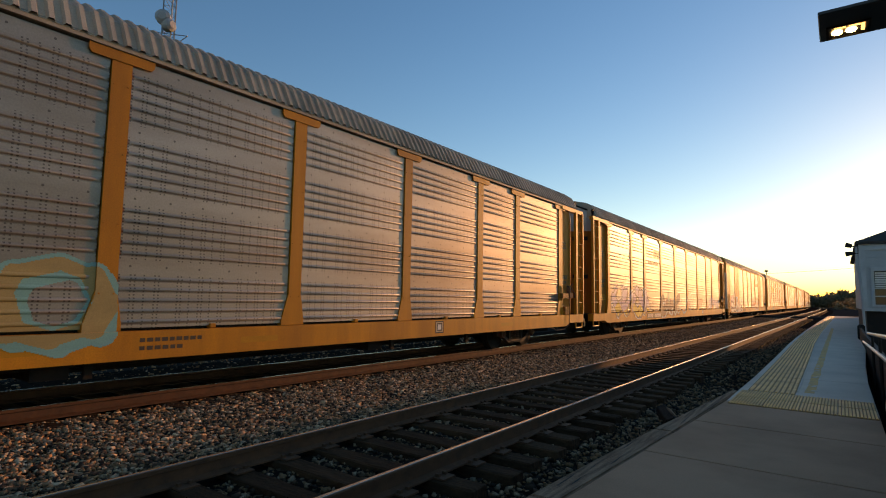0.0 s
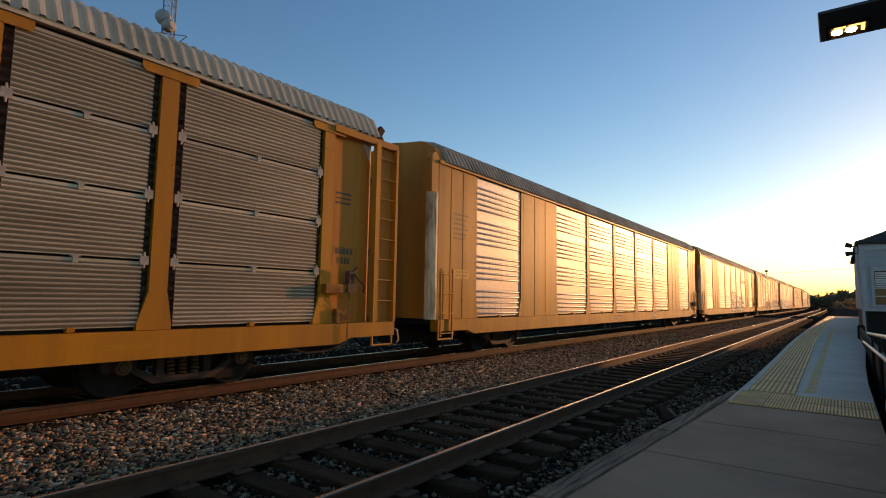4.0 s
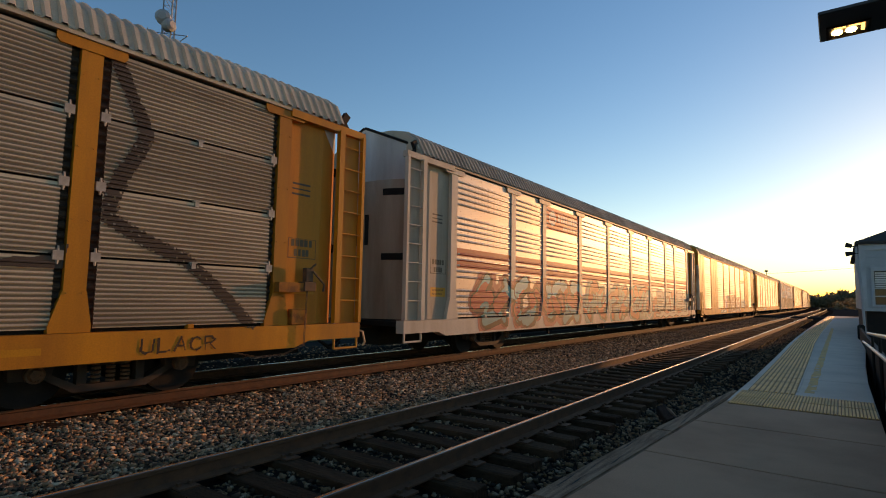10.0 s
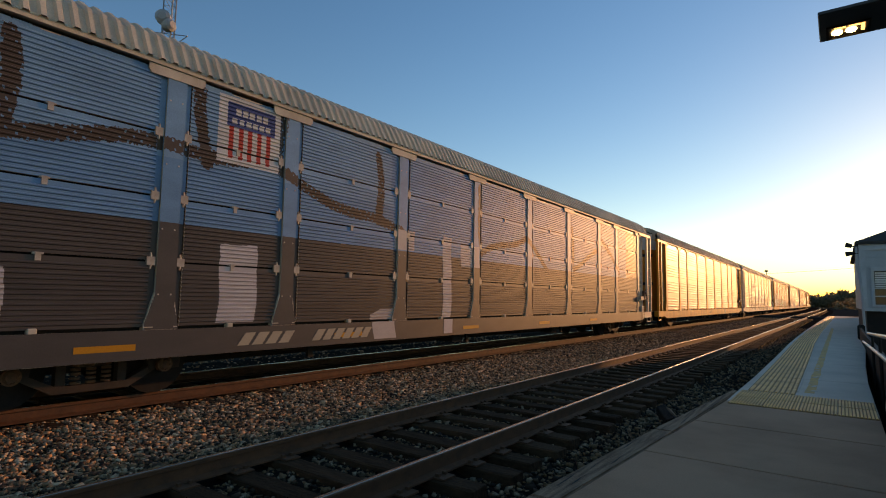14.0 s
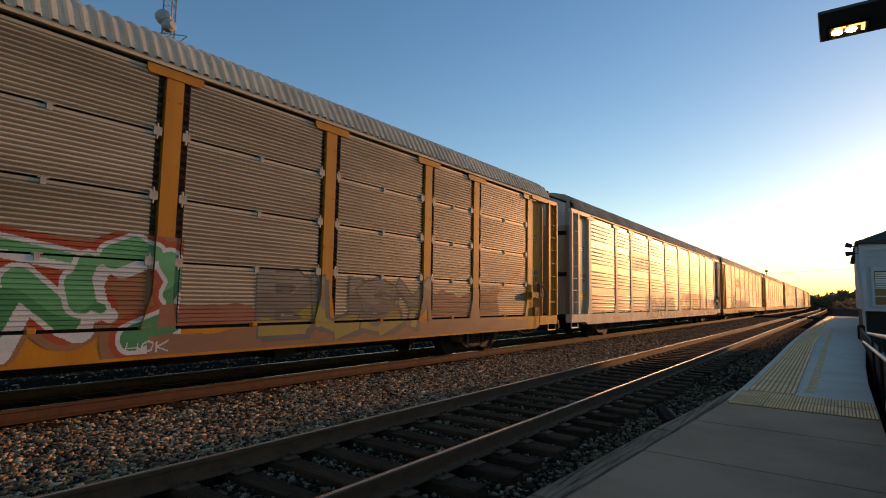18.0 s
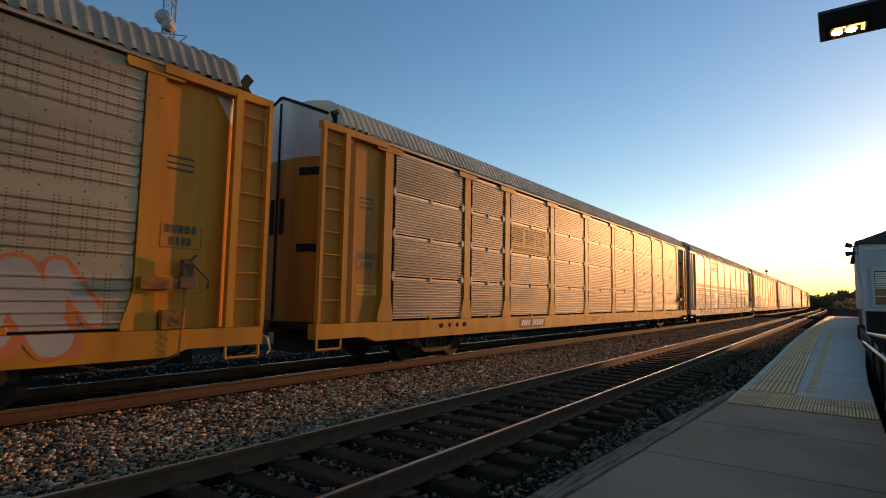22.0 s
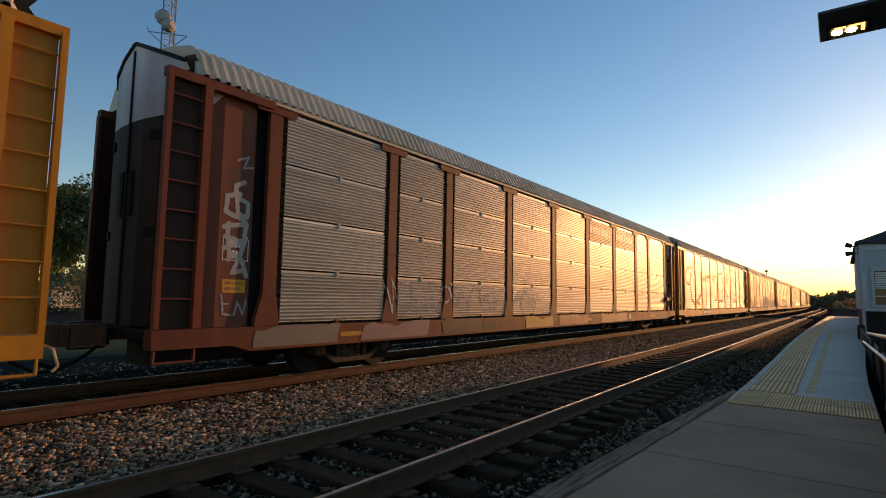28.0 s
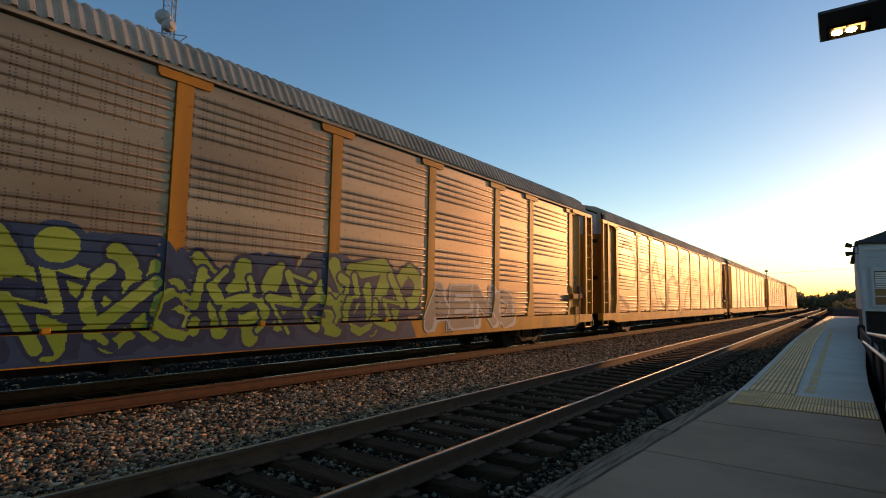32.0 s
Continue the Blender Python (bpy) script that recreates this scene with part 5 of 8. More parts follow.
stroke(24, [[(-12.66, 3.18), (-12.80, 3.10), (-12.76, 2.62), (-12.62, 2.55)], [(-12.72, 2.98), (-12.95, 2.92), (-12.97, 2.68), (-12.80, 2.62)], [(-12.78, 2.92), (-12.58, 2.86), (-12.60, 2.64), (-12.76, 2.66)], [(-12.97, 2.45), (-12.60, 2.52), (-12.62, 2.22), (-12.95, 2.30)], [(-12.97, 2.12), (-12.62, 2.24)], [(-12.58, 2.30), (-12.80, 1.75), (-12.60, 1.80)], [(-12.86, 2.05), (-12.66, 1.95), (-12.56, 1.72)], [(-12.9, 2.5), (-12.88, 1.95)]], 0.075, (0.40, 0.35, 0.32), "chalky white scrawl on the end door", wave=0.01)
stroke(24, [[(-12.98, 1.42), (-12.92, 1.12), (-12.80, 1.10)], [(-12.96, 1.28), (-12.86, 1.27)], [(-12.74, 1.10), (-12.70, 1.30), (-12.60, 1.12), (-12.55, 1.34)], [(-12.8, 3.5), (-12.6, 3.6), (-12.7, 3.4), (-12.52, 3.45)]], 0.03, (0.36, 0.31, 0.29), "thin chalk lines")
tag_lines(8, -12.98, -12.32, 2.2, 2.7, 83, (0.20, 0.15, 0.10), 0.08, aspect=0.6)
piece(0, -3.9, -1.3, 0.62, 1.98, 3, [(0.44, 0.30, 0.12)], (0.20, 0.42, 0.38), label="faded tan letters edged in pale aqua", thick=0.2, text="BO", square=False)
patch(0, -12.0, -4.2, 0.98, 1.7, (0.42, 0.33, 0.18), 2, 0.06)
piece(1, -11.9, -6.6, 0.62, 2.14, 11, [GOLD, LILAC, (0.50, 0.48, 0.62)], INK, CHALK, label="lilac and gold spray-painted letters edged in white", thick=0.24)
brush(1, [[(-4.55, 0.85), (-4.45, 1.45), (-4.0, 1.62)], [(-4.4, 0.95), (-1.4, 1.0)], [(-3.6, 1.25), (-1.5, 1.30)], [(-1.1, 1.5), (-0.6, 1.62)]], 0.50, (0.018, 0.02, 0.05), "dark blue-black spray-painted ground")
brush(1, [[(-4.85, 0.70), (-4.1, 0.63), (-3.4, 1.0), (-3.1, 0.78), (-2.6, 0.68), (-2.2, 1.05), (-1.9, 0.72), (-1.4, 0.95), (-1.0, 0.75), (-0.5, 1.10), (0.2, 0.80), (0.9, 1.0), (1.6, 1.72)], [(-4.2, 1.36), (-3.7, 1.40)]], 0.11, (0.30, 0.52, 0.58), "pale blue flowing line")
stars(1, [(-3.58, 1.40, 0.42), (-2.86, 1.66, 0.62), (-1.75, 1.43, 0.45), (-0.27, 1.50, 0.42), (0.47, 1.58, 0.38)], [CHALK, (0.20, 0.50, 0.47), CHALK])
tag_lines(1, -6.6, -5.75, 0.98, 1.45, 16, (0.07, 0.065, 0.06), 0.05)
tag(1, "8132", -5.74, -4.92, 0.96, 1.10, (0.52, 0.46, 0.42), 0.14)
tag_lines(1, 1.6, 3.4, 1.0, 2.0, 13, CHALK)
tag_lines(1, 4.7, 7.1, 1.0, 1.8, 14, CORAL)
piece(1, 7.7, 11.8, 1.0, 1.8, 15, [SILVER, LILAC], BLUE)
plate(1, -6.9, -4.55, 3.2, 4.1, CLEAR, [(0, 0.45, 0.84 - k * 0.15, 0.92 - k * 0.15, TAR, "lean") for k in range(4)] + [(0.5, 0.7, 0.4, 0.85, TAR, "lean"), (0.74, 0.95, 0.4, 0.85, TAR, "lean")] + letters(7, 0.1, 0.9, 0.05, 0.22, TAR), "black striped emblem of plain bars", "emblem")
number_board(1, -7.2, -4.6)
number_board(2, -5.8, -3.5, False)
LILAC_SILVER = [(0.52, 0.51, 0.52), (0.50, 0.49, 0.50), (0.40, 0.30, 0.46), (0.40, 0.30, 0.46)]
patch(2, -12.2, -5.4, 0.60, 1.30, (0.42, 0.40, 0.40), 15, 0.07, label="silver painted ground")
piece(2, -12.1, -10.1, 0.6, 2.06, 21, LILAC_SILVER, INK, None, (0.46, 0.15, 0.18), label="lilac and silver bubble letter edged in black on pink", thick=0.2, text="S", square=False)
piece(2, -10.5, -9.3, 0.6, 1.95, 23, LILAC_SILVER, INK, label="lilac and silver letter edged in black", thick=0.24, text="L", square=False)
rings(2, -9.84, 2.02, [(0.42, 0.34, INK), (0.39, 0.31, (0.30, 0.29, 0.30)), (0.24, 0.20, (0.34, 0.33, 0.34))], "round grey head edged in black")
tag(2, "ZINC", -10.05, -9.62, 1.88, 2.02, CHALK, 0.16)
piece(2, -9.4, -5.5, 0.6, 1.98, 24, [(0.50, 0.49, 0.50), (0.44, 0.43, 0.44), (0.20, 0.20, 0.21)], INK, None, (0.06, 0.22, 0.40), label="silver and grey letters edged in black on blue", thick=0.24, text="INK", taper=0.3)
piece(2, 0.8, 7.1, 0.62, 2.1, 22, [CORAL, ORANGE], (0.30, 0.36, 0.42), label="orange spray-painted letters edged in grey-blue")
for i in (2, 5, 10):
    plate(i, 4.45, 7.05, 3.22, 3.52, CLEAR, letters(4, 0.05, 0.98, 0.3, 0.95, (0.62, 0.13, 0.05), 0.18, "lean") + [(0.0, 0.98, 0.0, 0.16, (0.10, 0.09, 0.08))], "red-orange nameplate of slanted bars", "nameplate")
plate(3, -6.75, -5.05, 2.9, 3.65, CLEAR, letters(3, 0.02, 0.98, 0.35, 0.95, GOLD, 0.2) + [(0.0, 1.0, 0.08, 0.2, GOLD)], "yellow nameplate of plain bars", "nameplate")
brush(3, [[(-2.7, 1.45), (-2.3, 1.25), (-1.7, 1.4)], [(-1.9, 1.75), (-1.6, 1.2), (-0.9, 1.5), (0.2, 1.1)]], 0.03, (0.10, 0.08, 0.07), "thin dark scrawled lines")
number_board(3, -7.4, -5.0)
piece(5, -1.6, 1.5, 0.62, 2.36, 51, [(0.66, 0.60, 0.55)], INK, (0.03, 0.028, 0.026), (0.09, 0.20, 0.20), label="large white letters edged in black", thick=0.24, text="CR")
piece(5, 1.5, 6.2, 0.60, 2.04, 52, [(0.66, 0.60, 0.55)], INK, (0.03, 0.028, 0.026), (0.10, 0.24, 0.24), label="white letters edged in black on aqua", thick=0.24, text="ESH", taper=0.12)
plate(5, 7.4, 9.2, 1.05, 1.95, CLEAR, letters(5, 0.05, 0.9, 0.78, 0.98, BROWN) + letters(4, 0.15, 0.7, 0.53, 0.73, BROWN) + letters(7, 0.05, 0.9, 0.28, 0.48, BROWN) + letters(5, 0.2, 0.8, 0.03, 0.23, BROWN), "rows of hand-painted brown bars", "stencil")
piece(6, -5.2, 0.8, 0.6, 1.78, 61, [(0.025, 0.022, 0.02), (0.03, 0.027, 0.025)], (0.30, 0.25, 0.21), (0.34, 0.29, 0.25), label="black block letters edged in pale grey", thick=0.26, text="KERSE", taper=0.12)
piece(6, 0.4, 3.8, 0.62, 1.85, 62, [CHALK, PINK], LILAC, label="pale pink bubble letters", thick=0.2)
piece(6, 3.8, 12.0, 0.62, 1.9, 63, [GREEN, CHALK, INK], INK, SKY_BLUE, SKY_BLUE, label="green, black and white letters on a blue cloud")
plate(6, -7.0, -4.6, 2.84, 3.54, CLEAR, letters(3, 0.02, 0.98, 0.30, 0.98, (0.72, 0.34, 0.04), 0.2) + [(0.0, 1.0, 0.05, 0.18, (0.72, 0.34, 0.04))], "yellow nameplate of plain bars", "nameplate")
number_board(6, -7.9, -5.05)
number_board(7, -6.05, -2.5)
patch(7, -11.9, -4.3, 0.6, 1.25, (0.03, 0.17, 0.06), 4, 0.07, label="green painted ground")
piece(7, -11.9, -4.3, 0.62, 2.22, 71, [(0.03, 0.15, 0.06), (0.035, 0.042, 0.036), (0.05, 0.055, 0.05)], (0.62, 0.60, 0.56), None, (0.11, 0.06, 0.22), label="black and green letters edged in white on purple", thick=0.27, text="SAUCE", taper=0.18)
piece(7, -3.8, 4.1, 0.6, 2.05, 72, [(0.44, 0.46, 0.47), LILAC, (0.30, 0.28, 0.30)], INK, (0.22, 0.16, 0.22), (0.30, 0.26, 0.25), label="grey and lilac letters edged in black", thick=0.19)
piece(7, 4.5, 11.0, 0.6, 1.9, 73, [ORANGE, GOLD], RUST_RED, None, (0.36, 0.17, 0.05), label="orange and yellow letters")
octagon(7, -8.95, -7.3, 3.02, 4.45)
octagon(7, 7.5, 8.9, 2.8, 4.2, True)
# large faded dark shapes on the ninth car
for k, (a, b, c, d) in enumerate(((-12.1, -11.3, 1.0, 4.4), (-9.4, -8.7, 1.8, 4.4), (-4.2, -2.8, 2.5, 4.4), (-4.2, -3.4, 1.0, 2.3), (-3.1, -2.7, 0.62, 1.6), (1.2, 4.2, 1.65, 1.95), (2.0, 2.6, 1.9, 3.4), (5.0, 5.5, 1.0, 3.0), (7.6, 9.2, 1.7, 2.0))):
    patch(8, a, b, c, d, BROWN, k, 0.09, label="faded dark painted shape")
tag_lines(8, -8.0, -2.0, 1.0, 4.3, 81, (0.15, 0.115, 0.09), 0.08, aspect=1.6)
brush(8, [[(9.6, 4.4), (9.9, 3.6), (9.7, 3.0), (9.6, 2.4), (10.6, 1.9), (11.6, 1.0)]], 0.2, BROWN, "long dark curved band")
tag(8, "ULACR", 10.0, 11.1, 0.62, 0.84, (0.06, 0.03, 0.015), 0.14)
plate(8, 4.6, 7.1, 3.2, 3.5, CLEAR, letters(8, 0, 1, 0.1, 0.9, (0.48, 0.12, 0.08), 0.15), "faded red nameplate of plain bars", "nameplate")
for i in (9, 20):
    for z in (2.16, 2.45):
        patch(i, -12.05, 12.05, z, z + 0.20, (0.46, 0.075, 0.05), 9, 0.0, "stripe", "red stripe along the panels", False)
    plate(i, -7.11, -4.49, 3.66, 4.40, LOGO_RED, [(0.07, 0.28, 0.2, 0.85, CHALK, "oval"), (0.10, 0.24, 0.42, 0.55, LOGO_RED)] + letters(8, 0.34, 0.96, 0.42, 0.75, CHALK, 0.3) + letters(9, 0.5, 0.95, 0.15, 0.28, CHALK, 0.4), "red nameplate with a white oval and plain bars")
piece(9, -11.5, -4.2, 0.6, 2.1, 91, [TEAL, CORAL, AQUA], INK, (0.20, 0.05, 0.05), (0.50, 0.16, 0.12), label="teal and coral spray-painted letters", thick=0.2)
piece(9, -4.1, 4.2, 0.6, 2.15, 92, [CORAL, TEAL, (0.45, 0.12, 0.08)], INK, TEAL, (0.07, 0.20, 0.20), label="coral and teal spray-painted letters", thick=0.2)
patch(9, 4.3, 12.4, 0.58, 1.75, (0.44, 0.11, 0.07), 31, 0.12, label="coral painted ground")
rings(9, 3.96, 1.16, [(0.80, 0.82, INK), (0.75, 0.77, (0.10, 0.28, 0.27)), (0.55, 0.55, (0.42, 0.46, 0.42)), (0.47, 0.47, (0.10, 0.28, 0.27)), (0.34, 0.36, INK), (0.30, 0.32, (0.36, 0.08, 0.05))], "teal and coral ring edged in black")
piece(9, 4.95, 12.2, 0.58, 1.35, 94, [(0.40, 0.42, 0.37), (0.26, 0.36, 0.32)], INK, label="pale swooping forms under the letters", thick=0.30, text="SUSUS", square=False)
piece(9, 5.5, 12.3, 0.94, 2.08, 93, [(0.24, 0.34, 0.30), (0.20, 0.33, 0.30), (0.30, 0.40, 0.36)], INK, None, (0.44, 0.11, 0.07), label="pale teal block letters on a coral cloud", thick=0.30, text="BEWES")
tag(9, "TTK", 4.45, 4.98, 1.46, 1.86, (0.56, 0.55, 0.52), 0.12)
tag_lines(10, -3.8, -2.8, 1.0, 2.0, 101, PURPLE, 0.14)
patch(10, -3.7, -2.9, 1.0, 1.45, PURPLE, 3, 0.08)
patch(10, -3.0, -1.4, 0.6, 1.9, (0.19, 0.085, 0.06), 41, 0.12, label="maroon painted ground")
patch(10, -3.0, 3.3, 1.6, 2.16, (0.10, 0.085, 0.03), 33, 0.12, label="dark olive cloud")
piece(10, -1.6, 3.7, 0.6, 2.06, 102, [(0.17, 0.07, 0.045), (0.22, 0.10, 0.07), (0.19, 0.085, 0.06)], (0.56, 0.42, 0.38), None, (0.17, 0.075, 0.05), label="maroon letters with pinkish outlines", thick=0.24, text="NEKOS", square=False)
piece(10, 4.6, 7.3, 0.96, 1.76, 106, [(0.10, 0.28, 0.36), (0.20, 0.32, 0.36)], (0.03, 0.09, 0.13), label="blue bubble letters", thick=0.30, text="SEB", square=False)
tag_lines(10, 3.9, 4.65, 1.02, 1.6, 107, (0.03, 0.09, 0.16), 0.10)
tag(10, "MEXICO", 3.45, 4.35, 0.66, 0.80, INK, 0.14)
tag(10, "2020", 2.2, 2.75, 0.64, 0.76, CHALK, 0.14)
for a, b, c, d, k in ((-2.75, -2.05, 1.62, 2.1, 103), (-1.1, 0.05, 2.1, 2.42, 104)):
    tag_lines(10, a, b, c, d, k, (0.03, 0.15, 0.34), 0.10, aspect=0.6)
number_board(10, -6.2, -3.65)
octagon(11, -3.3, -2.6, 2.95, 3.6)
octagon(11, 2.45, 3.15, 2.98, 3.58, True)
number_board(11, -7.1, -4.6)
# the thirteenth car is painted over almost from end to end
patch(12, -12.6, 12.6, 0.56, 2.55, (0.078, 0.063, 0.058), 5, 0.05, label="dark painted lower half")
patch(12, -11.9, 10.5, 2.40, 4.56, (0.12, 0.27, 0.45), 6, 0.03, label="blue painted upper half")
patch(12, -11.4, -4.6, 3.3, 4.54, (0.17, 0.33, 0.50), 8, 0.05, label="paler blue painted patch")
brush(12, [[(-11.6, 3.2), (-9.3, 3.5), (-7.6, 3.5), (-5.7, 3.0), (-4.4, 2.85)], [(-11.2, 4.4), (-11.1, 3.3)], [(-8.85, 4.45), (-8.8, 3.4)], [(-7.5, 4.45), (-7.45, 3.5)], [(-5.1, 4.2), (-5.05, 2.9)]], 0.20, BROWN, "brown brushed outlines on the blue")
patch(12, -4.6, -3.9, 2.42, 2.86, (0.48, 0.42, 0.40), 17, 0.02, label="pale painted block")
patch(12, -5.3, -4.5, 0.60, 1.22, (0.46, 0.38, 0.36), 18, 0.05, label="pale painted block")
brush(12, [[(-1.4, 4.3), (-1.2, 2.6), (1.2, 3.2), (2.6, 2.4)], [(4.6, 3.9), (4.8, 2.5), (7.0, 3.3)], [(7.6, 3.8), (9.6, 2.6)]], 0.18, BROWN, "brown brushed outlines on the blue")
patch(12, -2.2, -1.3, 2.2, 2.75, (0.48, 0.43, 0.44), 14, 0.03, label="pale painted block")
for a, b, c, d in ((-12.1, -11.4, 1.0, 4.4), (-8.5, -7.8, 1.0, 2.2), (-2.9, -2.5, 0.62, 2.9), (-12.1, -11.0, 0.95, 1.7)):
    patch(12, a, b, c, d, (0.52, 0.46, 0.46), 7, 0.02, label="pale painted block")
plate(12, -8.6, -7.5, 3.42, 4.46, CHALK, [(0.15, 0.88, 0.08, 0.62, CHALK), (0.12, 0.90, 0.55, 0.92, LOGO_BLUE)] + [(0.16 + k * 0.15, 0.23 + k * 0.15, 0.08, 0.55, LOGO_RED) for k in range(5)] + letters(5, 0.25, 0.8, 0.74, 0.84, CHALK) + letters(6, 0.2, 0.85, 0.60, 0.69, CHALK), "white plate with a red, white and blue shield", "emblem")
for k in range(5):
    plate(12, -10.3 + k * 4.1, -9.6 + k * 4.1, 0.68, 0.77, (0.60, 0.24, 0.015), [], "yellow reflector strip", "reflector")
plate(12, -8.2, -5.1, 0.62, 0.88, CLEAR, letters(4, 0.04, 0.36, 0.15, 0.85, TAN, form="lean") + letters(6, 0.50, 0.95, 0.15, 0.85, TAN, form="lean"), "pale bars of a number on the sill", "number_board")
piece(14, -8.5, 0.5, 0.6, 2.4, 141, [INK, (0.40, 0.40, 0.24), CHALK], INK, CHALK, label="black and white spray-painted letters", thick=0.17, aspect=1.3)
piece(14, 0.6, 3.9, 0.6, 2.5, 142, [(0.36, 0.38, 0.20), CHALK], INK, CHALK, INK, label="white and olive letters on black", thick=0.17, aspect=1.2)
shape(14, [[(5.65, 1.87), (7.01, 1.98), (7.01, 1.51), (6.89, 1.27), (6.50, 1.23), (6.09, 1.42), (5.82, 1.65)], [(5.98, 2.17), (6.63, 2.26), (6.60, 2.07), (5.99, 2.00)]], (0.22, 0.19, 0.055), "olive painted patch")
shape(14, [[(4.11, 2.29), (4.27, 2.32), (5.16, 2.36), (5.39, 2.27), (5.56, 1.96), (5.91, 1.53), (6.27, 1.23), (6.95, 1.18), (7.33, 1.56), (7.43, 1.27), (7.29, 0.79), (6.98, 0.62), (5.32, 0.60), (5.04, 0.60), (4.92, 0.94), (4.23, 0.67)]], (0.036, 0.029, 0.026), "black painted ground")
shape(14, [[(4.36, 2.24), (5.20, 2.37), (5.40, 2.11), (5.70, 1.68), (6.09, 1.36), (5.60, 1.39), (5.19, 1.47), (4.62, 2.00), (4.55, 2.10), (4.43, 1.70)]], (0.08, 0.062, 0.052), "dark brown letter face")
shape(14, [[(4.55, 2.08), (4.63, 2.11), (4.76, 1.83), (5.04, 1.65), (5.26, 1.41), (5.60, 1.41), (5.41, 1.35), (5.66, 1.03), (5.40, 1.04), (5.24, 1.23), (5.08, 1.01), (5.01, 1.05), (5.09, 1.39), (4.64, 1.27), (4.57, 1.26)], [(5.12, 2.44), (5.30, 2.54), (5.57, 2.48), (5.79, 2.11), (5.62, 1.93), (5.48, 2.02), (5.34, 2.19), (5.39, 2.31)], [(5.35, 2.03), (5.48, 2.00), (5.96, 1.48), (6.27, 1.25), (6.95, 1.18), (6.93, 1.04), (6.28, 1.08), (5.92, 1.36), (5.57, 1.80)]], (0.42, 0.36, 0.31), "pale angular letters")
shape(14, [[(6.97, 1.34), (7.27, 1.64), (7.36, 1.52), (7.21, 1.23), (6.95, 1.11)], [(5.00, 0.97), (5.27, 0.96), (5.30, 0.60), (5.01, 0.60)], [(4.22, 0.72), (4.98, 0.96), (5.00, 0.86), (4.31, 0.59), (4.23, 0.60)]], (0.46, 0.39, 0.33), "pale angular letters")
shape(14, [[(4.64, 1.58), (5.04, 1.39), (4.63, 1.27)]], (0.17, 0.13, 0.09), "dark gap in a letter")
stroke(14, [[(4.21, 1.62), (4.24, 2.14), (4.30, 2.29), (5.16, 2.42)], [(4.42, 1.71), (4.40, 1.13), (5.03, 1.31)], [(5.26, 1.41), (5.58, 1.41), (5.85, 1.15), (6.03, 0.94), (6.37, 0.79)], [(5.75, 1.48), (6.10, 1.19), (6.47, 1.05), (6.96, 1.06), (7.26, 1.27), (7.30, 1.56)], [(7.36, 1.52), (7.41, 1.18), (7.24, 0.75)], [(5.31, 0.75), (5.98, 0.70)], [(5.55, 0.95), (5.83, 0.92)]], 0.055, (0.46, 0.41, 0.37), "pale outlines of the letters")
stroke(14, [[(5.63, 1.87), (6.00, 1.48), (6.32, 1.25), (6.65, 1.18), (6.95, 1.25), (7.30, 1.66)]], 0.035, INK, "dark edge along the letters")
plate(14, 6.55, 7.15, 0.66, 0.84, CLEAR, [(0, 1, 0, 1, (0.46, 0.41, 0.37)), (0.06, 0.47, 0.1, 0.9, TAR), (0.54, 0.94, 0.1, 0.9, TAR)], "white-framed double square stencil", "stencil")
shape(14, [[(8.30, 0.90), (9.1, 0.92), (9.0, 0.62), (8.25, 0.62)]], (0.11, 0.12, 0.14), "blue-grey painted patch")
tag_lines(14, 7.8, 9.2, 1.02, 1.7, 143, (0.30, 0.28, 0.24), 0.07, aspect=0.5)
plate(14, *BAY3, 2.8, 3.6, (0.58, 0.52, 0.44), [(0.05, 0.45, 0.44, 0.52, TAR, "lean"), (0.32, 0.46, 0.3, 0.75, TAR, "lean"), (0.5, 0.66, 0.3, 0.7, TAR, "lean"), (0.7, 0.94, 0.62, 0.7, TAR, "lean"), (0.7, 0.92, 0.46, 0.53, TAR, "lean"), (0.7, 0.9, 0.3, 0.38, TAR, "lean")], "cream plate with black slanted bars")
piece(15, -12.1, -6.0, 0.98, 2.0, 151, [SILVER, CHALK], INK, label="silver letters edged in black", thick=0.2)
patch(15, -5.9, -4.9, 0.62, 1.7, (0.40, 0.12, 0.07), 8, 0.08)
piece(15, -5.0, 1.7, 0.6, 2.2, 152, [GREEN, (0.10, 0.36, 0.16)], CHALK, RUST_RED, (0.33, 0.14, 0.07), label="green letters with white outlines")
patch(15, 1.2, 12.0, 0.60, 0.93, (0.30, 0.14, 0.08), 21, 0.03)
patch(15, 1.3, 3.3, 0.97, 1.30, (0.36, 0.13, 0.08), 22, 0.04)
piece(15, 2.9, 7.5, 0.64, 1.9, 153, [(0.34, 0.25, 0.07), (0.20, 0.16, 0.13), (0.26, 0.22, 0.18)], (0.14, 0.12, 0.10), label="faded grey and yellow block letters", thick=0.24, text="BUSY")
patch(15, 7.2, 10.6, 0.66, 1.75, (0.30, 0.14, 0.09), 36, 0.10, label="faded red-brown patch")
tag(15, "HOK", 0.98, 1.55, 0.64, 0.80, CHALK, 0.13)
plate(15, -9.5, -7.4, 2.98, 4.52, YELLOW_PLATE, [(0.25, 0.75, 0.30, 0.95, CHALK), (0.25, 0.75, 0.70, 0.95, LOGO_BLUE)] + [(0.28 + k * 0.11, 0.33 + k * 0.11, 0.32, 0.70, LOGO_RED) for k in range(5)] + letters(8, 0.1, 0.9, 0.10, 0.18, BROWN), "yellow plate with a red, white and blue shield", "emblem")
number_board(15, -6.6, -4.6)
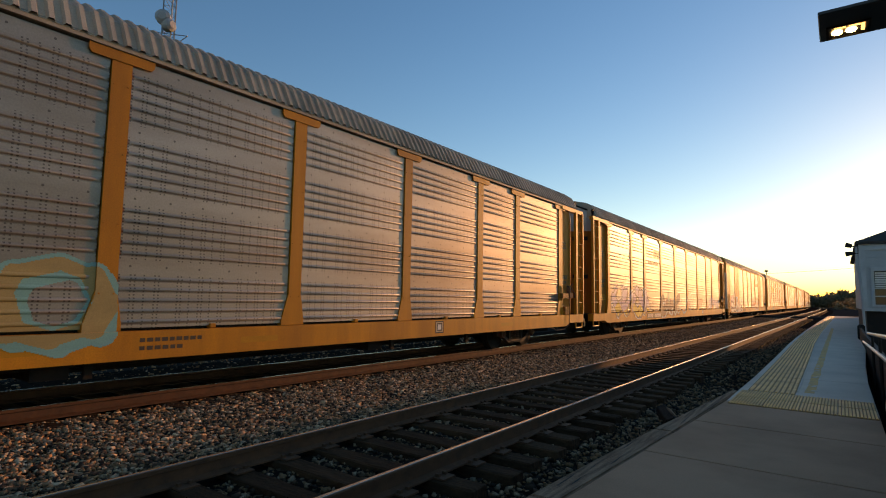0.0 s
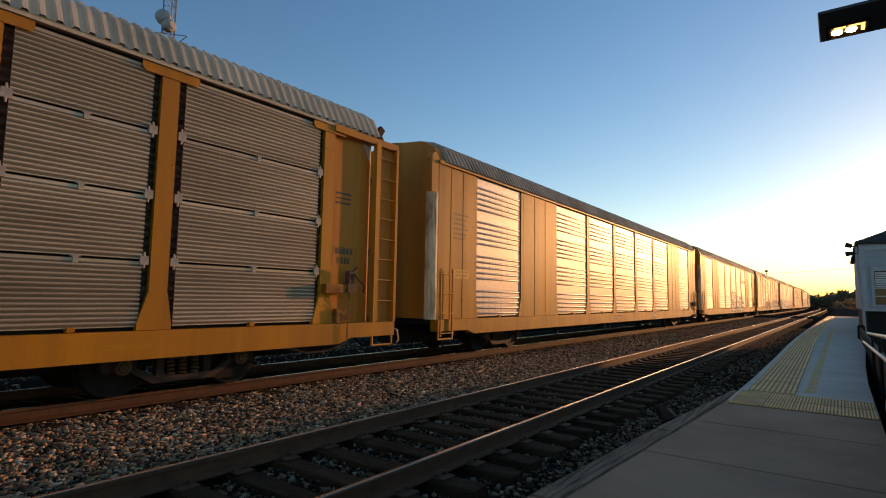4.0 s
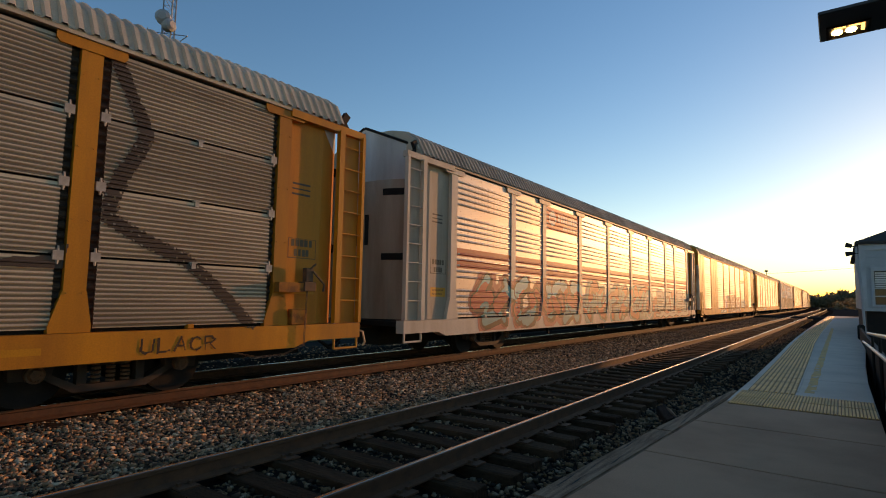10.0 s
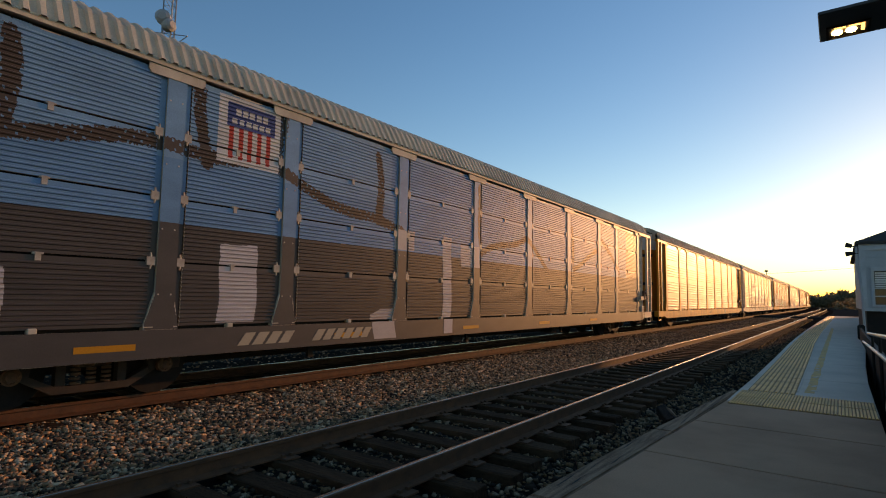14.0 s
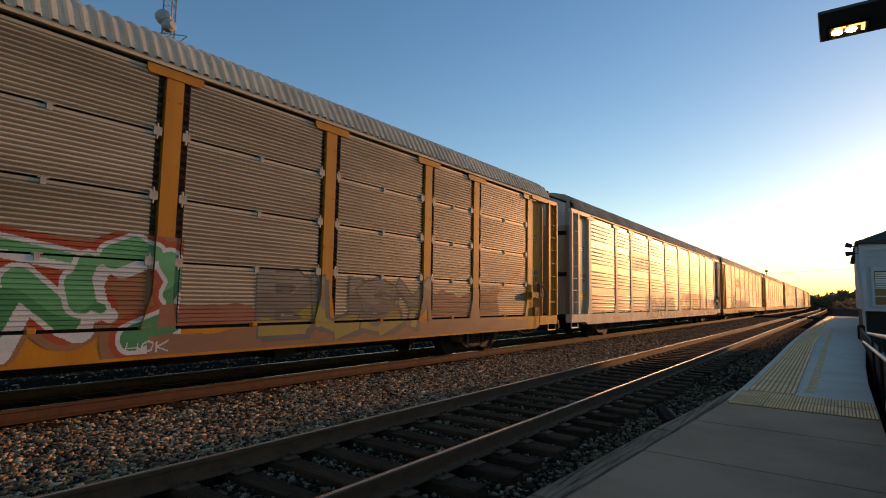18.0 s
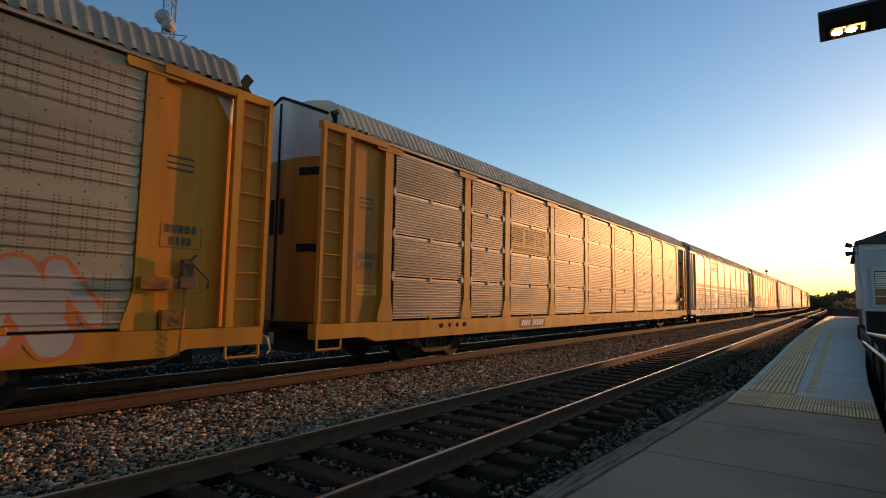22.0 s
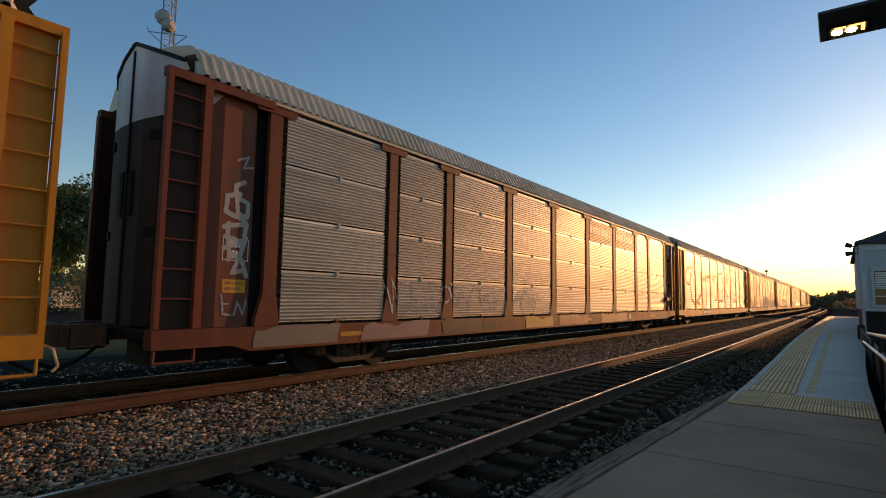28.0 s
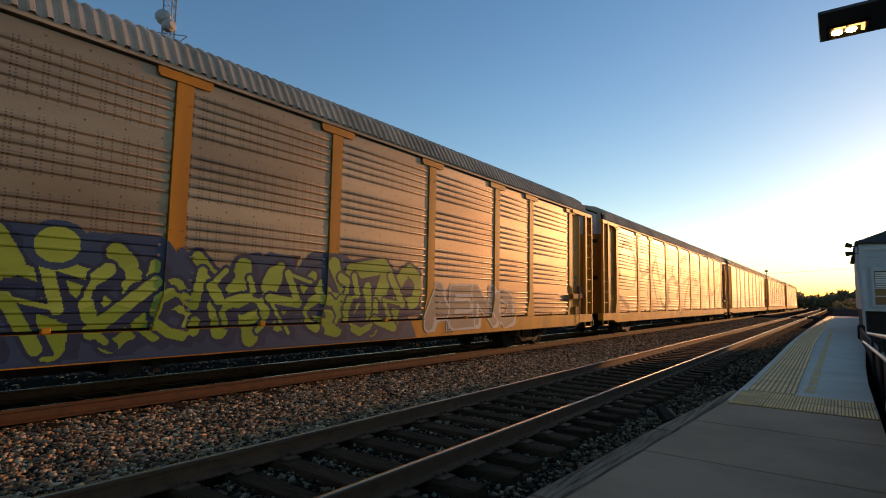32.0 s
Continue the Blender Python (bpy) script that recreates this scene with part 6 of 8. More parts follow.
piece(16, -5.2, 0.6, 0.6, 1.75, 161, [(0.22, 0.36, 0.34), (0.16, 0.22, 0.30), (0.30, 0.32, 0.31)], (0.12, 0.12, 0.14), None, (0.27, 0.27, 0.25), label="teal, blue and white letters")
tag(16, "DIRTY", -4.62, -4.18, 0.75, 0.88, INK, 0.16)
tag(16, "BIRD", -4.66, -4.14, 0.61, 0.73, INK, 0.16)
tag(16, "LGD", 0.42, 0.92, 0.64, 0.80, INK, 0.13)
piece(16, 1.7, 8.2, 0.6, 1.95, 162, [(0.52, 0.12, 0.08), GOLD, ORANGE], (0.20, 0.12, 0.24), None, (0.44, 0.22, 0.12), label="red and yellow letters")
piece(16, 8.5, 11.9, 0.62, 1.7, 163, [(0.50, 0.18, 0.14), PURPLE], (0.16, 0.09, 0.2), label="red and purple letters")
plate(16, *BAY3, 2.85, 3.62, (0.58, 0.52, 0.46), [(0.45, 0.95, 0.78 - k * 0.14, 0.86 - k * 0.14, TAR, "lean") for k in range(3)] + letters(9, 0.08, 0.95, 0.12, 0.28, TAR), "cream plate with black slanted bars")
piece(17, -9.9, -7.15, 0.98, 2.06, 171, [(0.30, 0.34, 0.17), (0.36, 0.37, 0.24)], INK, (0.10, 0.08, 0.06), label="pale green letters with black blades", thick=0.24, text="ANP")
number_board(17, -9.0, -7.55, False)
patch(17, -7.3, 1.0, 0.98, 1.75, (0.46, 0.38, 0.34), 9, 0.06)
tag_lines(17, -7.1, 2.2, 1.0, 1.8, 172, (0.40, 0.16, 0.12), 0.05)
plate(17, *BAY3, 2.74, 3.56, YELLOW_PLATE, [(0.66, 0.92, 0.05, 0.11, TAR)], "orange-yellow plate with a black looped emblem", "emblem")
stroke(17, [[(-5.75, 3.40), (-6.55, 3.40), (-6.68, 3.34), (-6.72, 3.22), (-6.72, 3.06), (-6.66, 2.97), (-6.52, 2.93), (-5.72, 2.93), (-5.60, 3.0), (-5.57, 3.12), (-5.57, 3.26), (-5.62, 3.36), (-5.75, 3.40)], [(-5.36, 3.38), (-4.96, 2.94)], [(-4.74, 2.95), (-4.74, 3.40)]], 0.125, TAR, "black looped emblem", wave=0.0)
plate(18, *BAY3, 2.80, 3.60, (0.52, 0.20, 0.16), letters(8, 0.06, 0.96, 0.58, 0.88, (0.56, 0.40, 0.34), 0.25, "lean") + letters(7, 0.06, 0.85, 0.14, 0.44, (0.56, 0.40, 0.34), 0.25, "lean"), "faded pink-red nameplate of plain bars")
patch(18, -0.5, 1.2, 0.98, 1.85, (0.50, 0.52, 0.47), 10, 0.03)
tag_lines(18, -6.7, -5.9, 0.98, 1.75, 181, AQUA, 0.08)
number_board(18, -7.0, -4.8)
piece(18, 7.6, 11.7, 0.62, 1.95, 183, [(0.40, 0.33, 0.27), (0.36, 0.30, 0.26)], (0.58, 0.15, 0.05), label="grey bubble letters edged in orange-red", thick=0.30)
plate(19, *BAY3, 2.74, 3.56, YELLOW_PLATE, letters(3, 0.06, 0.92, 0.36, 0.90, TAR, 0.2) + [(0.05, 0.95, 0.10, 0.22, TAR)], "yellow nameplate with black plain bars")
brush(19, [[(6.3, 1.5), (6.28, 1.0)], [(6.82, 1.95), (6.6, 1.72), (6.95, 1.55)], [(6.5, 1.15), (6.9, 1.3), (7.3, 1.1), (7.25, 0.75), (6.8, 0.7)], [(7.1, 1.9), (7.75, 1.95), (7.6, 0.98)], [(7.6, 1.1), (8.8, 1.36), (9.2, 1.16), (10.3, 1.10)]], 0.05, (0.42, 0.36, 0.31), "thin pale scrawled lines")
number_board(19, -6.6, -5.0)
piece(20, -12.0, -4.4, 0.6, 2.15, 201, [INK, (0.10, 0.06, 0.09), (0.14, 0.09, 0.11)], CHALK, None, (0.13, 0.085, 0.09), label="dark purple letters with white outlines", thick=0.2, streaks=ORANGE)
patch(20, -4.4, 1.4, 0.6, 2.3, (0.15, 0.10, 0.10), 6, 0.06, label="dark purple painted ground")
piece(20, -4.3, 1.5, 0.6, 2.1, 202, [(0.16, 0.11, 0.11), (0.18, 0.14, 0.14)], CHALK, None, (0.20, 0.14, 0.13), label="dark letters with white outlines", streaks=SILVER)
patch(20, 1.2, 10.6, 0.6, 2.25, (0.13, 0.092, 0.09), 5, 0.03, label="dark purple painted ground")
patch(20, 10.4, 12.05, 0.6, 1.45, (0.15, 0.11, 0.10), 7, 0.04, label="dark purple painted ground")
shape(20, [[(1.6, 2.05), (2.0, 2.0), (2.1, 1.75), (1.7, 1.7)], [(2.5, 1.7), (2.9, 1.75), (2.85, 1.4), (2.5, 1.35)], [(3.0, 1.45), (3.3, 1.3), (3.2, 1.02), (3.05, 1.05)], [(3.6, 2.0), (3.95, 1.98), (3.9, 1.78), (3.6, 1.8)], [(4.5, 1.7), (5.0, 1.75), (5.3, 1.4), (4.7, 1.3)], [(5.3, 1.9), (5.8, 1.85), (5.6, 1.55)]], (0.20, 0.075, 0.085), "soft dark red clouds")
SMEAR, FLAME, NAVY = (0.54, 0.50, 0.46), (0.62, 0.20, 0.04), (0.02, 0.035, 0.12)
stroke(20, [[(-4.2, 2.20), (4.22, 2.10)], [(4.45, 2.06), (6.3, 2.13)], [(6.45, 2.10), (9.2, 2.10)]], 0.13, INK, "dark shadow of the edging line")
stroke(20, [[(-4.2, 2.22), (4.22, 2.12)], [(4.45, 2.08), (6.3, 2.15)], [(6.45, 2.12), (9.2, 2.12)], [(2.45, 2.08), (3.3, 2.06)]], 0.07, SMEAR, "long white edging line")
shape(20, [[(1.2, 1.72), (1.7, 1.66), (1.95, 1.5), (2.03, 1.2), (1.98, 0.9), (1.8, 0.62), (1.2, 0.58)]], FLAME, "orange rounded letter")
stroke(20, [[(1.25, 1.30), (1.95, 1.22)], [(1.3, 0.95), (1.9, 1.0)], [(1.4, 1.55), (1.8, 1.45)]], 0.07, SMEAR, "white bands across the letter")
shape(20, [[(1.95, 1.12), (2.30, 1.14), (2.30, 0.96), (2.10, 0.70), (2.0, 0.8)], [(3.74, 1.05), (4.0, 1.22), (3.97, 0.98), (3.86, 0.58), (3.70, 0.58)]], NAVY, "dark blue shadow shapes")
shape(20, [[(2.17, 1.64), (2.34, 1.65), (2.38, 1.13), (2.28, 0.85), (2.10, 0.66), (1.90, 0.58), (2.08, 0.8), (2.21, 1.0), (2.21, 1.16), (2.03, 1.20), (2.08, 1.32), (2.16, 1.40)],
           [(3.18, 1.70), (3.67, 1.69), (3.62, 1.45), (3.74, 0.58), (3.26, 0.58), (3.42, 1.0), (3.40, 1.55)], [(3.70, 1.38), (4.16, 1.72), (4.07, 1.25), (3.78, 1.06)], [(3.98, 1.0), (4.06, 0.98), (4.16, 0.58), (3.96, 0.58)]], SMEAR, "white letter strokes")
shape(20, [[(2.2, 1.50), (2.33, 1.52), (2.31, 1.34), (2.2, 1.38)], [(3.44, 1.24), (3.68, 1.34), (3.68, 1.08), (3.46, 1.10)], [(3.46, 1.55), (3.62, 1.60), (3.58, 1.46)], [(3.78, 1.42), (4.02, 1.40), (3.96, 1.28), (3.80, 1.30)], [(4.02, 1.60), (4.13, 1.63), (4.08, 1.46)],
           [(3.40, 0.92), (3.66, 0.86), (3.68, 0.72), (3.42, 0.76)], [(4.2, 2.08), (4.48, 2.0), (4.24, 1.92)]], FLAME, "orange splashes on the letters")
stroke(20, [[(4.26, 2.15), (4.22, 1.72), (4.04, 1.0)]], 0.08, SMEAR, "white edge of the letter")
stroke(20, [[(2.61, 1.73), (2.58, 1.14)], [(2.91, 1.75), (2.92, 1.12)], [(3.12, 1.58), (3.08, 1.13)], [(2.45, 1.42), (2.40, 0.90), (2.25, 0.68)], [(4.91, 1.99), (4.93, 1.08)], [(5.14, 1.45), (5.10, 1.03)], [(5.17, 2.01), (5.18, 1.5)], [(5.86, 2.06), (5.90, 1.22)], [(5.35, 1.55), (5.25, 0.92)],
           [(4.25, 1.66), (4.11, 1.45), (4.32, 1.25), (4.09, 1.17), (4.4, 0.99), (4.08, 0.9), (4.2, 0.77), (4.03, 0.7)]], 0.030, (0.44, 0.39, 0.37), "thin pale drips and zigzags")
stroke(20, [[(6.40, 2.10), (6.28, 1.54), (6.32, 1.06)], [(6.27, 1.52), (5.52, 1.45), (5.45, 1.02), (6.2, 1.12), (6.9, 1.28)], [(5.45, 1.0), (5.6, 0.84), (6.2, 1.0)]], 0.13, SMEAR, "white outlined letter")
stroke(20, [[(6.36, 1.9), (6.34, 1.75)], [(6.30, 1.38), (6.31, 1.15)], [(5.75, 1.47), (6.1, 1.51)], [(5.62, 1.02), (6.0, 1.08)]], 0.09, FLAME, "orange splashes on the letters")
shape(20, [[(7.9, 0.90), (8.95, 0.92), (8.8, 0.62), (8.15, 0.58)]], NAVY, "dark blue shadow shapes")
stroke(20, [[(8.35, 1.72), (7.75, 1.60), (7.58, 1.22), (7.72, 0.95), (8.0, 0.60)], [(7.7, 1.75), (7.95, 2.08), (8.2, 2.0), (9.2, 2.06)], [(9.28, 2.12), (9.32, 1.76), (9.12, 1.10), (9.60, 0.95), (9.47, 1.6)], [(9.61, 1.90), (10.1, 1.88), (10.5, 1.5), (10.68, 1.1), (10.71, 0.60)]], 0.16, (0.47, 0.42, 0.37), "white outlined letters")
stroke(20, [[(7.74, 1.55), (7.64, 1.40)], [(7.62, 1.22), (7.72, 1.05)], [(9.30, 1.80), (9.28, 1.62)], [(9.2, 1.35), (9.16, 1.2)], [(10.3, 1.66), (10.5, 1.45)], [(10.64, 1.2), (10.70, 0.9)], [(8.0, 2.0), (8.2, 1.96)]], 0.13, FLAME, "orange splashes on the letters")
stroke(20, [[(7.05, 2.0), (7.0, 1.3), (7.2, 1.0), (7.35, 1.15), (7.1, 1.3)], [(7.1, 1.7), (7.3, 1.85), (7.25, 1.55), (7.05, 1.45)], [(8.1, 1.95), (8.12, 1.6)], [(8.45, 1.95), (8.5, 1.1)], [(8.8, 1.9), (8.8, 1.3), (9.0, 1.05)], [(9.0, 0.85), (9.2, 0.68), (9.5, 0.84), (9.7, 0.66), (9.9, 0.84), (10.2, 0.66)], [(11.0, 0.66), (11.1, 0.86), (11.6, 0.84)], [(9.7, 2.06), (10.4, 2.04)]], 0.028, (0.44, 0.39, 0.37), "thin pale scrawled lines")
plate(20, 10.8, 12.0, 1.84, 2.06, CLEAR, letters(4, 0, 1, 0.05, 1, TAR, 0.2, "lean"), "black scrawl of plain bars", "scrawl")
tag(20, "EERIE", 2.2, 3.4, 1.84, 2.0, SMEAR, 0.20)
tag(20, "ETC", 2.55, 3.2, 0.63, 0.88, SMEAR, 0.14)
tag(20, "EERIE", 4.42, 5.25, 0.64, 0.86, SMEAR, 0.15)
tag(20, "SAUDEX", 5.65, 6.5, 0.66, 0.86, SMEAR, 0.16)
number_board(20, -7.1, -4.8)
piece(21, -11.8, -5.7, 0.6, 2.3, 211, [SILVER, CHALK], INK, PURPLE, None, label="silver letters edged in black and purple", thick=0.22, streaks=CORAL, aspect=0.85)
plate(21, 5.3, 6.3, 0.64, 0.86, CLEAR, letters(3, 0, 0.95, 0, 1, (0.28, 0.06, 0.03), 0.2), "red-brown plain bars on the sill", "stencil")
plate(23, 5.1, 6.2, 0.64, 0.86, CLEAR, letters(3, 0, 0.95, 0, 1, (0.28, 0.06, 0.03), 0.2), "red-brown plain bars on the sill", "stencil")
number_board(21, -5.2, -3.6, False)
tag_lines(21, -3.2, -1.75, 1.05, 1.62, 212, (0.30, 0.07, 0.05), 0.05)
words(21, "LD LMT 72000", -2.75, 0.60, 0.075, BROWN, 1.4965)
tag_lines(22, -13.3, -9.0, 1.0, 4.3, 221, (0.34, 0.24, 0.16), 0.05)
tag_lines(22, -6.5, -2.0, 1.0, 1.7, 222, CHALK, 0.06)
piece(23, -3.4, 2.7, 0.6, 1.95, 231, [(0.52, 0.10, 0.03)], (0.58, 0.30, 0.20), None, None, label="orange-red bubble letters", thick=0.27, aspect=1.2)
patch(23, 3.0, 3.5, 1.2, 1.5, (0.52, 0.10, 0.03), 11, 0.05)
patch(23, 6.3, 10.4, 0.62, 1.75, (0.33, 0.15, 0.10), 12, 0.05, label="brown-red painted patch")
tag_lines(23, 6.4, 10.3, 0.98, 1.6, 232, (0.52, 0.38, 0.32), 0.04)
for a, b, n in ((1.52, 4.12, 8), (4.42, 6.98, 7)):
    plate(24, a, b, 3.62, 4.44, (0.30, 0.075, 0.04), letters(n, 0.08, 0.95, 0.4, 0.72, CHALK, 0.3), "oxide red nameplate of plain pale bars")
tag_lines(24, -4.0, -2.1, 1.0, 1.85, 241, (0.50, 0.49, 0.46), 0.05)
tag_lines(24, -9.5, -4.5, 1.0, 1.8, 242, (0.46, 0.44, 0.40), 0.05)
for k, (a, b, c) in enumerate(((-12.5, -10.6, (0.24, 0.17, 0.12)), (-10.2, -8.0, (0.30, 0.17, 0.14)), (-7.6, -5.8, TAR), (-3.6, -1.6, (0.50, 0.27, 0.06)), (-1.2, 1.4, (0.36, 0.14, 0.08)), (2.6, 5.8, (0.46, 0.22, 0.12)))):
    patch(24, a, b, 0.60, 1.0, c, 13 + k, 0.05)
number_board(24, -6.9, -4.95, False)
brush(25, [[(-10.3, 3.57), (-11.35, 3.55), (-11.9, 3.03), (-11.8, 2.58), (-10.95, 2.58), (-10.45, 2.98), (-10.7, 3.3)], [(-9.6, 3.9), (-10.45, 2.98), (-10.74, 2.24), (-10.4, 1.55), (-9.6, 1.2)]], 0.22, BROWN, "huge looped letter in faded black")
brush(25, [[(-9.3, 3.4), (-9.4, 1.55), (-8.0, 1.3)], [(-7.65, 3.35), (-7.5, 1.9), (-8.5, 1.6)], [(-6.9, 3.0), (-4.75, 3.2)], [(-5.9, 3.4), (-5.9, 1.3)]], 0.24, BROWN, "huge letters in faded black")
brush(25, [[(-2.8, 3.23), (-2.1, 3.4), (-2.0, 1.67), (-2.6, 1.5)], [(-1.2, 3.5), (0.5, 3.74), (0.45, 1.57), (-1.2, 1.45), (-1.2, 3.5)], [(1.3, 3.9), (2.3, 4.3), (2.95, 3.9), (1.6, 3.2), (1.4, 2.42), (2.8, 1.9)]], 0.22, BROWN, "huge boxy letters in faded black")
brush(25, [[(4.6, 4.0), (4.95, 4.25), (5.7, 4.33), (6.7, 4.0), (7.8, 3.5), (8.35, 3.2), (9.0, 4.1), (9.55, 4.0), (10.3, 3.67)], [(4.95, 3.35), (5.2, 3.56), (5.7, 3.42), (6.8, 2.84), (7.4, 2.4), (6.8, 2.05), (6.0, 1.4)], [(4.75, 1.9), (5.4, 1.67), (6.0, 1.4), (6.8, 1.66), (7.6, 1.44)], [(8.1, 2.07), (8.65, 1.83), (9.4, 1.27), (10.3, 1.0)], [(9.0, 3.0), (9.5, 3.2), (10.0, 2.75), (9.4, 2.7), (9.0, 3.0)]], 0.17, BROWN, "huge angular letters in faded black")
octagon(25, -3.6, -2.85, 2.95, 3.62)
octagon(25, 2.25, 3.1, 2.9, 3.58, True)
number_board(25, -7.35, -4.8)
piece(26, -12.0, -6.8, 0.6, 2.15, 261, [ORANGE, (0.66, 0.28, 0.04), GOLD], INK, (0.05, 0.20, 0.46), (0.04, 0.14, 0.34), label="orange and yellow letters edged in blue", thick=0.2)
piece(26, -6.5, -1.0, 0.98, 1.9, 262, [], (0.30, 0.24, 0.26), label="faded lilac outlined letters")
plate(26, *BAY3, 2.74, 3.56, (0.55, 0.33, 0.12), letters(3, 0.25, 0.85, 0.36, 0.90, (0.28, 0.18, 0.08), 0.2) + [(0.22, 0.90, 0.12, 0.24, (0.28, 0.18, 0.08))], "faded tan-yellow nameplate of plain bars")
shape(26, [[(-1.7, 0.56), (2.64, 0.56), (2.85, 0.87), (3.38, 1.02), (4.12, 1.05), (4.14, 1.85), (4.05, 2.04), (3.63, 2.18), (1.65, 2.21), (0.7, 2.31), (-1.5, 2.2), (-1.8, 1.5)]], (0.022, 0.020, 0.022), "black painted ground")
DEEP, ICE = (0.075, 0.225, 0.40), (0.30, 0.36, 0.38)
piece(26, -1.6, 0.75, 0.6, 2.2, 263, [(0.02, 0.02, 0.025), (0.03, 0.03, 0.035)], DEEP, (0.015, 0.015, 0.02), label="black flowing letters edged in blue", thick=0.16, aspect=0.8)
stroke(26, [[(-1.5, 2.18), (0.74, 2.29), (1.22, 2.20), (1.65, 2.19), (2.58, 2.19), (3.63, 2.19), (4.06, 2.04), (4.12, 1.85)]], 0.10, DEEP, "blue edging line")
shape(26, [[(3.80, 1.72), (3.95, 1.62), (4.16, 1.72), (4.16, 1.08), (3.04, 1.06), (2.4, 1.0), (2.2, 1.06), (2.5, 1.14), (3.0, 1.16), (3.80, 1.14)], [(2.32, 1.40), (2.32, 1.62), (2.57, 1.66), (2.56, 1.42)], [(0.6, 1.86), (0.93, 1.78), (1.22, 1.74), (1.0, 1.62), (0.6, 1.62)], [(0.6, 1.42), (1.11, 1.42), (1.30, 1.32), (1.2, 1.2), (0.6, 1.22)],
           [(1.46, 2.06), (1.68, 2.08), (1.60, 1.92), (1.58, 1.80), (1.46, 1.72)], [(1.0, 0.60), (1.2, 0.76), (1.7, 0.66), (2.0, 0.74), (1.8, 0.58)], [(2.07, 0.80), (2.40, 0.79), (2.12, 0.60)], [(3.6, 2.15), (4.06, 2.02), (3.86, 1.86)]], DEEP, "blue painted shapes")
INKED = [[(1.48, 2.14), (1.69, 2.11), (2.17, 1.76), (2.63, 1.40), (2.99, 1.17)], [(2.61, 2.25), (2.77, 2.14), (2.85, 1.80), (2.81, 1.52), (2.63, 1.33), (2.39, 1.13), (2.24, 1.25), (2.06, 1.33), (1.94, 1.19), (1.74, 0.88), (1.55, 0.66)], [(2.61, 2.25), (2.99, 2.25), (3.0, 2.03)],
         [(3.59, 2.16), (3.83, 1.77), (3.45, 1.33), (3.04, 1.10), (2.66, 0.84)], [(3.64, 2.14), (4.09, 1.98), (3.83, 1.74), (4.12, 1.43)], [(0.75, 0.75), (1.15, 1.15), (1.05, 1.32), (1.25, 1.12), (1.6, 1.28)], [(1.27, 1.84), (1.36, 1.66), (1.48, 1.86), (1.40, 2.08), (1.30, 2.0), (1.27, 1.84)]]
stroke(26, [[(y + 0.035, z - 0.03) for y, z in ln] for ln in INKED] + [[(1.74, 1.82), (1.98, 1.57), (2.03, 1.36), (1.80, 1.02), (1.4, 0.62)], [(1.54, 1.66), (1.70, 1.53), (1.76, 1.36)], [(1.3, 1.1), (1.6, 1.0), (1.85, 1.1)], [(2.2, 1.02), (2.45, 0.9)]], 0.030, ICE, "thin chalky blue lines")
stroke(26, INKED, 0.065, (0.012, 0.012, 0.014), "black outlines")
TEAL_GREEN, BONE = (0.02, 0.17, 0.10), (0.60, 0.50, 0.44)
shape(26, [[(4.35, 1.60), (4.9, 1.80), (5.4, 1.75), (5.3, 1.0), (4.7, 0.96), (4.75, 1.3), (4.38, 1.45)], [(5.1, 2.05), (5.9, 2.20), (6.1, 1.95), (5.3, 1.8)], [(4.84, 0.92), (5.06, 0.92), (5.0, 0.57), (4.84, 0.57)], [(5.55, 0.88), (5.75, 0.84), (6.1, 0.57), (5.5, 0.57)], [(6.8, 2.18), (7.3, 2.22), (7.2, 1.7), (6.9, 1.7)], [(12.5, 1.5), (12.9, 1.3), (12.7, 1.0)]], TEAL_GREEN, "teal green sprayed shadow")
shape(26, [[(4.94, 0.95), (5.34, 1.58), (4.95, 1.68), (5.13, 1.85), (5.69, 1.95), (5.91, 2.13), (6.40, 1.93), (6.55, 2.13), (7.07, 2.17), (7.29, 2.24), (7.63, 1.97), (8.47, 2.23), (9.06, 2.25), (9.28, 2.33), (9.52, 2.01), (10.09, 2.25), (10.72, 2.06), (11.99, 2.0), (12.50, 1.5), (12.63, 0.95)]], BONE, "white angular letters")
shape(26, [[(5.0, 0.57), (5.25, 0.92), (12.5, 0.92), (12.3, 0.57)]], (0.40, 0.31, 0.25), "greyish white letter feet on the sill")
shape(26, [[(6.50, 0.92), (6.92, 0.92), (6.70, 0.57), (6.45, 0.57)], [(8.19, 0.90), (8.80, 0.92), (8.62, 0.60), (8.10, 0.62)], [(5.20, 1.42), (5.34, 1.58), (5.05, 1.62), (4.98, 1.55)], [(6.06, 1.18), (6.11, 1.31), (6.46, 1.46), (6.56, 1.27), (6.3, 1.22), (6.2, 1.02)], [(6.6, 0.97), (7.05, 1.25), (6.9, 0.97)], [(7.5, 1.85), (8.0, 1.75), (8.2, 1.55), (7.7, 1.68)], [(7.73, 1.22), (8.26, 1.31), (8.05, 1.40)],
           [(7.15, 1.65), (7.32, 1.5), (7.2, 1.4)], [(8.5, 1.76), (8.9, 1.72), (8.7, 1.6)], [(9.2, 1.2), (9.6, 1.3), (9.4, 0.98)], [(10.7, 1.72), (11.1, 1.62), (10.8, 1.5)], [(10.4, 1.12), (11.1, 1.22), (10.9, 1.06)], [(11.5, 1.95), (11.7, 1.7), (11.9, 1.98)], [(9.5, 2.0), (9.7, 1.75), (10.0, 2.18), (9.75, 2.02)]], (0.075, 0.065, 0.06), "dark letter shadows")
